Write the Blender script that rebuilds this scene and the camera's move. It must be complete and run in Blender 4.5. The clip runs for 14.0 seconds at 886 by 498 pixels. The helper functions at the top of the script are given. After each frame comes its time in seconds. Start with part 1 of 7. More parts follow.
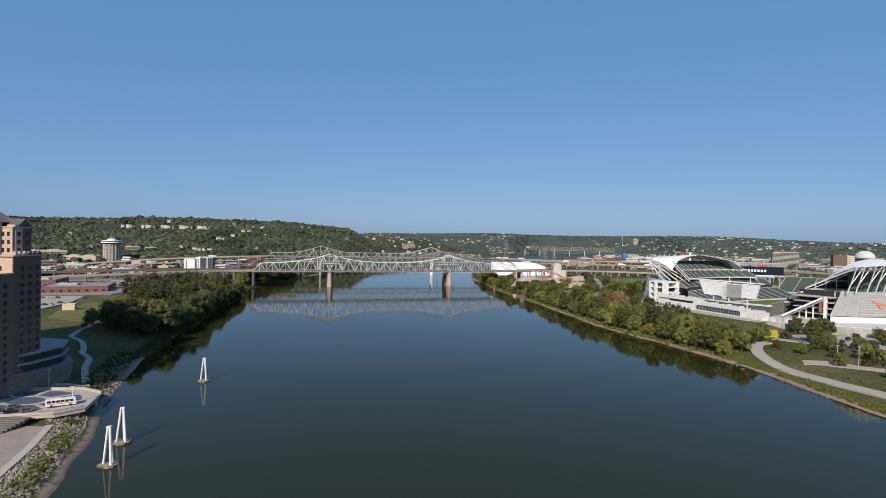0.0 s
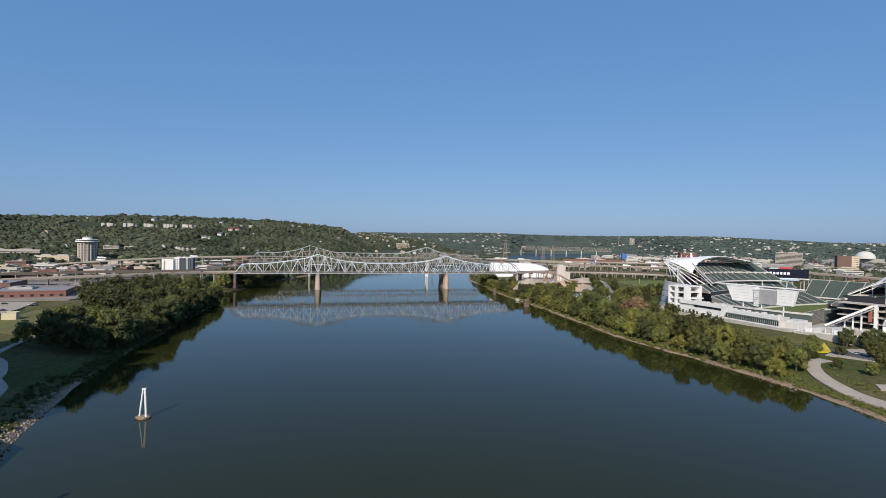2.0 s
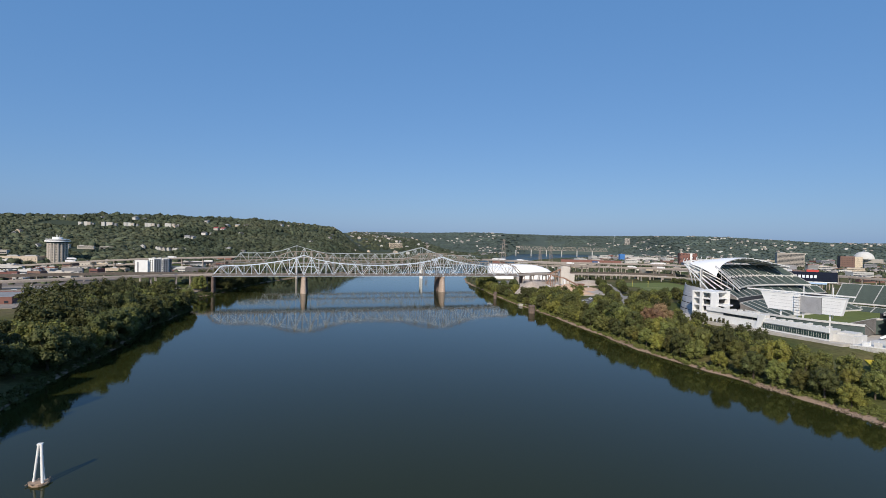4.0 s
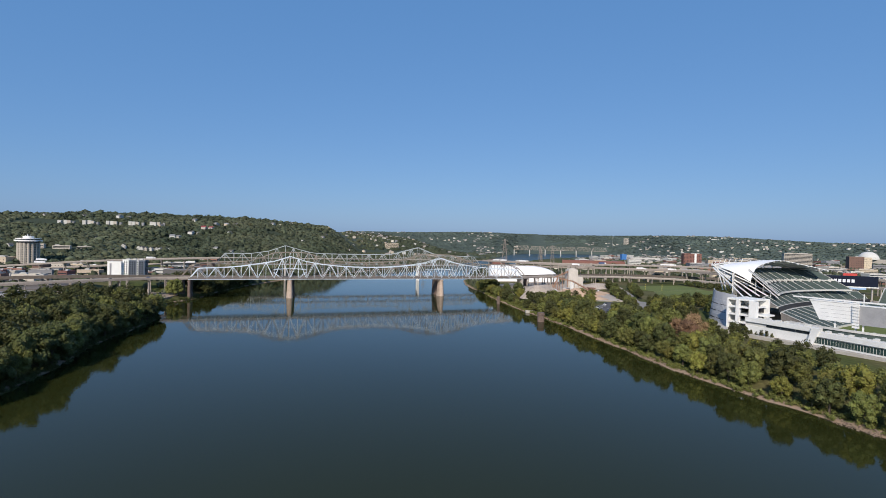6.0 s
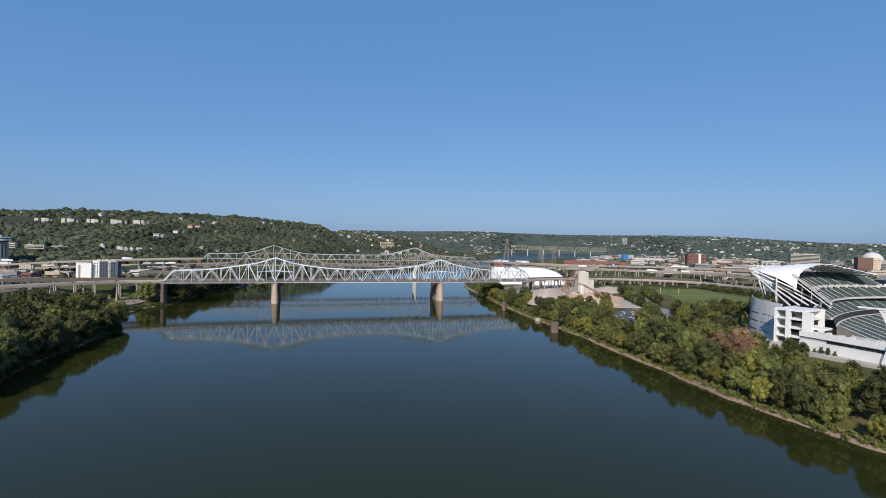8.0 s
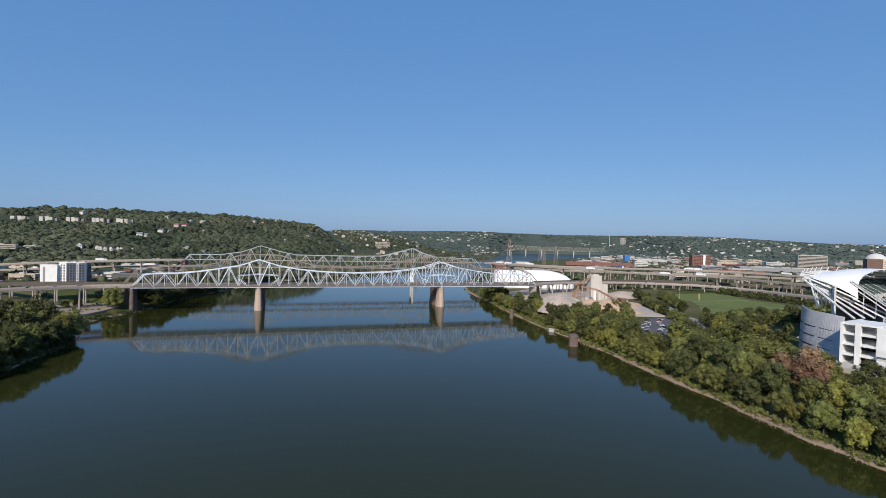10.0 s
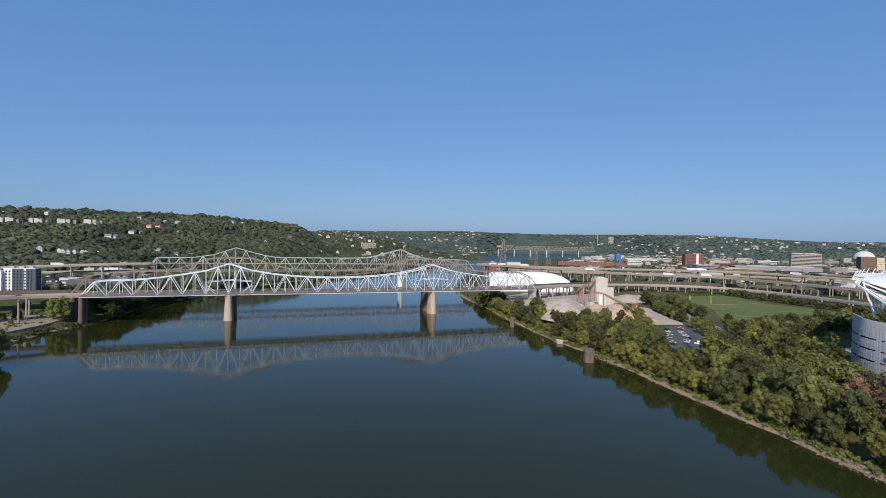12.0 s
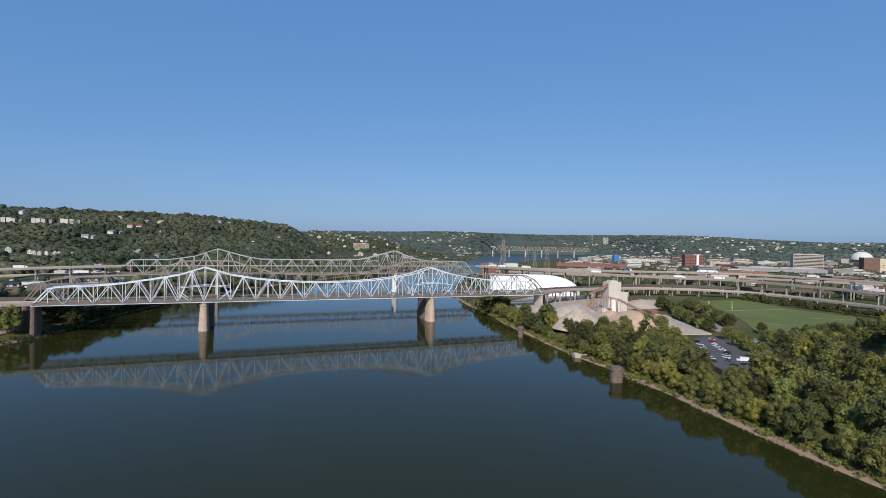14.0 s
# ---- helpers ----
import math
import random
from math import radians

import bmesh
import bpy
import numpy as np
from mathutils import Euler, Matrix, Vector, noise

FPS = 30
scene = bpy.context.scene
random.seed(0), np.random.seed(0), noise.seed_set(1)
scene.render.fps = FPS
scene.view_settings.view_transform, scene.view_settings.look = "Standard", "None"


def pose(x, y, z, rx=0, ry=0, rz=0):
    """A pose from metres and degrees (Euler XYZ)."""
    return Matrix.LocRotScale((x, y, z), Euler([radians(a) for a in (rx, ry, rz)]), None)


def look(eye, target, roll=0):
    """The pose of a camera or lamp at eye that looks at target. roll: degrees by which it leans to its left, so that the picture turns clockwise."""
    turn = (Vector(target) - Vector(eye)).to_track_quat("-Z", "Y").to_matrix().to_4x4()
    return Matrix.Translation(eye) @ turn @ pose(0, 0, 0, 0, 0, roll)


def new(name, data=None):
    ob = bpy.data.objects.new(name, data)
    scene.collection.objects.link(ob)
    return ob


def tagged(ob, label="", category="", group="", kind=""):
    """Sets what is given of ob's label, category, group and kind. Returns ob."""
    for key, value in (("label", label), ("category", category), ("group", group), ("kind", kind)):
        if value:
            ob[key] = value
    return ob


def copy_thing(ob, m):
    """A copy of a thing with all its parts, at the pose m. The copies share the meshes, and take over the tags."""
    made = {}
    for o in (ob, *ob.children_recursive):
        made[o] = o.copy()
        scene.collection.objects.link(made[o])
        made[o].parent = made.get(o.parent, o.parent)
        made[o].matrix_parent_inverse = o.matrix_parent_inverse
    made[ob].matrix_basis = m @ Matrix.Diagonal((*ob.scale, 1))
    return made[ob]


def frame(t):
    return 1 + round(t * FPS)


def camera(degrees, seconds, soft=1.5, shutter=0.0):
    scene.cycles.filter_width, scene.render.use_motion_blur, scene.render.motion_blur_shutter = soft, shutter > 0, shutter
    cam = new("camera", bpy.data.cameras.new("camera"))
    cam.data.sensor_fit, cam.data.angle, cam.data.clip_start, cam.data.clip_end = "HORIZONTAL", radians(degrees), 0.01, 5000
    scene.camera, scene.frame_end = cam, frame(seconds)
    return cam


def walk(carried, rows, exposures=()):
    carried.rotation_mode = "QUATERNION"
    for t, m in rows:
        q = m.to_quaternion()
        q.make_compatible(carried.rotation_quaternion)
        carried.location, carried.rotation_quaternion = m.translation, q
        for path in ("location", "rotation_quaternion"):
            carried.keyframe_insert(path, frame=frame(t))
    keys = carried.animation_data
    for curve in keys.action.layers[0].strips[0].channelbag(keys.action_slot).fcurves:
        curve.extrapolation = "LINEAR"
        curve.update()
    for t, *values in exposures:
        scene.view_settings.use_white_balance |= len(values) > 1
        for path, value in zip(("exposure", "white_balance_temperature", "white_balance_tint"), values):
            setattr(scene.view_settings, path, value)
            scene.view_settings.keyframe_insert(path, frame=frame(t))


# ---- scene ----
cam = camera(81.7, 14.0, 0.78)
PATH = [
    (0, (1.478, 0.176, 76.764), (1.475, 2.176, 76.737), 1.1),
    (0.5, (0.198, 14.274, 76.753), (0.199, 16.274, 76.725), 1.2),
    (1, (-0.871, 28.389, 76.67), (-0.862, 30.389, 76.642), 1.2),
    (1.5, (-1.757, 42.585, 76.77), (-1.743, 44.585, 76.743), 1.2),
    (2, (-2.79, 56.586, 76.747), (-2.77, 58.586, 76.719), 1.2),
    (2.5, (-3.865, 70.789, 76.812), (-3.838, 72.788, 76.784), 1.2),
    (3, (-5.177, 84.866, 76.769), (-5.142, 86.865, 76.741), 1.2),
    (5.5, (-7.753, 157.333, 77.6), (-7.695, 159.332, 77.571), 1.3),
    (6, (-8.172, 171.712, 77.808), (-8.111, 173.71, 77.778), 1.3),
    (6.5, (-8.406, 186.213, 77.915), (-8.34, 188.211, 77.885), 1.3),
    (7, (-9.241, 201.026, 78.174), (-9.172, 203.025, 78.144), 1.3),
    (7.5, (-10.268, 215.125, 78.404), (-10.196, 217.124, 78.374), 1.3),
    (8, (-11.693, 229.353, 78.473), (-11.615, 231.351, 78.441), 1.4),
    (10.5, (-16.543, 299.773, 79.388), (-16.438, 301.77, 79.356), 1.5),
    (11, (-17.61, 313.634, 79.567), (-17.483, 315.63, 79.536), 1.3),
    (11.5, (-18.658, 327.338, 79.634), (-18.512, 329.332, 79.603), 1.2),
    (12, (-19.043, 341.003, 79.567), (-18.895, 342.997, 79.536), 1.2),
    (12.5, (-19.871, 353.834, 79.513), (-19.719, 355.828, 79.481), 1.2),
    (13, (-21.024, 365.424, 79.452), (-20.863, 367.417, 79.421), 1.2),
    (13.5, (-22.082, 377.312, 79.553), (-21.913, 379.305, 79.523), 1.2),
    (14, (-22.386, 389.908, 79.79), (-22.209, 391.9, 79.761), 1.2),
]
walk(cam, [(t, look(eye, target, roll)) for t, eye, target, roll in PATH], ((0, 0, 6800, 10), (3, 0, 6620, 10), (6, 0, 6500, 10), (14, 0, 6450, 10)))

# ---- light ----
SUN_AZIMUTH, SUN_HEIGHT = 196.3, 34.0


def add_world():
    world = bpy.data.worlds.new("sky")
    world.use_nodes = True
    nt = world.node_tree
    nt.nodes.clear()
    sky = nt.nodes.new("ShaderNodeTexSky")
    sky.sky_type, sky.sun_disc = "NISHITA", False
    sky.sun_elevation, sky.sun_rotation = radians(SUN_HEIGHT), radians(SUN_AZIMUTH)
    sky.altitude, sky.air_density, sky.dust_density, sky.ozone_density = 200, 1.0, 1.1, 2.0
    back = nt.nodes.new("ShaderNodeBackground")
    back.inputs["Strength"].default_value = 0.128
    out = nt.nodes.new("ShaderNodeOutputWorld")
    haze = nt.nodes.new("ShaderNodeMix")
    haze.data_type = "RGBA"
    haze.inputs["Factor"].default_value = 0.69
    haze.inputs["B"].default_value = (0.66, 2.02, 4.66, 1)
    nt.links.new(sky.outputs[0], haze.inputs["A"])
    nt.links.new(haze.outputs["Result"], back.inputs["Color"])
    nt.links.new(back.outputs[0], out.inputs["Surface"])
    scene.world = world


add_world()
sun = new("sun", bpy.data.lights.new("sun", "SUN"))
sun.data.energy, sun.data.angle, sun.data.color = 4.6, radians(0.53), (1.0, 0.905, 0.79)
_az, _el = radians(SUN_AZIMUTH), radians(SUN_HEIGHT)
sun.matrix_world = look((math.sin(_az) * 900 * math.cos(_el), math.cos(_az) * 900 * math.cos(_el), 900 * math.sin(_el)), (0, 0, 0))
scene.view_settings.exposure = 0.0

# ---- materials ----
MATS = {}


def mat(name, color, rough=0.7, var=0.25, scale=0.5, bump=0.0, metal=0.0, fine=8.0, spread=0.0, spec=0.4, tint=None, island=0.0, broad=0.0, glow_through=0.0):
    """A surface with two scales of variation; spread: difference from object to object; island: from piece to piece."""
    if name in MATS:
        return MATS[name]
    m = bpy.data.materials.new(name)
    m.use_nodes = True
    nt = m.node_tree
    n, l = nt.nodes, nt.links
    b = n["Principled BSDF"]
    b.inputs["Roughness"].default_value = rough
    b.inputs["Metallic"].default_value = metal
    b.inputs["Specular IOR Level"].default_value = spec
    co = n.new("ShaderNodeTexCoord")
    info = n.new("ShaderNodeObjectInfo")
    shift = n.new("ShaderNodeVectorMath")
    shift.operation = "MULTIPLY_ADD"
    comb = n.new("ShaderNodeCombineXYZ")
    for k in range(3):
        l.new(info.outputs["Random"], comb.inputs[k])
    shift.inputs[1].default_value = (37.0, 53.0, 71.0)
    l.new(comb.outputs[0], shift.inputs[0])
    l.new(co.outputs["Object"], shift.inputs[2])
    big, small = n.new("ShaderNodeTexNoise"), n.new("ShaderNodeTexNoise")
    big.inputs["Scale"].default_value, big.inputs["Detail"].default_value = scale, 4.0
    small.inputs["Scale"].default_value, small.inputs["Detail"].default_value = scale * fine, 5.0
    l.new(shift.outputs[0], big.inputs["Vector"])
    l.new(shift.outputs[0], small.inputs["Vector"])
    mixn = n.new("ShaderNodeMath")
    mixn.operation = "ADD"
    l.new(big.outputs["Fac"], mixn.inputs[0])
    l.new(small.outputs["Fac"], mixn.inputs[1])
    ramp = n.new("ShaderNodeMapRange")
    ramp.inputs["From Min"].default_value, ramp.inputs["From Max"].default_value = 0.65, 1.35
    l.new(mixn.outputs[0], ramp.inputs["Value"])
    mix = n.new("ShaderNodeMix")
    mix.data_type = "RGBA"
    other = tint if tint else tuple(min(1.0, c * (1 + var)) for c in color)
    dark = tuple(c * (1 - var) for c in color)
    mix.inputs["A"].default_value = (*dark, 1)
    mix.inputs["B"].default_value = (*other, 1)
    l.new(ramp.outputs[0], mix.inputs["Factor"])
    last = mix.outputs["Result"]
    for amount, source in ((spread, info.outputs["Random"]), (island, None)):
        if amount:
            if source is None:
                source = n.new("ShaderNodeNewGeometry").outputs["Random Per Island"]
            rng = n.new("ShaderNodeMapRange")
            rng.inputs["To Min"].default_value, rng.inputs["To Max"].default_value = 1 - amount, 1 + amount
            l.new(source, rng.inputs["Value"])
            hsv = n.new("ShaderNodeHueSaturation")
            l.new(rng.outputs[0], hsv.inputs["Value"])
            hue = n.new("ShaderNodeMapRange")
            hue.inputs["To Min"].default_value, hue.inputs["To Max"].default_value = 0.5 - amount * 0.06, 0.5 + amount * 0.035
            l.new(source, hue.inputs["Value"])
            l.new(hue.outputs[0], hsv.inputs["Hue"])
            l.new(last, hsv.inputs["Color"])
            last = hsv.outputs["Color"]
    if broad:
        wide = n.new("ShaderNodeTexNoise")
        wide.inputs["Scale"].default_value, wide.inputs["Detail"].default_value = 0.007, 3.0
        l.new(co.outputs["Object"], wide.inputs["Vector"])
        rng = n.new("ShaderNodeMapRange")
        rng.inputs["From Min"].default_value, rng.inputs["From Max"].default_value = 0.3, 0.7
        rng.inputs["To Min"].default_value, rng.inputs["To Max"].default_value = 1 - broad, 1 + broad
        l.new(wide.outputs["Fac"], rng.inputs["Value"])
        hsv = n.new("ShaderNodeHueSaturation")
        l.new(rng.outputs[0], hsv.inputs["Value"])
        hue = n.new("ShaderNodeMapRange")
        hue.inputs["From Min"].default_value, hue.inputs["From Max"].default_value = 0.3, 0.7
        hue.inputs["To Min"].default_value, hue.inputs["To Max"].default_value = 0.52, 0.465
        l.new(wide.outputs["Fac"], hue.inputs["Value"])
        l.new(hue.outputs[0], hsv.inputs["Hue"])
        l.new(last, hsv.inputs["Color"])
        last = hsv.outputs["Color"]
    l.new(last, b.inputs["Base Color"])
    if bump:
        bp = n.new("ShaderNodeBump")
        bp.inputs["Strength"].default_value, bp.inputs["Distance"].default_value = min(1.0, bump), bump
        l.new(mixn.outputs[0], bp.inputs["Height"])
        l.new(bp.outputs[0], b.inputs["Normal"])
    if glow_through:
        thin, blend = n.new("ShaderNodeBsdfTranslucent"), n.new("ShaderNodeMixShader")
        blend.inputs[0].default_value = glow_through
        l.new(last, thin.inputs["Color"])
        l.new(b.outputs[0], blend.inputs[1])
        l.new(thin.outputs[0], blend.inputs[2])
        l.new(blend.outputs[0], n["Material Output"].inputs["Surface"])
    MATS[name] = m
    return m


def water_material():
    m = bpy.data.materials.new("river_water")
    m.use_nodes = True
    n, l = m.node_tree.nodes, m.node_tree.links
    b = n["Principled BSDF"]
    b.inputs["Roughness"].default_value = 0.045
    b.inputs["IOR"].default_value = 1.228
    co = n.new("ShaderNodeTexCoord")
    big = n.new("ShaderNodeTexNoise")
    big.inputs["Scale"].default_value, big.inputs["Detail"].default_value = 0.006, 3.0
    l.new(co.outputs["Object"], big.inputs["Vector"])
    mix = n.new("ShaderNodeMix")
    mix.data_type = "RGBA"
    mix.inputs["A"].default_value, mix.inputs["B"].default_value = (0.0185, 0.0222, 0.0058, 1), (0.0235, 0.0270, 0.0072, 1)
    l.new(big.outputs["Fac"], mix.inputs["Factor"])
    l.new(mix.outputs["Result"], b.inputs["Base Color"])
    ripple = n.new("ShaderNodeTexNoise")
    ripple.inputs["Scale"].default_value, ripple.inputs["Detail"].default_value = 0.55, 4.0
    l.new(co.outputs["Object"], ripple.inputs["Vector"])
    bp = n.new("ShaderNodeBump")
    bp.inputs["Distance"].default_value = 0.06
    sep = n.new("ShaderNodeSeparateXYZ")
    l.new(co.outputs["Object"], sep.inputs[0])
    for low, high, socket in ((0.2, 1.0, bp.inputs["Strength"]), (0.045, 0.32, b.inputs["Roughness"])):
        wind = n.new("ShaderNodeMapRange")
        wind.inputs["From Min"].default_value, wind.inputs["From Max"].default_value = 1500, 2600
        wind.inputs["To Min"].default_value, wind.inputs["To Max"].default_value = low, high
        l.new(sep.outputs["Y"], wind.inputs["Value"])
        l.new(wind.outputs[0], socket)
    l.new(ripple.outputs["Fac"], bp.inputs["Height"])
    l.new(bp.outputs[0], b.inputs["Normal"])
    return m


def glass_material():
    m = bpy.data.materials.new("window_glass")
    m.use_nodes = True
    b = m.node_tree.nodes["Principled BSDF"]
    b.inputs["Base Color"].default_value = (0.025, 0.032, 0.04, 1)
    b.inputs["Roughness"].default_value = 0.08
    b.inputs["IOR"].default_value = 1.5
    return m


WATER, GLASS = water_material(), glass_material()
STEEL = mat("bridge_steel_paint", (0.60, 0.67, 0.74), 0.5, 0.2, 0.2, spread=0.08)
RUST_STEEL = mat("rail_bridge_steel", (0.235, 0.20, 0.165), 0.7, 0.3, 0.3, spread=0.15)
OLD_STEEL = mat("highway_bridge_steel", (0.34, 0.375, 0.385), 0.6, 0.25, 0.3, spread=0.12)
BALLAST = mat("dark_rail_deck", (0.105, 0.088, 0.074), 0.9, 0.3, 0.3)
STONE = mat("pier_stone", (0.46, 0.36, 0.29), 0.85, 0.25, 0.4, 0.15)
DARK_STONE = mat("old_pier_stone", (0.15, 0.11, 0.092), 0.9, 0.35, 0.5, 0.2)
CONCRETE = mat("concrete", (0.42, 0.39, 0.35), 0.85, 0.18, 0.15, 0.05)
DECK = mat("deck_concrete", (0.16, 0.14, 0.128), 0.85, 0.25, 0.15)
ROADTOP = mat("viaduct_concrete", (0.285, 0.25, 0.22), 0.85, 0.25, 0.1, spread=0.15)
COLUMN = mat("column_concrete", (0.34, 0.30, 0.26), 0.85, 0.2, 0.3, spread=0.2)
ASPHALT = mat("asphalt", (0.085, 0.083, 0.085), 0.9, 0.25, 0.08)
WHITE = mat("white_paint", (0.74, 0.74, 0.72), 0.55, 0.08, 0.15)
MEMBRANE = mat("white_roof_skin", (0.80, 0.80, 0.80), 0.5, 0.05, 0.1)
PAVING = mat("worn_paving", (0.43, 0.37, 0.31), 0.9, 0.2, 0.3)
PRECAST = mat("pale_precast", (0.56, 0.55, 0.52), 0.7, 0.12, 0.2)
METALWALL = mat("ribbed_metal_wall", (0.31, 0.31, 0.315), 0.5, 0.15, 0.2)
SHORE_STONE = mat("muddy_shore_stone", (0.20, 0.15, 0.112), 0.95, 0.3, 0.6, 0.1, island=0.3)
SEATS = mat("green_seats", (0.070, 0.095, 0.086), 0.6, 0.25, 0.5)
AISLE = mat("aisle_concrete", (0.42, 0.42, 0.40), 0.8, 0.15, 0.4)
TURF = mat("turf", (0.108, 0.132, 0.027), 0.9, 0.22, 0.03)
BRICK_DARK = mat("brown_brick", (0.17, 0.105, 0.084), 0.85, 0.25, 0.4, spread=0.1)
STONE_TRIM = mat("tan_stone_trim", (0.50, 0.365, 0.285), 0.8, 0.12, 0.3)
RED_BRICK = mat("red_brick", (0.22, 0.11, 0.085), 0.85, 0.2, 0.3, spread=0.2)
BARK = mat("bark", (0.10, 0.08, 0.06), 0.95, 0.3, 1.0)
LEAF = mat("leaves", (0.124, 0.133, 0.037), 0.6, 0.4, 0.22, spread=0.35, island=0.25, spec=0.25, glow_through=0.12)
# a darker green; on the south bank it also stands for shade
LEAF_DARK = mat("dark_and_shaded_leaves", (0.072, 0.082, 0.028), 0.6, 0.4, 0.22, spread=0.3, island=0.25, spec=0.2, glow_through=0.12)
LEAF_RUST = mat("turning_leaves", (0.22, 0.145, 0.08), 0.7, 0.4, 0.3, spread=0.2, island=0.25, spec=0.2, glow_through=0.12)
# haze is put into both colours: a little blue here, more below
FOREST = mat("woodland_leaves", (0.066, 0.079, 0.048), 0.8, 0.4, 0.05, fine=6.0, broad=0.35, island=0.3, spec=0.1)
HAZED_FOREST = mat("hazed_woodland_leaves", (0.080, 0.104, 0.092), 0.85, 0.2, 0.01, fine=5.0, broad=0.22, island=0.14, spec=0.05)
STONES = mat("riprap_stone", (0.27, 0.225, 0.18), 0.9, 0.3, 0.6, 0.1, island=0.3)
GRAVEL = mat("gravel", (0.38, 0.32, 0.265), 0.95, 0.3, 0.15, 0.1)
TIMBER = mat("weathered_timber", (0.30, 0.22, 0.16), 0.9, 0.3, 0.8)
# dark paint on rails; also stands for the shade inside openings
DARK = mat("dark_paint_and_shade", (0.03, 0.03, 0.035), 0.5, 0.2, 0.5)

# ---- building helpers ----
def part(name, bm, material, parent=None, label="", smooth=False):
    """Links a bmesh, or (verts, faces), as one mesh object under a thing or a part."""
    me = bpy.data.meshes.new(name)
    if isinstance(bm, tuple):
        me.from_pydata([tuple(v) for v in bm[0]], [], [tuple(f) for f in bm[1]])
    else:
        bm.to_mesh(me)
        bm.free()
    me.materials.append(material)
    if smooth:
        me.shade_smooth()
    ob = new(name, me)
    ob.parent = parent
    if label:
        ob["label"] = label
    return ob


def share(name, me, parent, m=None):
    """Another piece on a mesh that is there already."""
    ob = new(name, me)
    ob.parent = parent
    if m is not None:
        ob.matrix_basis = m
    return ob


def thing(name, label, category, m=None, group="", kind=""):
    ob = new(name)
    ob.empty_display_size = 0.5
    if m is not None:
        ob.matrix_basis = m
    return tagged(ob, label, category, group, kind)


BOX_FACES = ((0, 3, 2, 1), (4, 5, 6, 7), (0, 1, 5, 4), (1, 2, 6, 5), (2, 3, 7, 6), (3, 0, 4, 7))


def box(x0, x1, y0, y1, z0, z1):
    return [(x0, y0, z0), (x1, y0, z0), (x1, y1, z0), (x0, y1, z0), (x0, y0, z1), (x1, y0, z1), (x1, y1, z1), (x0, y1, z1)], list(BOX_FACES)


def bar(p, q, w, h=None):
    """A straight bar of section w by h from p to q."""
    p, q = Vector(p), Vector(q)
    d = (q - p).normalized()
    side = d.cross(Vector((0, 0, 1)))
    side = side.normalized() if side.length > 1e-3 else Vector((1, 0, 0))
    up = side.cross(d).normalized()
    s, u = side * w / 2, up * (h or w) / 2
    return [p - s - u, p + s - u, p + s + u, p - s + u, q - s - u, q + s - u, q + s + u, q - s + u], \
        [(0, 1, 2, 3), (4, 7, 6, 5), (0, 4, 5, 1), (1, 5, 6, 2), (2, 6, 7, 3), (3, 7, 4, 0)]


def join(*pieces):
    verts, faces = [], []
    for v, f in pieces:
        k = len(verts)
        verts += list(v)
        faces += [tuple(i + k for i in g) for g in f]
    return verts, faces


def prism(outline, z0, z1):
    """An upright prism over a counter-clockwise outline."""
    n = len(outline)
    v = [(x, y, z0) for x, y in outline] + [(x, y, z1) for x, y in outline]
    return v, [tuple(range(n))[::-1], tuple(range(n, 2 * n))] + [(i, (i + 1) % n, n + (i + 1) % n, n + i) for i in range(n)]


def ribbon(points, width, thick):
    """A deck of that width and thickness along a line of points (its upper middle)."""
    v, f = [], []
    for i, p in enumerate(points):
        a, b = Vector(points[max(0, i - 1)]), Vector(points[min(len(points) - 1, i + 1)])
        s = (b - a).cross(Vector((0, 0, 1))).normalized() * width / 2
        p = Vector(p)
        v += [p + s, p - s, p - s - Vector((0, 0, thick)), p + s - Vector((0, 0, thick))]
        if i:
            k = 4 * i
            f += [(k - 4 + j, k - 4 + (j + 1) % 4, k + (j + 1) % 4, k + j) for j in range(4)]
    return v, [(3, 2, 1, 0)] + f + [tuple(range(len(v) - 4, len(v)))]


def curve_points(points, step):
    """Points of a smooth line (Catmull-Rom) through the points given."""
    out, n = [], len(points)
    for i in range(n - 1):
        p0, p1, p2, p3 = (Vector(points[min(n - 1, max(0, j))]) for j in (i - 1, i, i + 1, i + 2))
        k = max(1, int((p2 - p1).length / step))
        for s in range(k):
            t = s / k
            out.append(0.5 * (2 * p1 + (p2 - p0) * t + (2 * p0 - 5 * p1 + 4 * p2 - p3) * t * t + (3 * p1 - p0 - 3 * p2 + p3) * t ** 3))
    return out + [Vector(points[-1])]


def lerp_table(table, y):
    return float(np.interp(y, [p[0] for p in table], [p[1] for p in table]))


def smooth01(a, b, x):
    t = min(1.0, max(0.0, (x - a) / (b - a)))
    return t * t * (3 - 2 * t)


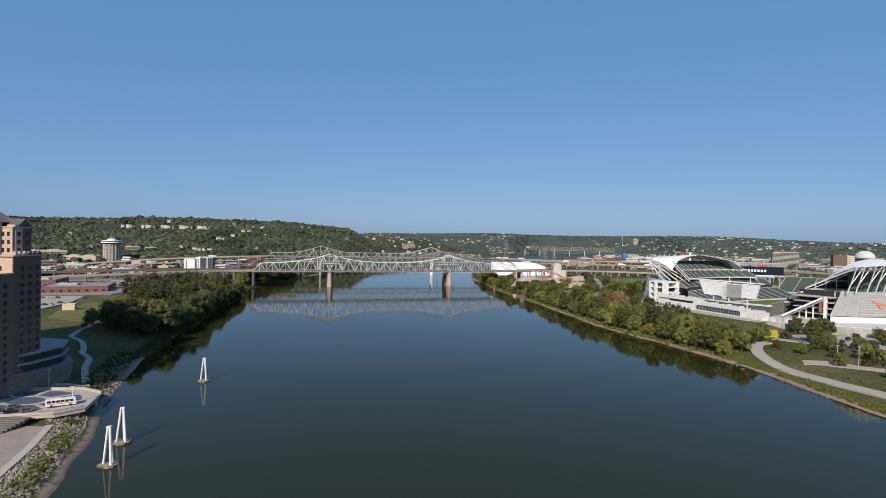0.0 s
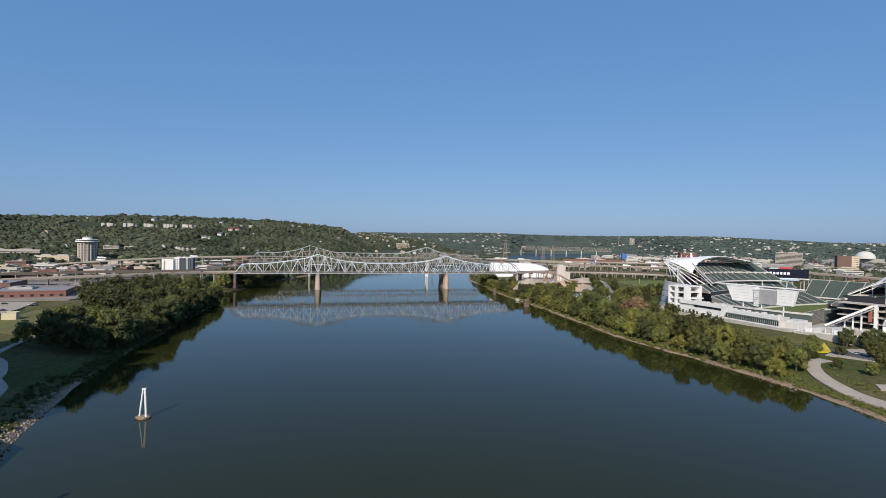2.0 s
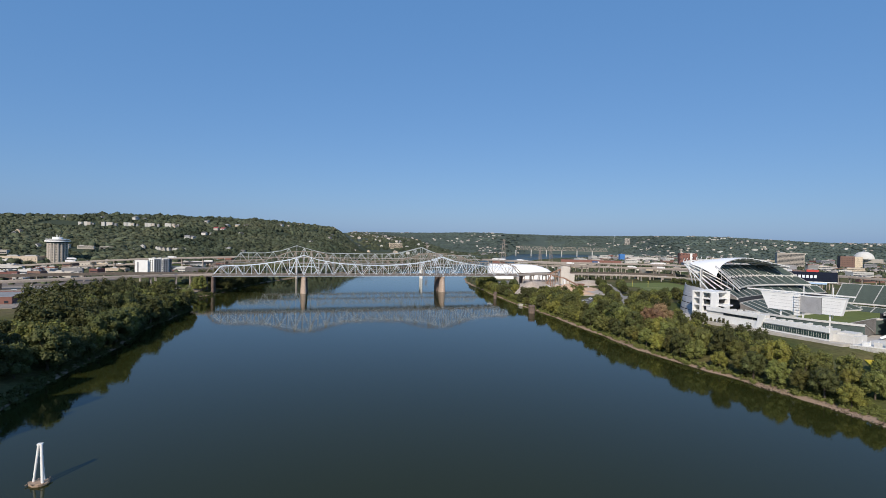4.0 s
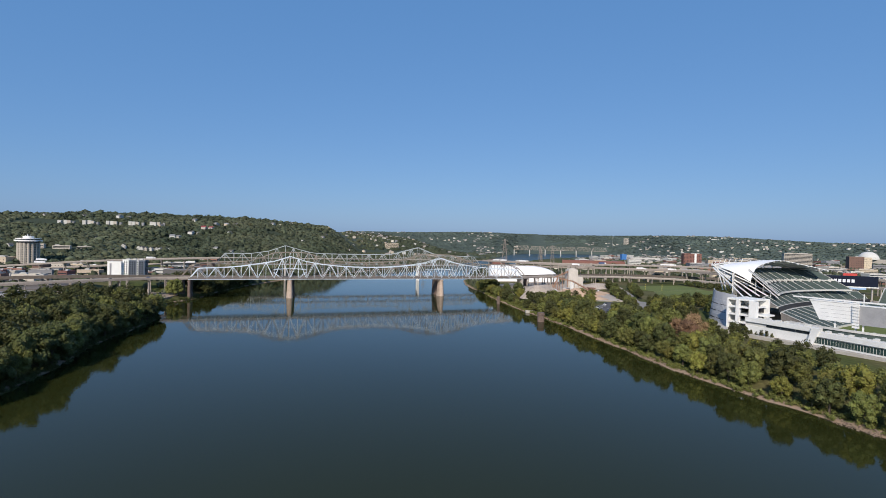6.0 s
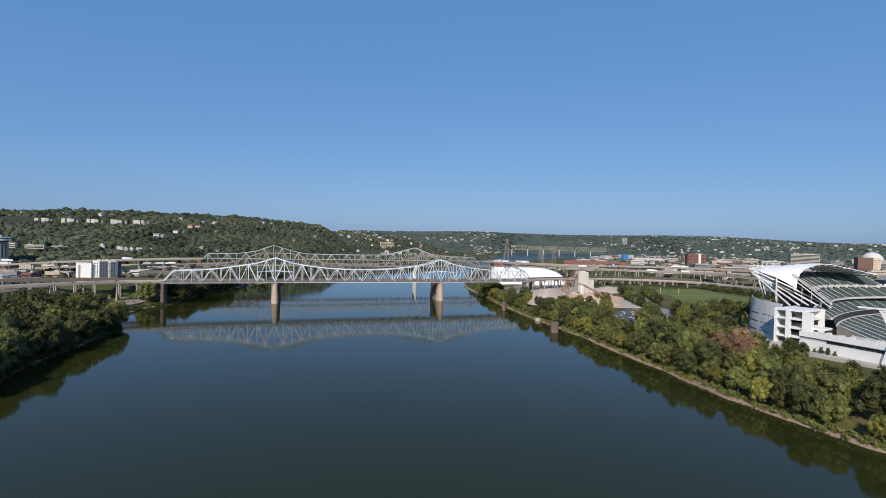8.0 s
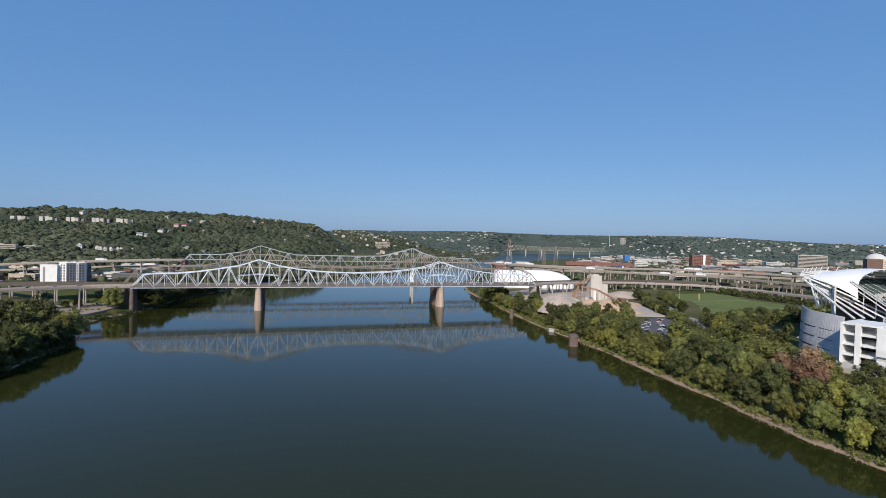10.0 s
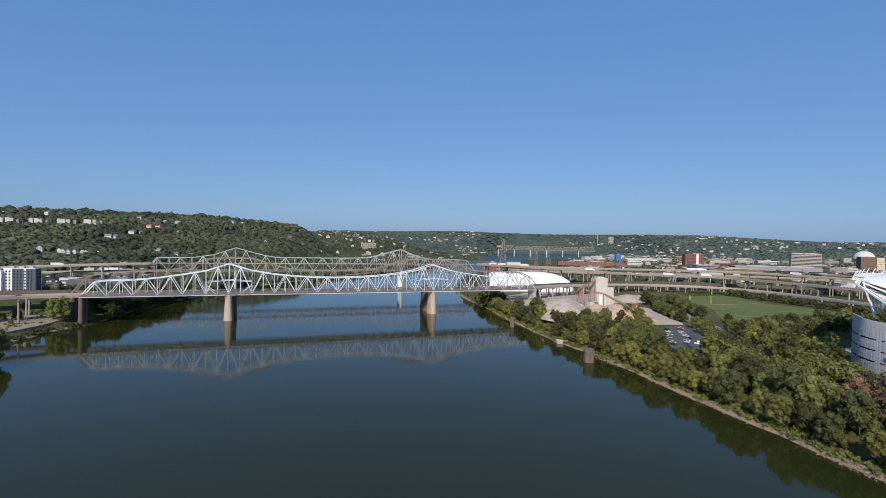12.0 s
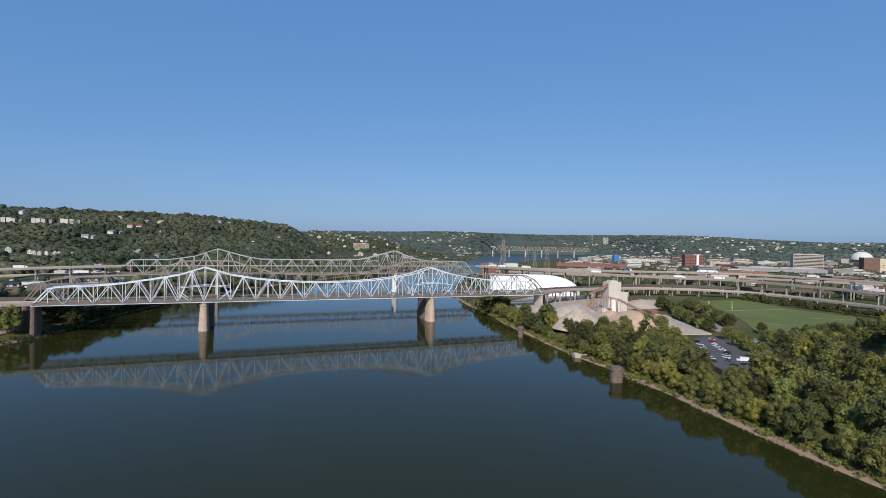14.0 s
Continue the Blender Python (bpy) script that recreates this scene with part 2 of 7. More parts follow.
# ---- the lie of the land ----
LEFT_SHORE = ((-3000, 350), (-1200, 60), (-500, -60), (0, -78), (100, -95), (152, -113), (193, -130), (250, -159), (293, -175), (344, -191), (398, -205), (475, -219), (530, -237),
              (628, -251), (660, -257), (690, -280), (725, -300), (775, -299), (800, -292), (845, -291), (880, -297), (900, -298), (1000, -292), (1200, -255), (1500, -135), (1950, 90), (2500, 290), (3200, 470), (3500, 540), (3750, 590), (3950, 680), (4100, 860), (4170, 1100), (4200, 1400), (4900, 2600))
RIGHT_SHORE = ((-3000, 700), (-1200, 390), (-500, 250), (0, 212), (233, 204.5), (269, 201), (314, 198), (361, 188), (416, 170), (448, 158), (491, 147), (560, 137), (640, 125),
               (700, 115), (745, 104), (830, 91), (945, 77), (1100, 60), (1200, 64), (1400, 105), (1566, 164), (1970, 300), (2300, 410), (2567, 550), (2900, 800), (3170, 990), (3500, 1170), (3800, 1330), (4000, 1385), (4200, 1401), (4900, 2601))
LEFT_RISE = ((0, -1.5), (1.5, 0.4), (5, 1.4), (12, 3.2), (22, 5.5), (40, 8.5), (70, 12), (110, 13.5), (200, 14))
RIGHT_RISE = ((0, -1.5), (1.5, 0.4), (5, 1.4), (9, 2.4), (16, 4.8), (28, 8), (45, 10), (70, 11.5), (110, 13), (200, 13.5))


def hills(x, y):
    """Height of the hills over the valley floor."""
    r, az = math.hypot(x, y), math.degrees(math.atan2(x, y))
    wob = noise.noise((x * 0.0016, y * 0.0016, 3.1)) * 0.5 + noise.noise((x * 0.005, y * 0.005, 7.7)) * 0.2
    if y < -200:
        return 90 * smooth01(1500, 3200, r) * (0.8 + 0.4 * wob)
    west = 1 - smooth01(-10.8, -6.4, az)
    crest = lerp_table(((-75, 96), (-45, 118), (-36, 119.5), (-32, 129), (-24, 132.5), (-18, 129.5), (-12, 123), (-8, 116)), az)
    foot = 1180 + 90 * wob + 6 * max(0.0, az + 30)
    near = west * (crest - 14) * (0.29 * smooth01(foot, foot + 330, r) + 0.71 * smooth01(foot + 220, 2000 + 300 * smooth01(-18, -9, az), r)) * (1 + 0.10 * wob)
    spur = smooth01(-13, -8, az) * (1 - smooth01(-2.5, 3.5, az)) * lerp_table(((-12, 118), (-8, 104), (-5, 84), (-1, 62), (4, 50)), az) * smooth01(2050, 3000, r) * (1 + 0.3 * wob)
    rim = lerp_table(((-20, 118), (-8, 126), (0, 130), (6, 138), (14, 132), (20, 139), (28, 137), (34, 120), (39, 104), (46, 112), (80, 110)), az)
    start = 3250 + 1000 * smooth01(7, 12, az) * (1 - smooth01(20, 26, az))
    far = smooth01(-16, -7, az) * rim * (1 + 0.00007 * (start - 3250)) * smooth01(start, start + 1100 - 0.35 * (start - 3250), r) * (1 + 0.12 * wob)
    return max(near, spur, far)


FLATS = ((112, 246, 766, 1060, 11.2), (138, 250, 625, 776, 11.9), (-215, -141, 197, 238, 3.4), (-260, -112, 120, 199, 2.5), (262, 470, 740, 1030, 12.9), (228, 420, 180, 425, 8.0), (-340, -262, 380, 495, 11.8), (-400, -303, 738, 835, 4.6))


def ground_z(x, y):
    """Height of the ground, cut down to the levels of the yards and squares."""
    z = raw_ground(x, y)
    for x0, x1, y0, y1, top in FLATS:
        d = math.hypot(max(x0 - x, 0, x - x1), max(y0 - y, 0, y - y1))
        if d < 40:
            z = min(z, top + 0.42 * d)
    return z


def raw_ground(x, y):
    left, right = lerp_table(LEFT_SHORE, y), lerp_table(RIGHT_SHORE, y)
    if y > 4195:
        return 13.5 + hills(x, y)
    if x < left:
        d, base = left - x, None
        base = lerp_table(LEFT_RISE, d)
    elif x > right:
        d = x - right
        base = lerp_table(RIGHT_RISE, d)
        if y < 400:
            base *= 1 - 0.24 * (1 - smooth01(330, 400, y)) * (1 - smooth01(30, 75, d))
    else:
        return -1.5 - 2.5 * min(1.0, min(x - left, right - x) / 12)
    h = hills(x, y) * (smooth01(10, 160, d) if y < 3900 else 1.0)
    return base + h + (0.35 * noise.noise((x * 0.05, y * 0.05, 0)) * smooth01(4, 15, d) if abs(y) < 1500 else 0)

# ---- ground and water ----
def ground_rows():
    ys = [-3000, -2000, -1300, -800, -450, -250, -120, -40]
    y = 20.0
    while y < 1300:
        ys.append(y)
        y += 7 if y < 950 else 14
    while y < 4880:
        ys.append(y)
        y += 34 + (y - 1300) * 0.01
    return ys + [4900]


def build_ground():
    offs = [0.0, 1.5, 3, 5, 8, 12, 16, 22, 28, 36, 45, 57, 70, 90, 110, 140, 175, 215, 260, 310]
    while offs[-1] < 5600:
        offs.append(offs[-1] + min(90, 50 + (offs[-1] - 300) * 0.03))
    verts, faces, rows = [], [], 0
    for y in ground_rows():
        left, right = lerp_table(LEFT_SHORE, y), lerp_table(RIGHT_SHORE, y)
        xs = [left - d for d in reversed(offs)] + [left + 15, (left + right) / 2, right - 15] + [right + d for d in offs]
        for x in xs:
            wob = 2.4 * noise.noise((x * 0.02, y * 0.05, 5)) + 1.2 * noise.noise((x * 0.02, y * 0.13, 2)) if min(abs(x - left), abs(x - right)) < 9 and y < 1300 else 0
            verts.append((x + wob, y, ground_z(x, y)))
        n = len(xs)
        if rows:
            k = rows * n
            faces += [(k - n + i, k - n + i + 1, k + i + 1, k + i) for i in range(n - 1)]
        rows += 1
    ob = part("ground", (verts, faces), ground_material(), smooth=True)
    return tagged(ob, "grassy river valley ground with muddy banks rising to hills", "ground", kind="structure")


def ground_material():
    """Mud by the water, grass on the banks, patchy ground behind; haze is tinted into the far part."""
    m = bpy.data.materials.new("valley_ground")
    m.use_nodes = True
    n, l = m.node_tree.nodes, m.node_tree.links
    b = n["Principled BSDF"]
    b.inputs["Roughness"].default_value = 0.95
    b.inputs["Specular IOR Level"].default_value = 0.15
    geo = n.new("ShaderNodeTexCoord")
    sep = n.new("ShaderNodeSeparateXYZ")
    l.new(geo.outputs["Object"], sep.inputs[0])
    one, two = n.new("ShaderNodeTexNoise"), n.new("ShaderNodeTexNoise")
    one.inputs["Scale"].default_value, one.inputs["Detail"].default_value = 0.018, 6
    two.inputs["Scale"].default_value, two.inputs["Detail"].default_value = 0.35, 5
    for t in (one, two):
        l.new(geo.outputs["Object"], t.inputs["Vector"])
    grass = n.new("ShaderNodeMix")
    grass.data_type = "RGBA"
    grass.inputs["A"].default_value, grass.inputs["B"].default_value = (0.066, 0.078, 0.021, 1), (0.125, 0.105, 0.050, 1)
    ramp = n.new("ShaderNodeMapRange")
    ramp.inputs["From Min"].default_value, ramp.inputs["From Max"].default_value = 0.42, 0.66
    l.new(one.outputs["Fac"], ramp.inputs["Value"])
    l.new(ramp.outputs[0], grass.inputs["Factor"])
    fine = n.new("ShaderNodeMix")
    fine.data_type, fine.blend_type = "RGBA", "MULTIPLY"
    fine.inputs["Factor"].default_value = 0.7
    shade = n.new("ShaderNodeMapRange")
    shade.inputs["From Min"].default_value, shade.inputs["From Max"].default_value = 0.3, 0.7
    shade.inputs["To Min"].default_value, shade.inputs["To Max"].default_value = 0.55, 1.3
    l.new(two.outputs["Fac"], shade.inputs["Value"])
    l.new(grass.outputs["Result"], fine.inputs["A"])
    l.new(shade.outputs[0], fine.inputs["B"])
    mud = n.new("ShaderNodeMix")
    mud.data_type = "RGBA"
    mud.inputs["B"].default_value = (0.27, 0.195, 0.14, 1)
    edge = n.new("ShaderNodeMath")
    edge.operation = "MULTIPLY_ADD"
    edge.inputs[1].default_value = 3.0
    l.new(two.outputs["Fac"], edge.inputs[0])
    l.new(sep.outputs["Z"], edge.inputs[2])
    low = n.new("ShaderNodeMapRange")
    low.inputs["From Min"].default_value, low.inputs["From Max"].default_value = 3.0, 2.3
    l.new(edge.outputs[0], low.inputs["Value"])
    l.new(low.outputs[0], mud.inputs["Factor"])
    l.new(fine.outputs["Result"], mud.inputs["A"])
    floor = n.new("ShaderNodeMix")
    floor.data_type = "RGBA"
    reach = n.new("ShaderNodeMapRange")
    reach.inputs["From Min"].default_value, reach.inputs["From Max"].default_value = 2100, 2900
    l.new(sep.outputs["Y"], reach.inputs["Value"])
    # B is bluer and paler: distance haze put into the ground colour
    haze_cover = n.new("ShaderNodeMix")
    haze_cover.data_type = "RGBA"
    haze_cover.inputs["A"].default_value, haze_cover.inputs["B"].default_value = (0.045, 0.056, 0.034, 1), (0.072, 0.094, 0.082, 1)
    l.new(reach.outputs[0], haze_cover.inputs["Factor"])
    l.new(haze_cover.outputs["Result"], floor.inputs["B"])
    high = n.new("ShaderNodeMapRange")
    high.inputs["From Min"].default_value, high.inputs["From Max"].default_value = 19, 30
    l.new(sep.outputs["Z"], high.inputs["Value"])
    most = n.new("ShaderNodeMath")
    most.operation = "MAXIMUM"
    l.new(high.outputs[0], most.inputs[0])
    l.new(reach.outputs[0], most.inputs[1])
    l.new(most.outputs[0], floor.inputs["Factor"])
    l.new(mud.outputs["Result"], floor.inputs["A"])
    l.new(floor.outputs["Result"], b.inputs["Base Color"])
    bp = n.new("ShaderNodeBump")
    bp.inputs["Strength"].default_value, bp.inputs["Distance"].default_value = 0.6, 0.5
    l.new(two.outputs["Fac"], bp.inputs["Height"])
    l.new(bp.outputs[0], b.inputs["Normal"])
    return m


def build_water():
    ys = [-3000, -1000, -300] + list(range(-100, 1400, 60)) + list(range(1400, 4900, 200)) + [4900]
    v, f = [], []
    for i, y in enumerate(ys):
        v += [(lerp_table(LEFT_SHORE, y) - 14, y, 0), (lerp_table(RIGHT_SHORE, y) + 14, y, 0)]
        if i:
            f.append((2 * i - 2, 2 * i - 1, 2 * i + 1, 2 * i))
    return tagged(part("water", (v, f), WATER), "calm dark green river water mirroring bridge and trees", "river", kind="structure")


build_ground()
build_water()

# ---- bridges ----
def truss_plane(parent, y, stations, top, z0, steel, chord, web, deep, first_up=True, cap=True):
    """One upright truss: chords, a post at every node, diagonals that rise and fall in turn. The members are parts."""
    n = len(stations)
    tops = [top(s) for s in stations]
    for i in range(n - 1):
        a, b = stations[i], stations[i + 1]
        part("bottom_chord", bar((a, y, z0 - 0.5), (b, y, z0 - 0.5), chord * 0.7, chord * 0.6), steel, parent)
        if 0 < i < n - 2:
            part("top_chord", bar((a, y, tops[i]), (b, y, tops[i + 1]), chord * 0.85, chord), steel, parent)
    part("end_post", bar((stations[0], y, z0), (stations[1], y, tops[1]), chord, chord), steel, parent)
    part("end_post", bar((stations[-1], y, z0), (stations[-2], y, tops[-2]), chord, chord), steel, parent)
    for i in range(1, n - 1):
        part("post", bar((stations[i], y, z0), (stations[i], y, tops[i]), web * 0.72, web * 0.72), steel, parent)
    for i in range(1, n - 2):
        a, b = stations[i], stations[i + 1]
        if (i % 2 == 1) == first_up:
            part("diagonal", bar((a, y, tops[i]), (b, y, z0), web, deep), steel, parent)
        else:
            part("diagonal", bar((a, y, z0), (b, y, tops[i + 1]), web, deep), steel, parent)


def spread_out(marks, counts):
    out = [marks[0]]
    for a, b, k in zip(marks, marks[1:], counts):
        out += [a + (b - a) * (j + 1) / k for j in range(k)]
    return out


def cross_frames(parent, stations, top, y0, y1, z0, steel, w):
    for i, s in enumerate(stations):
        part("floor_beam", bar((s, y0, z0 - 0.3), (s, y1, z0 - 0.3), w, w * 1.6), steel, parent)
        if 0 < i < len(stations) - 1:
            part("top_strut", bar((s, y0, top(s)), (s, y1, top(s)), w * 0.7, w * 0.7), steel, parent)
            if i % 2 and i < len(stations) - 2:
                part("top_brace", bar((s, y0, top(s)), (stations[i + 1], y1, top(stations[i + 1])), w * 0.5, w * 0.5), steel, parent)


def railing(parent, x0, x1, y, z, steel, step):
    part("rail", bar((x0, y, z + 1.05), (x1, y, z + 1.05), 0.18, 0.22), steel, parent)
    part("rail", bar((x0, y, z + 0.55), (x1, y, z + 0.55), 0.12, 0.16), steel, parent)
    k = int((x1 - x0) / step)
    post = None
    for i in range(k + 1):
        m = Matrix.Translation((x0 + (x1 - x0) * i / k, y, z))
        if post is None:
            post = part("rail_post", box(-0.09, 0.09, -0.09, 0.09, 0, 1.1), steel, parent)
            post.matrix_basis = m
        else:
            share("rail_post", post.data, parent, m)


def stone_pier(parent, x, y, z_top, rx0, ry0, rx1, ry1, material, sides=20):
    """A round-nosed masonry pier, wider at the water, in courses, under a projecting cap."""
    rings = []
    z, k = -3.0, 0
    levels = []
    while z < z_top - 2.2:
        levels.append(z)
        z += 1.45
    levels.append(z_top - 2.2)
    body_v, body_f = [], []

    def ring(z, ex):
        t = (z + 3) / (z_top + 0.8)
        a, b = rx0 + (rx1 - rx0) * t + ex, ry0 + (ry1 - ry0) * t + ex
        out = []
        for j in range(sides):
            c, s = math.cos(2 * math.pi * j / sides), math.sin(2 * math.pi * j / sides)
            out.append((x + a * math.copysign(abs(c) ** 0.75, c), y + b * math.copysign(abs(s) ** 0.75, s), z))
        return out
    for lo, hi in zip(levels, levels[1:]):
        rings += [ring(lo, -0.10), ring(lo + 0.09, 0.0), ring(hi - 0.09, 0.0), ring(hi, -0.10)]
    for r in rings:
        body_v += r
    for i in range(len(rings) - 1):
        body_f += [(i * sides + j, i * sides + (j + 1) % sides, (i + 1) * sides + (j + 1) % sides, (i + 1) * sides + j) for j in range(sides)]
    body_f.append(tuple(range(len(body_v) - sides, len(body_v))))
    part("pier_shaft", (body_v, body_f), material, parent, "coursed stone pier shaft")
    for z0, z1, ex in ((z_top - 2.2, z_top - 1.2, 0.5), (z_top - 1.2, z_top, 0.1)):
        lo = ring(z0, ex)
        part("pier_cap", prism([(p[0], p[1]) for p in lo], z0, z1), material, parent)


def road_bridge():
    """Grey-blue through truss with humps over its two river piers."""
    b = thing("truss_bridge", "pale blue-grey steel cantilever truss road bridge on stone river piers", "bridge", pose(-184.4, 838.1, 0, 0, 0, 16.8))
    z0 = 25.0
    stations = spread_out((-118.6, 0, 206, 334), (12, 20, 12))
    prof = ((-118.6, 25), (-108, 38.4), (-80, 38.8), (-60, 40.6), (-40, 43.6), (-20, 47), (0, 53.6), (20.6, 47.2), (41.2, 43.6), (62, 41.4), (82, 40.3), (103, 39.9), (124, 40.3), (144, 41.4), (165, 43.6),
            (185.4, 47), (206, 53.6), (227, 47), (249, 43.2), (270, 40.6), (292, 38.9), (323, 38.4), (334, 25))

    def top(s):
        return lerp_table(prof, s)
    width = 12.5
    for y in (0, width):
        truss_plane(b, y, stations, top, z0, STEEL, 0.8, 0.46, 0.46)
        for c in (0, 206):
            for side in (-1, 1):
                part("sub_strut", bar((c + side * 20.4, y, (top(c + side * 20.4) + z0) / 2 + 0.6), (c, y, z0 + 13.2), 0.45, 0.45), STEEL, b)
                part("sub_strut", bar((c + side * 20.4, y, (top(c + side * 20.4) + z0) / 2 - 3), (c + side * 10.2, y, z0), 0.42, 0.42), STEEL, b)
    cross_frames(b, stations, top, 0, width, z0, STEEL, 0.6)
    part("roadway", box(-118.6, 334, 0.7, width - 0.7, z0 + 0.35, z0 + 1.0), DECK, b, "pale worn concrete roadway")
    part("walkway", box(-118.6, 334, -2.6, -0.7, z0 + 0.55, z0 + 0.8), DECK, b)
    part("fascia", box(-118.6, 334, -2.75, -2.6, z0 + 0.1, z0 + 1.0), DECK, b)
    part("lower_flange", box(-118.6, 334, -2.8, -2.5, z0 - 0.75, z0 - 0.25), STEEL, b, "white lower flange")
    railing(b, -118.6, 334, -2.6, z0 + 0.8, DECK, 5)
    part("barrier", box(-118.6, 334, 0.75, 1.1, z0 + 1.0, z0 + 1.9), DECK, b)
    part("barrier", box(-118.6, 334, width - 1.1, width - 0.75, z0 + 1.0, z0 + 1.9), DECK, b)
    for s in (0, 206):
        stone_pier(b, s, 5, z0 - 1.6, 4.6, 8.4, 3.2, 6.8, STONE)
        for y in (0, width):
            part("bearing", box(s - 1.2, s + 1.2, y - 1, y + 1, z0 - 1.6, z0 - 0.5), STEEL, b)
    stone_pier(b, -117.5, 6, z0 - 1.2, 3.0, 9.0, 2.4, 8, DARK_STONE)
    stone_pier(b, 333, 6, z0 - 1.2, 2.6, 8.6, 2.2, 8, CONCRETE)
    return b


def rail_bridge():
    b = thing("rail_bridge", "rusty brown steel railway truss bridge on old stone piers", "bridge", pose(-184.4, 838.1, 0, 0, 0, 16.8))
    z0, y0, y1 = 25.6, 24.0, 35.0
    stations = spread_out((-131, 0, 206, 352), (12, 18, 12))
    prof = ((-131, 26), (-118, 42.8), (-90, 44.8), (-52, 46), (-38, 50), (-19, 58), (0, 58.3), (21, 58.3), (40, 52), (62, 46.2), (103, 45.2), (150, 47.6), (168, 53), (188, 58.6), (206, 58.4), (233, 57.4), (252, 50), (270, 44.6), (335, 43), (352, 26))

    def top(s):
        return lerp_table(prof, s)
    for y in (y0, y1):
        truss_plane(b, y, stations, top, z0, RUST_STEEL, 0.95, 0.62, 0.62)
    cross_frames(b, stations, top, y0, y1, z0, RUST_STEEL, 0.6)
    part("track_deck", box(-131, 352, y0 + 1.5, y1 - 1.5, z0 + 0.4, z0 + 1.1), RUST_STEEL, b)
    for s in (0, 206):
        stone_pier(b, s + 2, 29.5, z0 - 1.4, 5.6, 12.5, 4.4, 11, DARK_STONE)
    stone_pier(b, -130, 29.5, z0 - 1.4, 3.4, 8, 2.8, 7.5, DARK_STONE)
    stone_pier(b, 351, 29.5, z0 - 1.4, 3.4, 8, 2.8, 7.5, DARK_STONE)
    return b


def highway_bridge():
    b = thing("double_deck_bridge", "grey-green steel double-deck cantilever highway bridge behind the others", "bridge", pose(-264, 1105, 0, 0, 0, 16.5))
    z0, span = 30.0, 250.0
    stations = spread_out((-116, 0, span, span + 130), (8, 18, 9))
    prof = ((-116, 31), (-106, 48.2), (-58, 48.6), (-28, 53.2), (0, 63.5), (32, 54.4), (52, 50), (90, 49.4), (160, 49.4), (198, 50.4), (222, 56.8), (250, 64.2), (275, 54), (300, 48.6), (365, 48), (380, 31))

    def top(s):
        return lerp_table(prof, s)
    for y in (0, 13):
        truss_plane(b, y, stations, top, z0, OLD_STEEL, 1.0, 0.7, 0.7)
    cross_frames(b, stations, top, 0, 13, z0, OLD_STEEL, 0.7)
    part("lower_deck", box(-116, span + 130, 0.6, 12.4, z0 + 0.4, z0 + 1.2), DECK, b)
    part("upper_deck", box(-116, span + 130, 0.6, 12.4, z0 + 9.6, z0 + 10.5), DECK, b)
    part("barrier", box(-116, span + 130, 0.4, 0.7, z0 + 10.5, z0 + 11.4), CONCRETE, b)
    part("barrier", box(-116, span + 130, 0.4, 0.7, z0 + 1.2, z0 + 2.0), RUST_STEEL, b)
    for s in (0, span):
        for y in (1, 12):
            part("pier_column", prism([(s + 2.1 * math.cos(k * math.pi / 8), y + 2.6 * math.sin(k * math.pi / 8)) for k in range(16)], -3, z0 - 1), WHITE if s else CONCRETE, b)
        part("pier_beam", box(s - 1.6, s + 1.6, -1, 14, z0 - 4, z0 - 0.8), CONCRETE, b)
    return b


def far_bridge():
    b = thing("railway_bridge_upriver", "distant pale steel truss railway bridge across the river bend", "bridge", pose(500, 3330, 0, 0, 0, -2))
    for k in range(6):
        x0, x1, h = 30 + k * 96.0, 30 + k * 96.0 + 95, (22 if k else 25)
        z0 = 37
        st = spread_out((x0, x1), (8,))

        def top(s, x0=x0, x1=x1, h=h):
            t = (s - x0) / (x1 - x0)
            return z0 + h * min(1.0, 0.86 + 1.0 * min(t, 1 - t))
        for y in (0, 9):
            truss_plane(b, y, st, top, z0, mat("far_bridge_steel", (0.33, 0.29, 0.245), 0.7, 0.2, 0.1), 1.1, 0.75, 0.75)
        part("track_deck", box(x0, x1, 0, 9, z0 - 0.6, z0 + 0.6), RUST_STEEL, b)
        part("pier_column", prism([(x0 + 3 * math.cos(j * math.pi / 6), 4.5 + 6 * math.sin(j * math.pi / 6)) for j in range(12)], -2, z0 - 0.6), PRECAST, b)
    return b


ROAD_BRIDGE = road_bridge()
rail_bridge()
highway_bridge()
far_bridge()


DECK_LINES = []


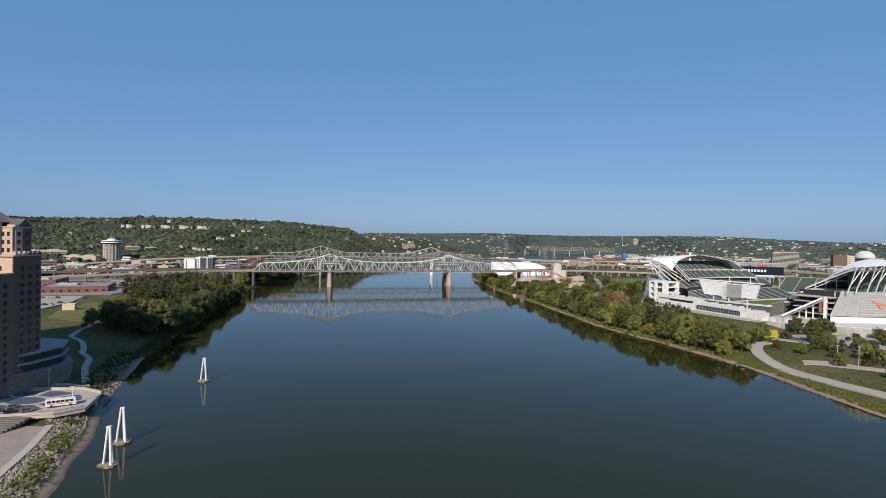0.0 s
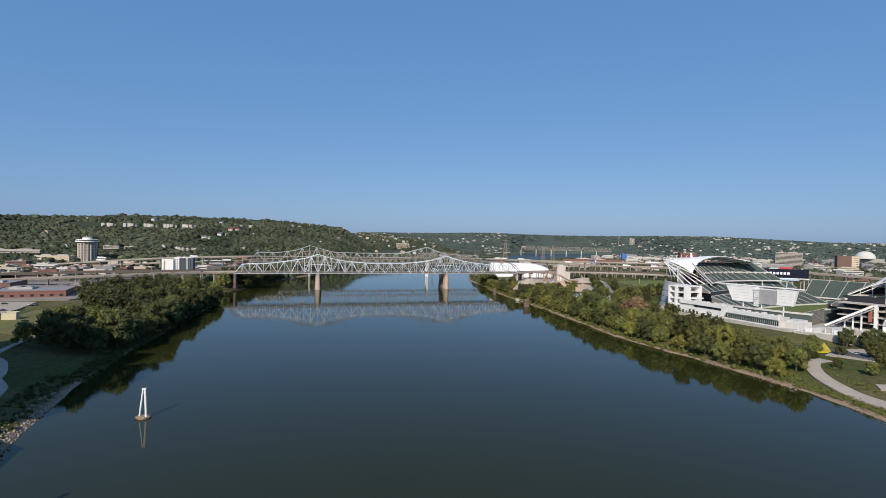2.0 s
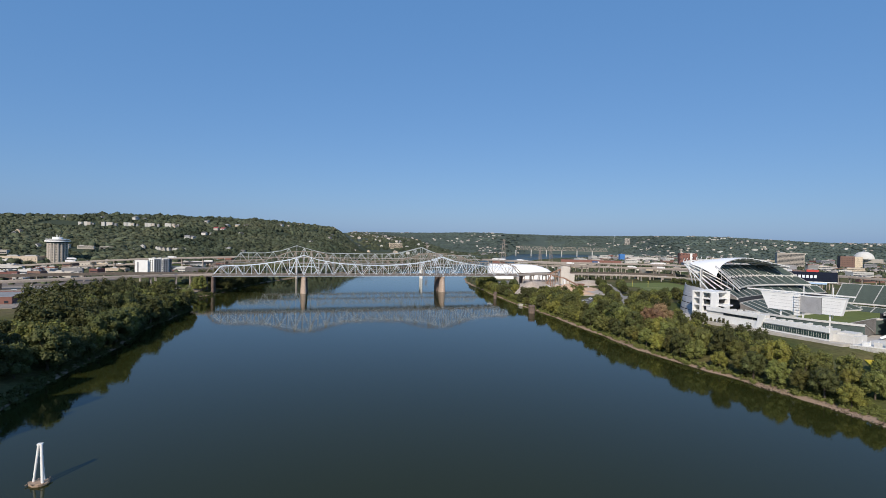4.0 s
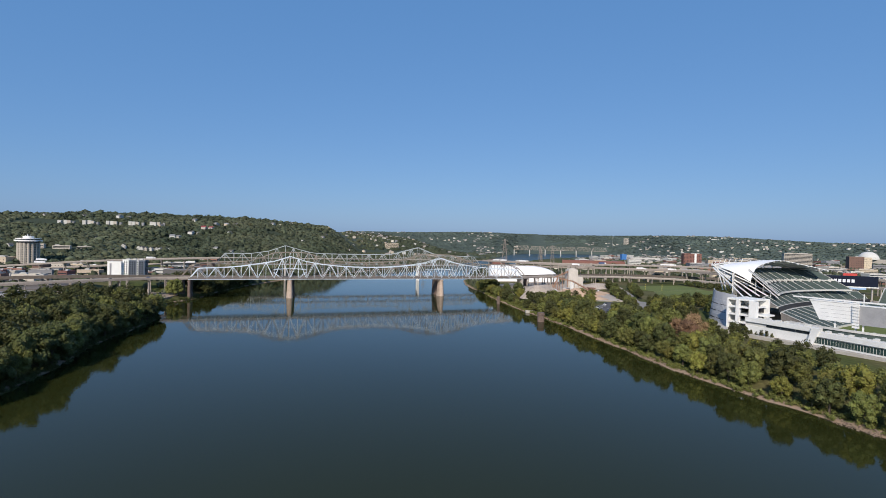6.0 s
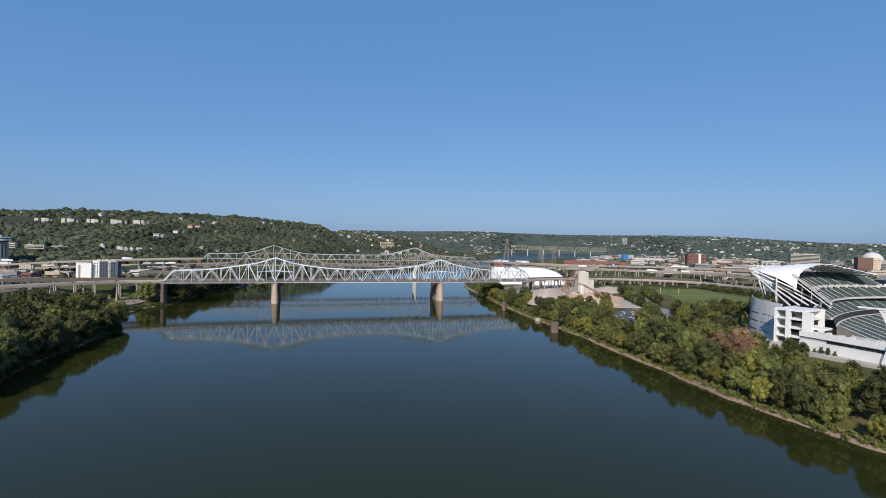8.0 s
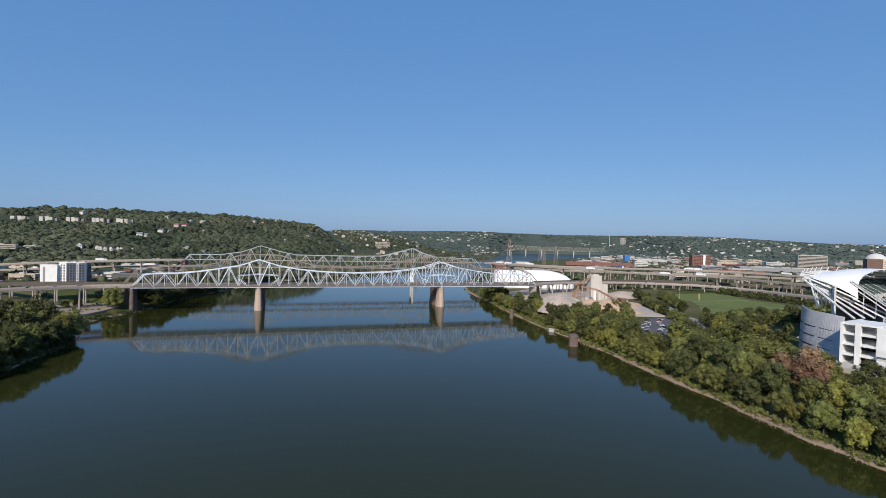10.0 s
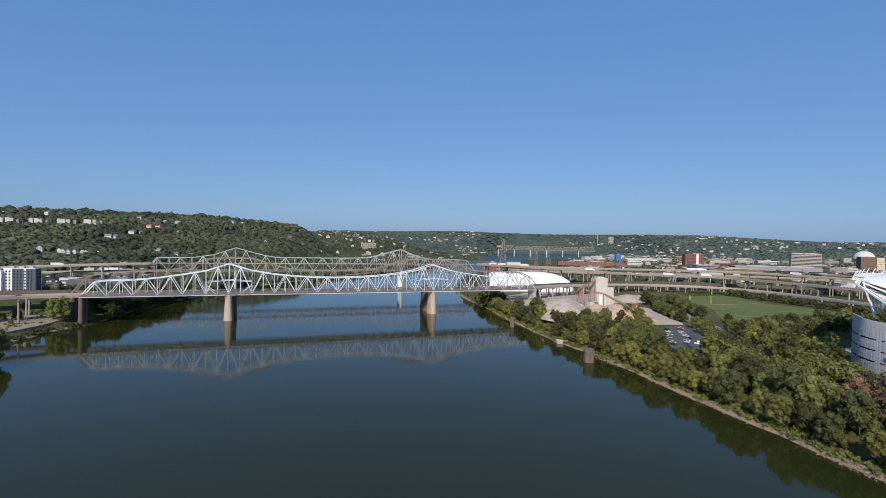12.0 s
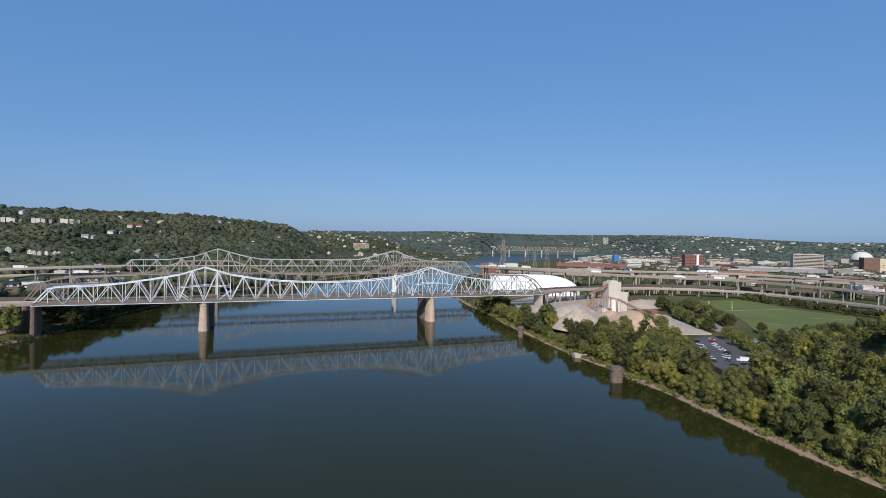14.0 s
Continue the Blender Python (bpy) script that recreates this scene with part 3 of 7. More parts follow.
def viaduct(name, label, points, width, gap, deck_mat, thick=1.7, columns=2, curb=True):
    """A road on columns along a smooth line; its ends may meet the ground."""
    line = curve_points(points, 8.0)
    DECK_LINES.append((line, width))
    base = Vector((line[0][0], line[0][1], 0))
    b = thing(name, label, "viaduct", Matrix.Translation(base))
    line = [p - base for p in line]
    part("deck", ribbon(line, width, thick), deck_mat, b)
    for sgn in (-1, 1):
        edge = []
        for i, p in enumerate(line):
            d = (line[min(len(line) - 1, i + 1)] - line[max(0, i - 1)])
            s = d.cross(Vector((0, 0, 1))).normalized() * (width / 2 - 0.25) * sgn
            edge.append(p + s + Vector((0, 0, 1.0)))
        part("parapet", ribbon(edge, 0.4, 1.05), COLUMN if deck_mat is ROADTOP else deck_mat, b)
    run = gap * 0.5
    for i in range(1, len(line)):
        run += (line[i] - line[i - 1]).length
        if run < gap:
            continue
        run = 0.0
        p, d = line[i], (line[i] - line[i - 1])
        s = d.cross(Vector((0, 0, 1))).normalized()
        gz = ground_z(p.x + base.x, p.y + base.y) - 1.0
        top = p.z - thick
        if top - gz < 3:
            continue
        part("cap_beam", bar(p - s * width * 0.46 - Vector((0, 0, thick + 0.65)), p + s * width * 0.46 - Vector((0, 0, thick + 0.65)), 1.5, 1.3), COLUMN, b)
        for k in range(columns):
            off = (k - (columns - 1) / 2) * width * 0.55
            c = p + s * off
            part("column", prism([(c.x + 0.75 * math.cos(j * math.pi / 5), c.y + 0.75 * math.sin(j * math.pi / 5)) for j in range(10)], gz, top - 1.2), COLUMN, b)
    return b


viaduct("approach_viaduct", "grey concrete approach road on columns west of the truss bridge", [(-297.8, 809, 26), (-332, 798, 26), (-362, 772, 26), (-396, 740, 25.5), (-432, 709, 24.6), (-474, 681, 23.4), (-545, 650, 20), (-640, 618, 15)], 12, 26, ROADTOP)
viaduct("approach_viaduct", "grey concrete approach road curving past the playing field", [(133, 938, 26), (164, 970, 26), (210, 1002, 25), (270, 1033, 24), (344, 1046, 23), (417, 1024, 22.5), (454, 971, 22), (468, 905, 22), (474, 840, 22), (490, 740, 21), (520, 640, 19)], 11, 27, ROADTOP)
viaduct("highway_viaduct", "tan concrete elevated highway with many columns", [(110, 1240, 40), (233, 1130, 39), (339, 1105, 35), (445, 1068, 34.5), (480, 985, 34), (505, 893, 34), (545, 780, 33), (600, 650, 30)], 13, 30, ROADTOP)
viaduct("highway_viaduct", "tan concrete elevated highway with many columns", [(115, 1255, 40), (240, 1160, 40), (411, 1148, 40), (520, 1107, 40), (593, 985, 39), (650, 860, 36), (720, 700, 32)], 16, 32, ROADTOP)
viaduct("highway_viaduct", "tan concrete elevated highway with many columns", [(150, 1265, 31), (300, 1190, 31), (480, 1190, 31), (650, 1120, 30), (780, 1000, 28), (900, 800, 24)], 14, 32, ROADTOP)
viaduct("highway_viaduct", "grey concrete highway leading south from the double-deck bridge", [(-370, 1075, 40.5), (-440, 1050, 38.5), (-540, 1020, 34), (-650, 992, 26), (-760, 970, 16)], 15, 32, ROADTOP)
viaduct("highway_viaduct", "grey concrete lower highway deck leading south from the double-deck bridge", [(-370, 1085, 30.5), (-450, 1072, 28.5), (-560, 1052, 24), (-680, 1030, 16)], 13, 32, ROADTOP)
viaduct("rail_viaduct", "dark steel railway viaduct on the south bank", [(-310, 838, 26), (-350, 830, 26), (-420, 815, 25.5), (-500, 790, 24), (-620, 745, 21), (-800, 690, 18)], 9, 18, BALLAST, thick=2.4)
viaduct("rail_viaduct", "dark steel railway viaduct beside the gravel yard", [(143, 978, 26), (200, 1012, 26), (280, 1055, 25.5), (380, 1075, 25), (520, 1060, 23), (680, 1010, 20)], 8, 16, BALLAST, thick=2.6)

# ---- stadium ----
STADIUM = thing("stadium", "open-air football stadium with dark green seats and white winged canopies", "stadium", pose(250, 560, 0, 0, 0, 29.07))


def tiers(inner, outer, z0, z1, rows, skirt=1.2):
    """Stepped seating between an inner and an outer line of (p, q) points."""
    n = len(inner)
    v, f = [], []
    for r in range(rows + 1):
        for step in (0, 1):
            t = r / rows
            lift = min(rows, r + step) / rows
            for (a, b), (c, d) in zip(inner, outer):
                v.append((a + (c - a) * t, -(b + (d - b) * t), z0 + (z1 - z0) * lift))
    layers = 2 * (rows + 1)
    for k in range(layers - 1):
        f += [(k * n + i, k * n + i + 1, (k + 1) * n + i + 1, (k + 1) * n + i) for i in range(n - 1)]
    base = len(v)
    for k in (0, layers - 1):
        for i in range(n):
            x, y, z = v[k * n + i]
            v.append((x, y, z - skirt if k == 0 else z0 - skirt))
    f += [(i, base + i, base + i + 1, i + 1) for i in range(n - 1)]
    top = (layers - 1) * n
    f += [(top + i, top + i + 1, base + n + i + 1, base + n + i) for i in range(n - 1)]
    caps = [[v[k * n + i] for k in range(layers)] + [v[base + n + i], v[base + i]] for i in (0, n - 1)]
    return v, f, caps


def mixed(a, b, t):
    return (a[0] + (b[0] - a[0]) * t, a[1] + (b[1] - a[1]) * t)


def stand(inner, outer, z0, z1, rows, aisles, name, parent):
    v, f, caps = tiers(inner, outer, z0, z1, rows)
    body = part(name, (v, f), SEATS, parent, "dark green stepped seating")
    for cap, line in zip(caps if name == "upper_stand" else [], ((inner[0], outer[0]), (inner[-1], outer[-1]))):
        (a, b), (c, d) = line
        for drop, thick in ((0.6, 0.8), (3.4, 0.5)):
            part("raker", bar((a, -b, z0 - drop), (c, -d, z1 - drop), 0.8, thick), WHITE, body)
        for k in range(1, 4):
            u = k / 4
            part("raker_post", bar((a + (c - a) * u, -(b + (d - b) * u), z0 - 4), (a + (c - a) * u, -(b + (d - b) * u), z0 + (z1 - z0) * u - 0.5), 0.35), WHITE, body)
    # end caps take a dark tone that stands for shade beside the stands
    for cap in (caps if name != "upper_stand" else []):
        part("end_wall", (cap, [tuple(range(len(cap)))]), mat("shade_toned_concrete", (0.17, 0.16, 0.15), 0.9, 0.25, 0.2), body)
    n = len(inner) - 1
    for k in range(aisles + 1):
        t = k / aisles * n
        i = min(n - 1, int(t))
        a, b = mixed(inner[i], inner[i + 1], t - i), mixed(outer[i], outer[i + 1], t - i)
        part("aisle", bar((a[0], -a[1], z0 + 0.45), (b[0], -b[1], z1 + 0.45), 0.85, 0.5), AISLE, body)
    if name == "upper_stand":
        mid = [mixed(p, q, 0.42) for p, q in zip(inner, outer)]
        zm = z0 + (z1 - z0) * 0.42
        part("cross_aisle", ribbon([(p, -q, zm + 0.7) for p, q in mid], 2.2, 1.0), PRECAST, body, "pale cross aisle")
        for k in range(1, len(mid) - 1, 2):
            a, b = mixed(inner[k], outer[k], 0.33), mixed(inner[k], outer[k], 0.41)
            part("entry_wall", bar((a[0] - 2.4, -a[1], zm - 0.6), (b[0] - 2.4, -b[1], zm + 1.0), 0.5, 2.2), PRECAST, body)
            part("entry_wall", bar((a[0] + 2.4, -a[1], zm - 0.6), (b[0] + 2.4, -b[1], zm + 1.0), 0.5, 2.2), PRECAST, body)
            # dark sheet stands for the shade inside the entry
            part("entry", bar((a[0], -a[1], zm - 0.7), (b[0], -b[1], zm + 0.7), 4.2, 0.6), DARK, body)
    for line, z in ((inner, z0 + 0.2), (outer, z1 + 0.3)):
        part("rim", ribbon([(p, -q, z) for p, q in line], 1.2, 1.5), PRECAST, body)
    return body


def arc(p0, p1, q_mid, q_end, n=24):
    """A bowed line along p, at q_mid in the middle and q_end at its ends."""
    return [(p0 + (p1 - p0) * k / n, q_mid + (q_end - q_mid) * (2 * k / n - 1) ** 2) for k in range(n + 1)]


def flip(line):
    return [(p, 104 - q) for p, q in line]


def canopy(parent, side):
    """A winged white roof, low at its field corners and high in the middle, over white masts and raking struts."""
    n, m = 36, 6
    inner = curve_points([(44, -31, 48.5), (58, -36, 57), (75, -38, 63), (107, -38, 66.5), (132, -30, 63), (152, -17, 58)], 1.0)
    back = curve_points([(37, -57, 60.5), (62, -63, 62), (100, -67, 62.5), (140, -60, 60.5), (168, -48, 57)], 1.0)

    def pt(u, w):
        a, b = back[round(u * (len(back) - 1))], inner[round(u * (len(inner) - 1))]
        c = a.lerp(b, w)
        return c.x - (0 if side < 0 else 14), (c.y if side < 0 else 104 - c.y), c.z + (0 if side < 0 else 1.5) + 1.6 * math.sin(math.pi * w)
    v = []
    for lift in (0.45, 0.0):
        for i in range(n + 1):
            for j in range(m + 1):
                p, q, z = pt(i / n, j / m)
                v.append((p, -q, z + lift))
    f = []
    w = m + 1
    half = (n + 1) * w
    for i in range(n):
        for j in range(m):
            a = i * w + j
            f += [(a, a + 1, a + w + 1, a + w), (half + a, half + a + w, half + a + w + 1, half + a + 1)]
    for i in range(n):
        for j in (0, m):
            a, b = i * w + j, (i + 1) * w + j
            f.append((a, b, half + b, half + a))
    for i in (0, n):
        for j in range(m):
            a, b = i * w + j, i * w + j + 1
            f.append((a, b, half + b, half + a))
    skin = part("canopy", (v, f), MEMBRANE, parent, "white bowed canopy roof", smooth=False)
    out = -1 if side < 0 else 1
    for i in range(0, n + 1, 3):
        u = i / n
        p, q, z = pt(u, 0)
        p2, q2, z2 = pt(u, 1)
        part("mast", bar((p, -(q - out * 6), 40), (p, -q, z), 0.7), WHITE, skin)
        part("rib", bar((p, -q, z - 0.6), (p2, -q2, z2 - 0.6), 0.5, 0.9), WHITE, skin)
        if side < 0:
            part("strut", bar((p + 2, -(q - out * 24), 45), (p, -(q + out * 3), z - 2), 0.6), WHITE, skin)
        else:
            for lean in (-5.5, 5.5):
                part("strut", bar((p, -(q - out * 4), z - 15), (p + lean, -(q + out * 2), z - 0.8), 0.7), WHITE, skin)
        part("fin", bar((p, -(q - out * 3), z + 0.4), (p, -(q + out * 5.5), z + 1.2), 0.4, 0.9), WHITE, skin)
        part("fin_tip", bar((p, -(q + out * 5.5), z + 1.2), (p, -(q + out * 4), z + 4.5), 0.35, 0.5), WHITE, skin)
    part("edge_tube", ribbon([(pt(i / n, 0)[0], -(pt(i / n, 0)[1] + out * 5.5), pt(i / n, 0)[2] + 1.4) for i in range(n + 1)], 0.6, 0.6), WHITE, skin)
    for k in range(5 if side < 0 else 0):
        p, q, z = pt(k * 0.03, 0)
        foot_q = -24 + 2 * k
        part("raker", bar((20 + 9 * k, -(foot_q if side < 0 else 104 - foot_q), 37.5), (p, -(q + out * 4), z - 1), 0.9), WHITE, skin)
    return skin


def loft_wall(parent, name, low, high, material, thick, label=""):
    """A wall between a foot line and a top line, each of (p, q, z)."""
    v, f = [], []
    for k, (a, b) in enumerate(zip(low, high)):
        d = Vector((low[min(len(low) - 1, k + 1)][0] - low[max(0, k - 1)][0], -(low[min(len(low) - 1, k + 1)][1] - low[max(0, k - 1)][1]), 0)).normalized()
        s = Vector((d.y, -d.x, 0)) * thick
        a, b = Vector((a[0], -a[1], a[2])), Vector((b[0], -b[1], b[2]))
        v += [a, b, b + s, a + s]
        if k:
            i = 4 * k
            f += [(i - 4 + j, i - 4 + (j + 1) % 4, i + (j + 1) % 4, i + j) for j in range(4)]
    f += [(0, 1, 2, 3), tuple(range(len(v) - 4, len(v)))[::-1]]
    return part(name, (v, f), material, parent, label)


def curved_wall(parent, name, line, z0, z1, material, thick=0.8, lean=0.0, label=""):
    v, f = [], []
    for k, (p, q) in enumerate(line):
        a, b = line[max(0, k - 1)], line[min(len(line) - 1, k + 1)]
        d = Vector((b[0] - a[0], -(b[1] - a[1]), 0)).normalized()
        s = Vector((d.y, -d.x, 0))
        c = Vector((p, -q, 0))
        v += [c + Vector((0, 0, z0)), c + s * lean + Vector((0, 0, z1)), c - s * thick + s * lean + Vector((0, 0, z1)), c - s * thick + Vector((0, 0, z0))]
        if k:
            i = 4 * k
            f += [(i - 4 + j, i - 4 + (j + 1) % 4, i + (j + 1) % 4, i + j) for j in range(4)]
    f += [(0, 1, 2, 3), tuple(range(len(v) - 4, len(v)))[::-1]]
    return part(name, (v, f), material, parent, label)


def build_stadium():
    S = STADIUM
    part("pitch", box(34, 192, -84, -20, 11, 15.2), TURF, S, "mown green pitch")
    part("concourse", prism([(-24, 28), (-40, -108), (10, -120), (60, -190), (190, -196), (252, -140), (262, -60), (240, 30), (170, 70), (60, 74), (20, 40)], 5, 14.6), CONCRETE, S)
    # the two long sides
    for side in (-1, 1):
        def put(line, side=side):
            return line if side < 0 else flip(line)
        stand(put(arc(30, 200, 22, 30)), put(arc(28, 202, -12, 2)), 16.5, 27, 16, 12, "lower_stand", S)
        stand(put(arc(30, 198, -14, -2)), put(arc(28, 200, -27, -12)), 31, 37.5, 8, 12, "club_stand", S)
        stand(put(arc(44, 178, -24, -8)), put(arc(54, 170, -58, -38)), 40, 58.5, 22, 10, "upper_stand", S)
        curved_wall(S, "suite_front", put(arc(30, 198, -12.5, 0)), 27.5, 31, DARK, 0.6)
        curved_wall(S, "outer_wall", put(arc(30, 190, -59, -38)) if side < 0 else put(arc(30, 190, -59, -38))[::-1], 14, 56 if side < 0 else 40, PRECAST, 1.0)
        canopy(S, side)
    # north end
    end_in = [(188 + 5 * math.sin(math.pi * k / 12), 8 + 82 * k / 12) for k in range(13)]
    end_out = [(203 + 6 * math.sin(math.pi * k / 12), 4 + 92 * k / 12) for k in range(13)]
    stand(end_in, end_out, 13.5, 19, 10, 8, "end_stand", S)
    up_in = [(204 + 8 * math.sin(math.pi * k / 12), 3 + 96 * k / 12) for k in range(13)]
    up_out = [(226 + 10 * math.sin(math.pi * k / 12), 2 + 100 * k / 12) for k in range(13)]
    stand(up_in, up_out, 22, 40.5, 18, 6, "end_upper_stand", S)
    # south end bowl
    s_in = [(30 - 6 * math.sin(math.pi * k / 10), 100 - 76 * k / 10) for k in range(11)]
    s_out = [(4 - 6 * math.sin(math.pi * k / 10), 104 - 84 * k / 10) for k in range(11)]
    stand(s_in, s_out, 16, 24, 10, 8, "end_stand", S)
    # river front: long pale building with two bands of glass
    face = [(-19 - 18 * (k / 20) ** 1.2, 0 + 104 * k / 20) for k in range(21)]
    for name_, sub_face, top, label in (("river_front", face[:10], 24.5, "long pale curved front building"), ("glass_front", face[9:20], 22.0, "lower front building with two bands of dark glass")):
        outline = [(p, -q) for p, q in sub_face] + [(p + 16, -q) for p, q in sub_face[::-1]]
        wing = part(name_, prism(outline[::-1], 5, top), PRECAST, S, label)
        curved_wall(wing, "roof_band", [(p - 1.2, q) for p, q in sub_face], top - 1.6, top + 1.6, WHITE, 1.2)
        if top > 23:
            curved_wall(wing, "floor_band", [(p - 0.8, q) for p, q in sub_face], 13.2, 20.2, WHITE, 0.9)
            for k in range(3, 9):
                a, b = sub_face[k], sub_face[k + 1]
                part("window", bar((a[0] - 0.12, -a[1] - 0.15, 21.6), (b[0] - 0.12, -b[1] + 0.15, 21.6), 0.3, 1.7), GLASS, wing)
            for k in range(5, 9):
                a, b = sub_face[k], sub_face[k + 1]
                part("window", bar((a[0] - 0.12, -a[1] - 0.15, 11.8), (b[0] - 0.12, -b[1] + 0.15, 11.8), 0.3, 2.0), GLASS, wing)
        else:
            curved_wall(wing, "floor_band", [(p - 0.9, q) for p, q in sub_face], 14.8, 15.6, WHITE, 0.9)
            green_glass = mat("green_glass", (0.030, 0.058, 0.055), 0.12, 0.2, 0.3, spec=0.6)
            for k in range(len(sub_face) - 1):
                a, b = sub_face[k], sub_face[k + 1]
                for z0, z1 in ((10.6, 14.5), (15.9, 19.6)):
                    part("window", bar((a[0] - 0.12, -a[1] - 0.05, (z0 + z1) / 2), (b[0] - 0.12, -b[1] + 0.05, (z0 + z1) / 2), 0.2, z1 - z0), green_glass, wing)
                    for u in (0.33, 0.67, 1.0):
                        x, y = a[0] + (b[0] - a[0]) * u, a[1] + (b[1] - a[1]) * u
                        part("mullion", bar((x - 0.25, -y, z0), (x - 0.25, -y, z1), 0.16), PRECAST, wing)
    e, g = face[9], face[10]
    v = []
    for off in (-2.6, -1.2):
        v += [(e[0] + off, -e[1] + 3.2, 8), (e[0] + off, -e[1] + 0.6, 8), (g[0] + off, -g[1] - 1.5, 26.2), (e[0] + off, -e[1] - 1.2, 26.2)]
    part("slanted_pier", (v, [(0, 1, 2, 3), (7, 6, 5, 4), (0, 4, 5, 1), (1, 5, 6, 2), (2, 6, 7, 3), (3, 7, 4, 0)]), WHITE, S, "slanted white end wall")
    for k in range(14):
        q = 6 + 6.8 * k
        i = min(19, int(q / 5.2))
        part("rooftop_unit", box(face[i][0] + 4, face[i][0] + 7 + k % 3, -q - 2.2, -q, (24.4 if i < 9 else 21.9), (26 if i < 9 else 23.6) + 0.5 * (k % 2)), PRECAST, S)
    curved_wall(S, "white_wall", [(p - 6, q + 4) for p, q in face[8:]], 5, 10.6, WHITE, 0.8)
    # west corner drum of ribbed metal with slots
    low = [(40, -62, 8), (29, -58, 8), (18, -52, 8), (8, -43, 8), (0, -34, 8), (-6, -27, 8), (-11, -21, 8)]
    high = [(44, -63, 40.5), (36, -58, 40), (30, -53, 39.5), (26, -47, 39), (23, -41, 39), (21, -35, 38.5), (20, -29, 38)]
    def smooth_line(line, n=28):
        pts = curve_points(line, 0.8)
        return [tuple(pts[round(k * (len(pts) - 1) / n)]) for k in range(n + 1)]
    low, high = smooth_line(low), smooth_line(high)
    wall = loft_wall(S, "metal_wall", low, high, mat("pale_ribbed_metal", (0.33, 0.33, 0.335), 0.5, 0.12, 0.2), 0.8, "silver ribbed metal corner wall")
    for t0 in (0.16, 0.34, 0.52, 0.70):
        for k0, k1 in ((1, 8), (10, 17), (19, 25)):
            spots = []
            for k in range(k0, k1 + 1):
                c = Vector(low[k]).lerp(Vector(high[k]), t0)
                spots.append((c.x - 0.75, -(c.y - 0.45), c.z))
            part("slot_window", ribbon(spots, 0.5, 0.9), DARK, wall)
    for k in range(2, 29, 2):
        for t0 in (0.08, 0.25, 0.43, 0.61, 0.8):
            a, b = Vector(low[k - 2]).lerp(Vector(high[k - 2]), t0), Vector(low[k]).lerp(Vector(high[k]), t0)
            part("wall_joint", bar((a.x - 0.6, -a.y + 0.4, a.z), (b.x - 0.6, -b.y + 0.4, b.z), 0.4, 0.2), PRECAST, wall)
    frame_ob = part("end_frame", join(box(-9, 20, 19.5, 20.7, 13, 38), box(-9, -6.5, 11, 13.6, 13, 38), box(-9, -5.5, -2, 3.5, 13, 37), box(-4, 8, -12, 20, 13, 15), *[box(-8.5, 14, 2, 20, z, z + 1.3) for z in (19, 25, 31, 36.8)],
                                      box(-6, 8, -15, 0, 19.5, 21), box(-6, 6, -8, 0, 26, 27.2), box(14, 15, 0, 20, 13, 38)), WHITE, S, "white concrete end frame with open floors")
    # dark sheets stand for the shade behind the open floors
    for z in (15, 20.6, 27.2):
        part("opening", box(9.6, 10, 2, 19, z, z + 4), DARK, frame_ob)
    # east corner
    low = [(14, 146, 20), (30, 158, 20), (56, 172, 20), (90, 184, 20), (130, 188, 20)]
    high = [(26, 149, 41), (38, 157, 41), (60, 169, 41), (93, 181, 41), (131, 185, 41)]
    wall = loft_wall(S, "metal_wall", low, high, METALWALL, 0.8, "silver ribbed metal corner wall")
    for i, j in ((1, 2), (2, 3)):
        for k in range(1, 10):
            a, b = Vector(low[i]).lerp(Vector(high[i]), k / 10), Vector(low[j]).lerp(Vector(high[j]), k / 10)
            part("wall_joint", bar((a.x - 0.05, -a.y - 1.0, a.z), (b.x - 0.05, -b.y - 1.0, b.z), 0.25, 0.22), PRECAST, wall)
    for k in range(3):
        a, b = Vector(low[0]).lerp(Vector(low[1]), k / 2), Vector(high[0]).lerp(Vector(high[1]), k / 2)
        part("wall_joint", bar((a.x, -a.y - 1.0, a.z), (b.x, -b.y - 1.0, b.z), 0.25, 0.25), PRECAST, wall)
    loft_wall(S, "wall_base", [(13, 147, 14), (30, 159.5, 14), (56, 173.5, 14), (90, 185.5, 14), (130, 189.5, 14)], [(13, 147, 19.6), (30, 159.5, 19.6), (56, 173.5, 19.6), (90, 185.5, 19.6), (130, 189.5, 19.6)], WHITE, 0.6, "white base wall")

    def on_wall(u, z):
        a, b = Vector(low[1]).lerp(Vector(low[2]), u), Vector(high[1]).lerp(Vector(high[2]), u)
        c = a.lerp(b, (z - 20) / 21)
        return (c.x - 0.6, -c.y - 1.4, c.z)
    orange = mat("orange_paint", (0.75, 0.20, 0.06), 0.5, 0.1)
    part("wall_emblem", join(bar(on_wall(0.42, 33.5), on_wall(0.70, 29.0), 0.3, 1.0), bar(on_wall(0.60, 31.5), on_wall(0.80, 30.5), 0.3, 1.1), bar(on_wall(0.62, 28.5), on_wall(0.76, 27), 0.3, 1.0)), orange, S, "orange emblem on the metal wall")
    part("end_column", bar((17, -141.5, 10), (17, -141.5, 35.5), 2.2), WHITE, S)
    part("end_column", bar((15, -138.6, 22), (15, -138.6, 35), 1.9), mat("rust_red_panel", (0.30, 0.12, 0.08), 0.7, 0.2), S)
    for z in (15, 20, 25, 30, 34.5):
        part("open_floor", box(16, 44, -146, -116, z, z + 0.7), CONCRETE, S)
    # dark sheet added behind the floors as their shade
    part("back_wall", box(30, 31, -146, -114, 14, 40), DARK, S)
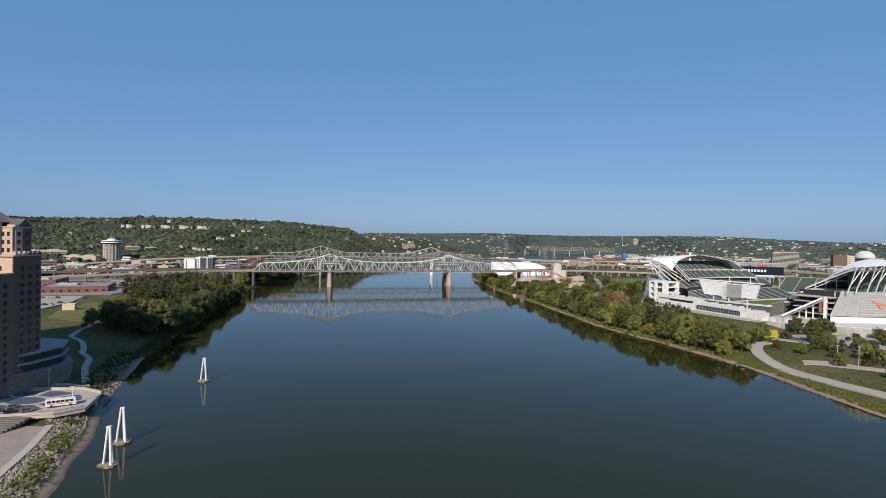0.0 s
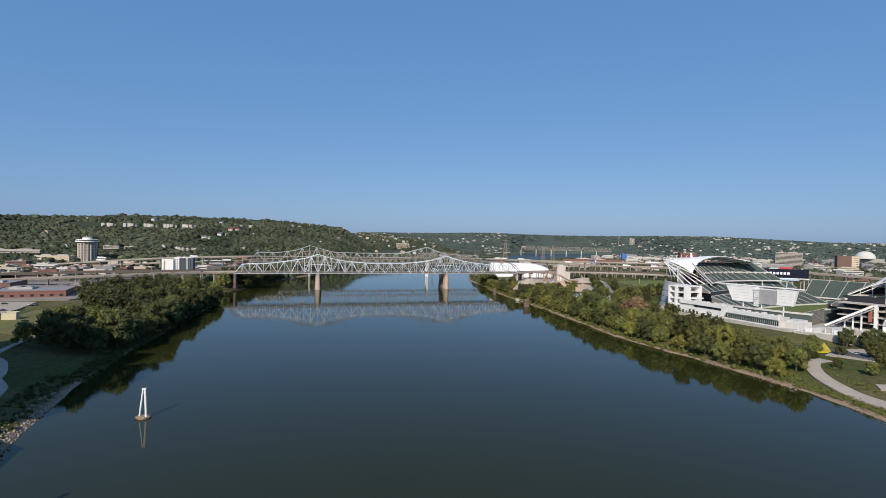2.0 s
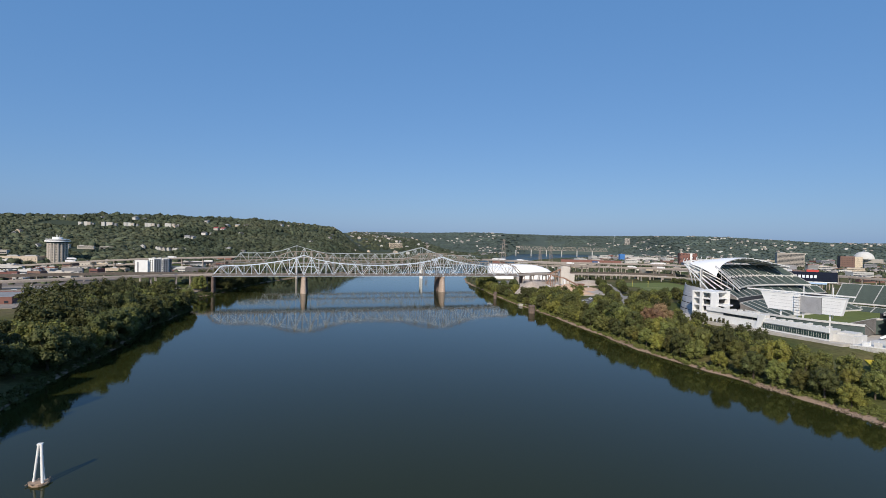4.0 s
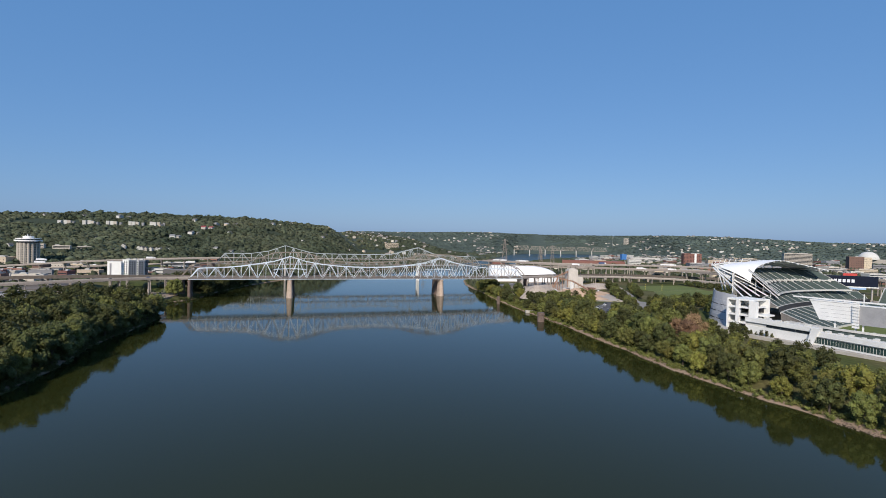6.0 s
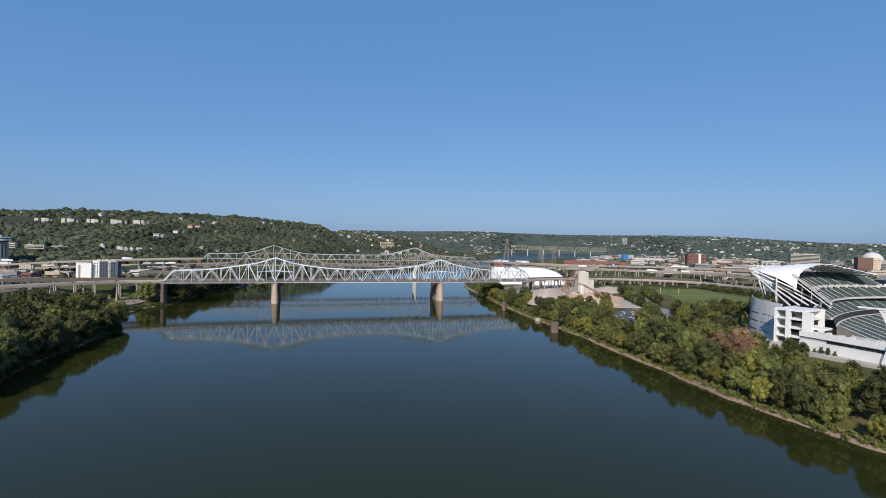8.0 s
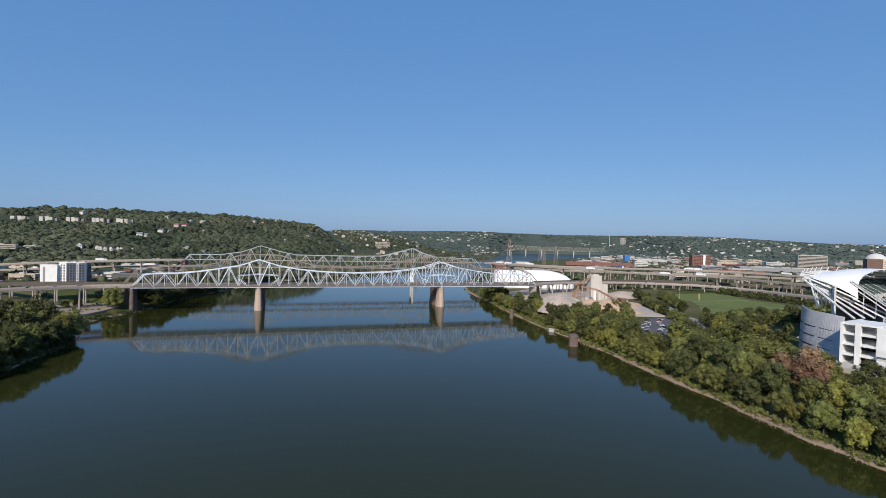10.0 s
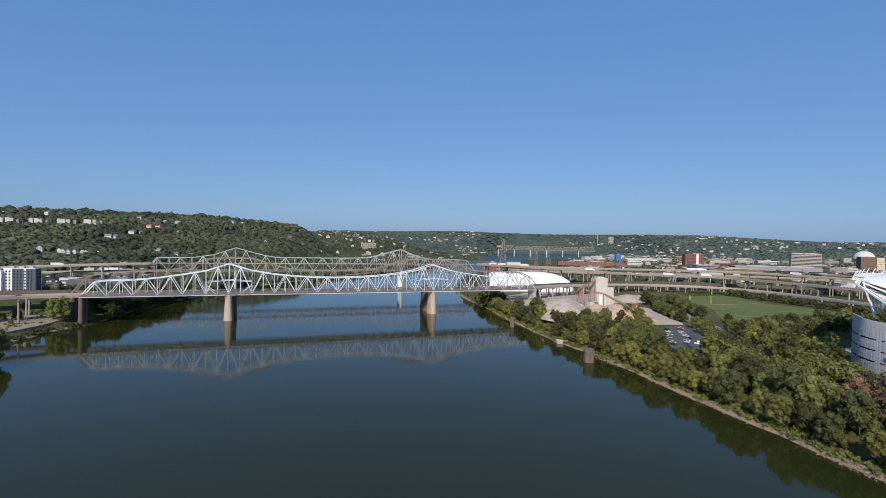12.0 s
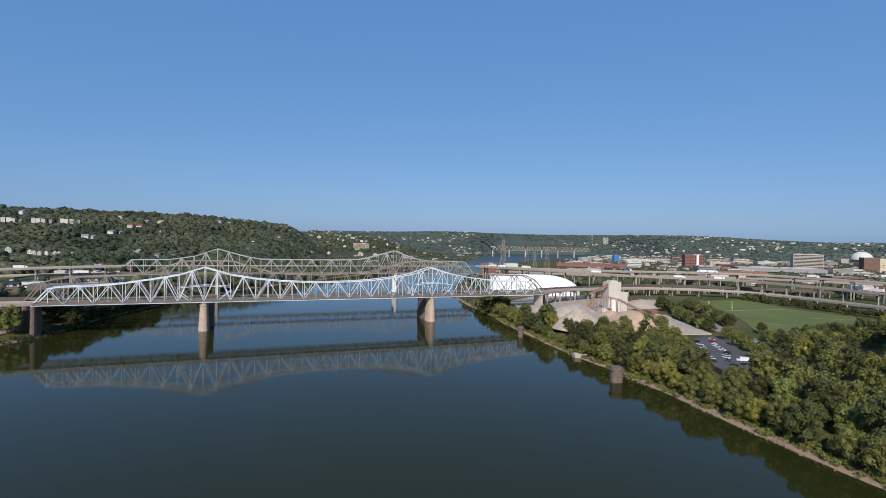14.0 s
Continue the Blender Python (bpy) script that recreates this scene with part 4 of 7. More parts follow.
    for q in (122, 127.5, 133):
        part("floor_post", bar((15, -q, 13), (15, -q, 14 + (q - 112) * 0.72), 0.9), WHITE, S)
    part("raker", bar((3, -113.5, 16.4), (10, -142, 35), 1.2, 1.6), WHITE, S)
    part("raker", bar((6, -113.5, 15), (13, -142, 33.2), 0.9, 1.2), CONCRETE, S)
    curved_wall(S, "podium_wall", [(-40, 112), (-34, 128), (-22, 148), (-6, 172), (12, 192), (44, 210)], 5, 15.2, WHITE, 0.8)
    part("podium", prism([(p, -q) for p, q in ((-40, 112), (-34, 128), (-22, 148), (-6, 172), (12, 192), (44, 210), (90, 208), (90, 110))][::-1], 5, 14.9), PRECAST, S)
    # dark block stands for the shade inside the doorway
    part("portal", box(-19.5, -16, -161, -152, 6, 11.5), DARK, S)
    # south scoreboard, seen from behind
    for q0, q1, z0, z1, m in ((35, 64, 29, 42, WHITE), (64, 79, 28.5, 41, METALWALL), (79, 95, 29, 41.5, WHITE)):
        s0, s1 = (6.0 if q0 == 35 else 0.0), (3.0 if q1 == 95 else 0.0)
        v = [(x, y, z) for x in (-2, 1.5) for y, z in ((-q1 + 0.2 + s1, z0), (-q0 - 0.2 - s0, z0), (-q0 - 0.2, z1), (-q1 + 0.2, z1))]
        board = part("board_back", (v, [(0, 3, 2, 1), (4, 5, 6, 7), (0, 1, 5, 4), (1, 2, 6, 5), (2, 3, 7, 6), (3, 0, 4, 7)]), m, S, "back of the south display board")
        part("board_edge", box(-2.3, 1.8, -q1, -q0, z1, z1 + 0.7), WHITE, board)
        for k in range(1, 5):
            part("board_seam", box(-2.06, -1.98, -q1 + 0.6 + s1, -q0 - 0.6 - s0, z0 + (z1 - z0) * k / 5, z0 + (z1 - z0) * k / 5 + 0.12), METALWALL, board)
    part("board_beam", bar((-1, -24, 43.6), (-1, -100, 43.6), 0.8, 1.0), WHITE, S)
    for q in (50, 62, 66, 84):
        part("board_leg", bar((0, -q, 14), (0, -q, 43), 0.9), WHITE, S)
    for k in range(8):
        part("speaker_rack", box(-3.2, -1.2, -64.4, -60.8, 26 + 2 * k, 27.4 + 2 * k), WHITE, S)
    # north scoreboard with its lettering drawn as bars
    c = pose(226, 26, -2, 0, 0, 37.7)
    screen = part("display_board", join(box(-1.6, 0, -22, 40, 42.5, 53.5)), mat("screen", (0.012, 0.016, 0.03), 0.25, 0.2, 0.2), S, "dark blue video display board")
    screen.matrix_basis = c
    for j in range(7):
        part("letter_bar", box(-1.75, -1.6, -2 + j * 3.8, 0.6 + j * 3.8, 46.6, 49.8), mat("screen_white", (0.7, 0.72, 0.78), 0.5, 0.1), screen)
    part("board_frame", box(-1.9, 0.6, -22.6, 40.6, 41.5, 42.5), WHITE, screen)
    part("board_sign", box(-1.9, 0.2, 40.2, 43, 44, 53), WHITE, screen)
    part("board_sign", box(-1.9, 0.2, -4, 8, 53.6, 56), mat("red_sign", (0.5, 0.06, 0.05), 0.5, 0.1), screen)
    part("board_strip", box(-1.8, 0, -12, 12, 39.6, 41.6), mat("blue_strip", (0.35, 0.5, 0.7), 0.4, 0.15), screen)
    for y in (-18, -6, 6, 18):
        part("board_leg", bar((1.2, y, 14), (1.2, y, 44), 1.2), CONCRETE, screen)
    part("gate_hall", join(box(-30, -14, -112, -98, 14, 19.5), box(-28, -16, -110, -100, 19.5, 21)), PRECAST, S, "low pale gate hall")
    for k in range(7):
        part("kiosk", box(-34 + 2.5 * k, -30.5 + 2.5 * k, -120 - 5.2 * k, -116.6 - 5.2 * k, 14.9, 17.4 + 0.5 * (k % 3)), (WHITE, PRECAST, CONCRETE)[k % 3], S)
    for k in range(12):
        part("fence_post", bar((-34 + 1.2 * k, -112 - 4.0 * k, 14.9), (-34 + 1.2 * k, -112 - 4.0 * k, 18.5), 0.3), WHITE, S)
    for p, q in ((4, 84), (0, 66)):
        part("light_pole", bar((p, -q, 26), (p, -q, 49), 0.5), WHITE, S)


build_stadium()

# ---- trees ----
def leaf_crown(rng, radius, height, lobes, leaves, size, core=True, core_size=1.0):
    """A crown of many small leaf sprays round uneven lobes, with a thicket inside."""
    verts, faces = [], []
    centres = []
    for k in range(lobes):
        a, t = 2.4 * k + rng.uniform(-0.5, 0.5), (k + rng.random()) / lobes
        wide = math.sqrt(max(0.05, 1 - ((t - 0.36) / 0.68) ** 2))
        rr = radius * wide * rng.uniform(0.45, 0.82)
        centres.append((Vector((rr * math.cos(a), rr * math.sin(a), height * (0.13 + 0.75 * t))), radius * rng.uniform(0.20, 0.37)))
    centres.append((Vector((0, 0, height * 0.52)), radius * 0.56))
    per = leaves // len(centres)
    for c, r in centres:
        for _ in range(per):
            d = Vector((rng.gauss(0, 1), rng.gauss(0, 1), rng.gauss(0.3, 0.9))).normalized()
            p = c + d * r * rng.uniform(0.72, 1.18)
            if p.z < height * 0.05:
                continue
            nrm = (d + 0.75 * Vector((rng.gauss(0, 1), rng.gauss(0, 1), rng.gauss(0.35, 1)))).normalized()
            u = Matrix.Rotation(rng.uniform(0, 6.28), 3, nrm) @ nrm.orthogonal().normalized()
            w = nrm.cross(u)
            s = size * rng.uniform(0.55, 1.35)
            k = len(verts)
            verts += [p + u * s, p - u * s * 0.6 + w * s * 0.75, p - u * s * 0.5 - w * s * 0.7]
            faces.append((k, k + 1, k + 2))
    ico = bmesh.new()
    bmesh.ops.create_icosphere(ico, subdivisions=1, radius=1.0)
    iv, jf = [v.co.copy() for v in ico.verts], [[v.index for v in f.verts] for f in ico.faces]
    ico.free()
    for c, r in (centres if core else centres[-1:]):
        k = len(verts)
        verts += [c + q * r * core_size * rng.uniform(0.66, 0.9) for q in iv]
        faces += [tuple(i + k for i in f) for f in jf]
    return verts, faces


def trunk_and_limbs(rng, radius, height):
    pieces = []

    def limb(p, q, r0, r1, sides=6):
        d = (q - p).normalized()
        u = d.orthogonal().normalized()
        w = d.cross(u)
        v = [p + (u * math.cos(a) + w * math.sin(a)) * r0 for a in [2 * math.pi * k / sides for k in range(sides)]]
        v += [q + (u * math.cos(a) + w * math.sin(a)) * r1 for a in [2 * math.pi * k / sides for k in range(sides)]]
        pieces.append((v, [(k, (k + 1) % sides, sides + (k + 1) % sides, sides + k) for k in range(sides)]))
    fork = Vector((rng.uniform(-0.4, 0.4), rng.uniform(-0.4, 0.4), height * 0.34))
    r = height * 0.024
    limb(Vector((0, 0, -0.8)), fork, r * 1.3, r)
    for k in range(5):
        a = 2 * math.pi * k / 5 + rng.uniform(-0.5, 0.5)
        tip = Vector((math.cos(a) * radius * 0.62, math.sin(a) * radius * 0.62, height * rng.uniform(0.55, 0.82)))
        limb(fork, tip, r * 0.6, r * 0.15)
    return join(*pieces)


TREE_KINDS = {}


THIN_CROWNS = {}


def make_tree(kind, label, radius, height, leaves, size, leaf_mat, seed, trunk_show=0.12):
    rng = random.Random(seed)
    t = thing("tree", label, "tree")
    part("trunk", trunk_and_limbs(rng, radius, height), BARK, t)
    lobes = rng.randint(20, 28)
    v, f = leaf_crown(rng, radius, height * (1 - trunk_show), lobes, leaves, size)
    part("crown", ([(p[0], p[1], p[2] + height * trunk_show) for p in v], f), leaf_mat, t)
    v, f = leaf_crown(rng, radius, height * (1 - trunk_show), 16, int(leaves * 0.46), size * 1.4, True, 0.72)
    me = bpy.data.meshes.new("thin_crown")
    me.from_pydata([(p[0], p[1], p[2] + height * trunk_show) for p in v], [], f)
    THIN_CROWNS.setdefault(kind, []).append((me, leaf_mat.name))
    TREE_KINDS.setdefault(kind, []).append([t, False])


for _s in range(4):
    make_tree("bank", "broad leafy green riverside tree", 6.2 + 0.5 * _s, 13 + 0.8 * _s, 2900, 0.41, LEAF, 10 + _s)
for _s in range(2):
    make_tree("bank_yellow", "yellow-green leafy riverside tree", 6.4, 12.5 + _s, 2800, 0.41, mat("yellowing_leaves", (0.182, 0.181, 0.04), 0.6, 0.4, 0.25, spread=0.25, glow_through=0.12, island=0.25, spec=0.25), 30 + _s)
make_tree("rust", "large tree with leaves turning rusty brown", 7.0, 14, 2500, 0.42, LEAF_RUST, 40)
for _s in range(3):
    make_tree("dark", "dense dark green riverside tree", 6.8 + 0.5 * _s, 15 + _s, 2800, 0.43, LEAF_DARK, 50 + _s)
for _s in range(3):
    make_tree("round", "small rounded ornamental tree", 4.2 + 0.3 * _s, 7.5 + 0.5 * _s, 1500, 0.36, LEAF_DARK, 60 + _s, 0.2)
make_tree("cypress", "slim dark evergreen beside the stadium front", 1.4, 6.5, 400, 0.3, LEAF_DARK, 70, 0.02)
BELT = {}


def plant_joined(kind, x, y, scale, rng):
    """A tree that stands behind others: its crown goes into one joined belt."""
    crown, leaf_name = rng.choice(THIN_CROWNS[kind])
    m = Matrix.LocRotScale((x, y, ground_z(x, y) - 0.2), Euler((0, 0, rng.uniform(0, 6.28))), (scale, scale, scale))
    BELT.setdefault(leaf_name, []).append((crown, m))


def join_belts():
    for name, trees in BELT.items():
        vs, ls, starts, nv, nl = [], [], [], 0, 0
        for me, m in trees:
            co = np.empty(len(me.vertices) * 3)
            me.vertices.foreach_get("co", co)
            vs.append(co.reshape(-1, 3) @ np.array(m.to_3x3()).T + np.array(m.translation))
            li = np.empty(len(me.loops), int)
            me.loops.foreach_get("vertex_index", li)
            st = np.empty(len(me.polygons), int)
            me.polygons.foreach_get("loop_start", st)
            ls.append(li + nv)
            starts.append(st + nl)
            nv, nl = nv + len(me.vertices), nl + len(me.loops)
        me = bpy.data.meshes.new("tree_belt")
        me.vertices.add(nv)
        me.vertices.foreach_set("co", np.concatenate(vs).ravel())
        me.loops.add(nl)
        me.loops.foreach_set("vertex_index", np.concatenate(ls))
        me.polygons.add(sum(len(a) for a in starts))
        me.polygons.foreach_set("loop_start", np.concatenate(starts))
        me.update(calc_edges=True)
        me.materials.append(bpy.data.materials[name])
        tagged(new("tree_belt", me), "dense belt of leafy trees behind the shore rows", "trees", kind="stuff")


TREE_COUNT = 0


def plant(kind, x, y, scale=1.0, rng=random.Random(5), z=None, squash=1.0):
    """Sets a tree of that kind on the ground."""
    global TREE_COUNT
    entry = rng.choice(TREE_KINDS[kind])
    m = Matrix.LocRotScale((x, y, (ground_z(x, y) if z is None else z) - 0.2), Euler((0, 0, rng.uniform(0, 6.28))), (scale, scale, scale * squash))
    if not entry[1]:
        entry[0].matrix_basis, entry[1] = m, True
        t = entry[0]
    else:
        t = copy_thing(entry[0], Matrix())
        t.matrix_basis = m
    t["group"] = "trees on the banks"
    TREE_COUNT += 1
    return t


def keep_clear(x, y):
    """Roads, lots, pitches and houses that stay free of trees."""
    lot = lerp_table(((625, 160), (660, 172), (695, 185), (735, 203), (772, 215)), y)
    if lot - 27 < x < lot + 13 and 640 < y < 768:
        return True
    if abs(x - lot - 29) < 11 and 600 < y < 772:
        return True
    if x > 255 and 770 < y < 1010:
        return True
    if math.hypot(x - 182, y - 537) < 13 or (772 < y < 818 and x > lerp_table(RIGHT_SHORE, y) + 15):
        return True
    if 150 < x < 330 and y > 845:
        return True
    dx, dy = x - 250, y - 560
    p, q = dx * 0.874 + dy * 0.486, dx * 0.486 - dy * 0.874
    if p > -26 - 0.16 * max(0, q) and q > -66 and not (p < 45 and q < -62 + 0.2 * p):
        return True
    return False


def plant_banks():
    rng = random.Random(21)
    # north bank: a belt that starts west of the park and widens towards the stadium corner
    y = 352.0
    while y < 1010:
        shore = lerp_table(RIGHT_SHORE, y)
        wide = lerp_table(((352, 24), (378, 48), (440, 56), (560, 88), (640, 105), (655, 125), (700, 140), (745, 120), (764, 70), (782, 24), (850, 20), (1010, 22)), y)
        d = 6 + rng.uniform(0, 3.5)
        while d < wide:
            x, yy = shore + d, y + rng.uniform(-4, 4)
            if not keep_clear(x, yy):
                roll = rng.random()
                kind = "bank" if roll < 0.52 else "bank_yellow" if roll < 0.66 else "dark"
                size = rng.uniform(0.85, 1.3) * (0.85 if d < 12 else 1.0) * (0.72 if 715 < yy < 812 else 0.9 if 650 < yy < 715 and d > 22 else 1.05 if 812 < yy < 900 else 0.7 if yy < 565 and d > 32 else 1.0)
                if d < 34:
                    plant(kind, x, yy, size, rng)
                else:
                    plant_joined(kind, x, yy, size, rng)
            d += rng.uniform(11.5, 15.5)
        y += rng.uniform(11.5, 13.5)
    for x, y, k in ((188, 540, 1.35), (178, 528, 1.25), (182, 552, 1.0)):
        plant("rust", x, y, k, rng)
    # south bank: mostly the dark kind, its colour standing for shade
    y = 362.0
    while y < 672:
        shore = lerp_table(LEFT_SHORE, y)
        wide = (52 + 30 * smooth01(440, 520, y)) * (1 - 0.45 * smooth01(600, 720, y))
        d = 4 + rng.uniform(0, 3) + 16 * (1 - smooth01(360, 400, y))
        while d < wide:
            x, yy = shore - d, y + rng.uniform(-4, 4)
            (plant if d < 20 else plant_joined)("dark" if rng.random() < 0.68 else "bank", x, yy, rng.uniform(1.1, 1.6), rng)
            d += rng.uniform(13, 17)
        y += rng.uniform(12.5, 15)


    for _ in range(70):
        x, y2 = rng.uniform(250, 470), rng.uniform(655, 752)
        p, q = (x - 250) * 0.874 + (y2 - 560) * 0.486, (x - 250) * 0.486 - (y2 - 560) * 0.874
        if q < -72 - 0.04 * p and y2 < 735 + 0.1 * (x - 250):
            plant_joined("bank" if rng.random() < 0.6 else "dark", x, y2, rng.uniform(0.6, 0.95), rng)
    for _ in range(16):
        plant_joined("bank" if rng.random() < 0.6 else "dark", rng.uniform(262, 325), rng.uniform(712, 768), rng.uniform(0.5, 0.75), rng)
    for _ in range(16):
        plant_joined("bank" if rng.random() < 0.7 else "dark", rng.uniform(112, 196), rng.uniform(776, 806), rng.uniform(0.6, 0.85), rng)
    # only dark leaves here, standing for the shade around the bridge
    y = 848.0
    while y < 1010:
        shore = lerp_table(LEFT_SHORE, y)
        for d in (2, 16, 32):
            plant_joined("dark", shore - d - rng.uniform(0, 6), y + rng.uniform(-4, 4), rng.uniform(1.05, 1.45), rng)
        y += 12


plant_banks()


SHRUB_KINDS = []


def shrub_template(seed):
    v, f = leaf_crown(random.Random(seed), 1.0, 1.5, 6, 84, 0.24, core=False)
    return np.array([tuple(p) for p in v]), f


def leafy_shrubs(name, label, material, places, seed):
    """Many small leafy shrubs joined into one mesh: places are x, y, z, radius."""
    rng = random.Random(seed)
    if not SHRUB_KINDS:
        SHRUB_KINDS.extend(shrub_template(90 + k) for k in range(5))
    vs, fs, nv = [], [], 0
    for x, y, z, r in places:
        v, tris = rng.choice(SHRUB_KINDS)
        a = rng.uniform(0, 6.28)
        c, s = math.cos(a) * r, math.sin(a) * r
        vs.append(np.stack([x + v[:, 0] * c - v[:, 1] * s, y + v[:, 0] * s + v[:, 1] * c, z - 0.25 * r + v[:, 2] * r * rng.uniform(0.7, 1.15)], 1))
        fs += [tuple(i + nv for i in g) for g in tris]
        nv += len(v)
    me = bpy.data.meshes.new(name)
    me.from_pydata(np.concatenate(vs).tolist(), [], fs)
    me.materials.append(material)
    return tagged(new(name, me), label, "shrubs", kind="stuff")


def clump_mesh(places, seed, squash=0.8, fine=1, tufts=16):
    """Many lumpy crowns as one mesh: places are x, y, z, radius."""
    rng = np.random.RandomState(seed)
    ico = bmesh.new()
    bmesh.ops.create_icosphere(ico, subdivisions=fine, radius=1.0)
    base = np.array([v.co[:] for v in ico.verts])
    tri = np.array([[v.index for v in f.verts] for f in ico.faces])
    keep = (base[tri][:, :, 2].mean(axis=1) > -0.35)
    tri = tri[keep]
    ico.free()
    kinds = []
    n_core = len(base)
    for k in range(10):
        lump = np.array([noise.noise(Vector(b) * 1.7 + Vector((k * 9.1, 0, 0))) + 0.6 * noise.noise(Vector(b) * 4.1 + Vector((0, k * 7.3, 0))) for b in base])
        shape = [base * (0.92 + 0.8 * lump)[:, None]]
        for _ in range(tufts):
            d = rng.normal(0, 1, 3) + (0, 0, 0.5)
            d /= np.linalg.norm(d)
            d[2] = abs(d[2]) - 0.2
            nrm = d + rng.normal(0, 0.7, 3)
            nrm /= np.linalg.norm(nrm)
            u = np.cross(nrm, rng.normal(0, 1, 3))
            u /= np.linalg.norm(u)
            w = np.cross(nrm, u)
            c, r = d * rng.uniform(0.8, 1.15), rng.uniform(0.2, 0.42)
            shape.append(np.array([c + u * r, c - u * r * 0.6 + w * r * 0.8, c - u * r * 0.5 - w * r * 0.8]))
        kinds.append(np.concatenate(shape))
    tri = np.concatenate([tri] + [np.array([[n_core + 3 * j, n_core + 3 * j + 1, n_core + 3 * j + 2]]) for j in range(tufts)])
    base = kinds[0]
    nb, n = len(base), len(places)
    v = np.empty((n * nb, 3))
    t = np.empty((n * len(tri), 3), int)
    for i, (x, y, z, r) in enumerate(places):
        a = rng.uniform(0, 6.28)
        b = kinds[rng.randint(10)]
        c, s = math.cos(a), math.sin(a)
        sq = squash * rng.uniform(0.8, 1.3)
        v[i * nb:(i + 1) * nb] = np.stack([x + r * (b[:, 0] * c - b[:, 1] * s), y + r * (b[:, 0] * s + b[:, 1] * c), z + r * sq * (b[:, 2] + 0.3)], 1)
        t[i * len(tri):(i + 1) * len(tri)] = tri + i * nb
    me = bpy.data.meshes.new("woods")
    me.vertices.add(len(v))
    me.vertices.foreach_set("co", v.ravel())
    me.loops.add(t.size)
    me.loops.foreach_set("vertex_index", t.ravel())
    me.polygons.add(len(t))
    me.polygons.foreach_set("loop_start", np.arange(0, t.size, 3))
    me.update(calc_edges=True)
    return me


def woods(name, label, material, places, seed, squash=0.8, tufts=16):
    me = clump_mesh(places, seed, squash, 1, tufts)
    me.materials.append(material)
    return tagged(new(name, me), label, "woodland", kind="stuff")


CLEARINGS = [(-925, 1484, 26), (-890, 1506, 26), (-855, 1528, 26), (-820, 1552, 26), (-785, 1574, 26), (-750, 1598, 26), (-652, 1482, 26), (-636, 1550, 20), (-632, 1630, 20), (-702, 1708, 14), (-615, 1696, 24), (-872, 1638, 20), (-505, 1850, 18), (-500, 2024, 16), (-620, 1306, 36), (-655, 1296, 22), (-470, 1394, 12), (-517, 1408, 11), (-862, 1088, 60), (-740, 1210, 44), (-1300, 1650, 60), (-1150, 1440, 45)]


def scatter_woods():
    rng = random.Random(8)
    near, flat, far, spur = [], [], [], []
    for _ in range(60000):
        az, r = radians(rng.uniform(-50, -7)), math.sqrt(rng.uniform(1150 ** 2, 2330 ** 2))
        x, y = r * math.sin(az), r * math.cos(az)
        if len(near) > 17500 or x > lerp_table(LEFT_SHORE, y) - 12:
            continue
        h = hills(x, y)
        if h < 6 or any((x - a) ** 2 + (y - b) ** 2 < c * c for a, b, c in CLEARINGS):
            continue
        if noise.noise((x * 0.006, y * 0.006, 1.5)) > 0.42 and h < 100:
            continue
        near.append((x, y, ground_z(x, y), rng.uniform(4.8, 9.6) * (1 + 0.25 * noise.noise((x * 0.004, y * 0.004, 2)))))
    for _ in range(70000):
        az, r = radians(rng.uniform(-13, 50)), math.sqrt(rng.uniform(2350 ** 2, 5000 ** 2))
        x, y = r * math.sin(az), r * math.cos(az)
        if lerp_table(LEFT_SHORE, y) - 8 < x < lerp_table(RIGHT_SHORE, y) + 15 or y > 4850 or (0 < x - lerp_table(RIGHT_SHORE, y) < 170 and y < 3400):
            continue
        h = hills(x, y)
        if h < 8 and rng.random() < 0.85:
            continue
        if r < 3050 and az < radians(4):
            near.append((x, y, ground_z(x, y), rng.uniform(6, 10)))
            continue
        far.append((x, y, ground_z(x, y), rng.uniform(9, 17)))
        if len(far) > 17000:
            break
    for _ in range(22000):
        az, r = radians(rng.uniform(-60, 55)), math.sqrt(rng.uniform(850 ** 2, 3300 ** 2))
        x, y = r * math.sin(az), r * math.cos(az)
        ls, rs = lerp_table(LEFT_SHORE, y), lerp_table(RIGHT_SHORE, y)
        if ls - 14 < x < rs + (10 if y < 1500 else 190) or hills(x, y) > 8 or (x > 0 and y < 1040) or (x < 0 and y < 950):
            continue
        if noise.noise((x * 0.009, y * 0.009, 9.5)) < -0.06 and not (ls - 60 < x < ls and y > 1250):
            continue
        flat.append((x, y, ground_z(x, y), rng.uniform(3.2, 6.5)))
    for _ in range(420):
        az, r = radians(rng.uniform(-46, -10)), rng.uniform(1930, 2150)
        x, y = r * math.sin(az), r * math.cos(az)
        if noise.noise((x * 0.012, y * 0.012, 4.4)) > -0.1:
            near.append((x, y, ground_z(x, y) + rng.uniform(1, 5), rng.uniform(7, 12.5)))
    for _ in range(1500):
        x, y = rng.uniform(-860, -330), rng.uniform(735, 1130)
        if x > lerp_table(LEFT_SHORE, y) - 45 or noise.noise((x * 0.015, y * 0.015, 3.3)) < -0.05 or (abs(x + 432) < 40 and 900 < y < 955):
            continue
        flat.append((x, y, ground_z(x, y), rng.uniform(2.6, 5.2)))
    woods("hill_woods", "wooded hillside south of the river in late summer green", FOREST, near, 1)
    woods("distant_woods", "distant wooded hills beyond the city", HAZED_FOREST, far, 2, 0.28, 3)
    woods("street_trees", "scattered green trees between the houses of the valley", FOREST, flat, 3, 0.95, 12)
    shore = []
    y = 815.0
    while y < 2000:
        for _ in range(3 if y > 1000 else 0):
            d = rng.uniform(6, 48)
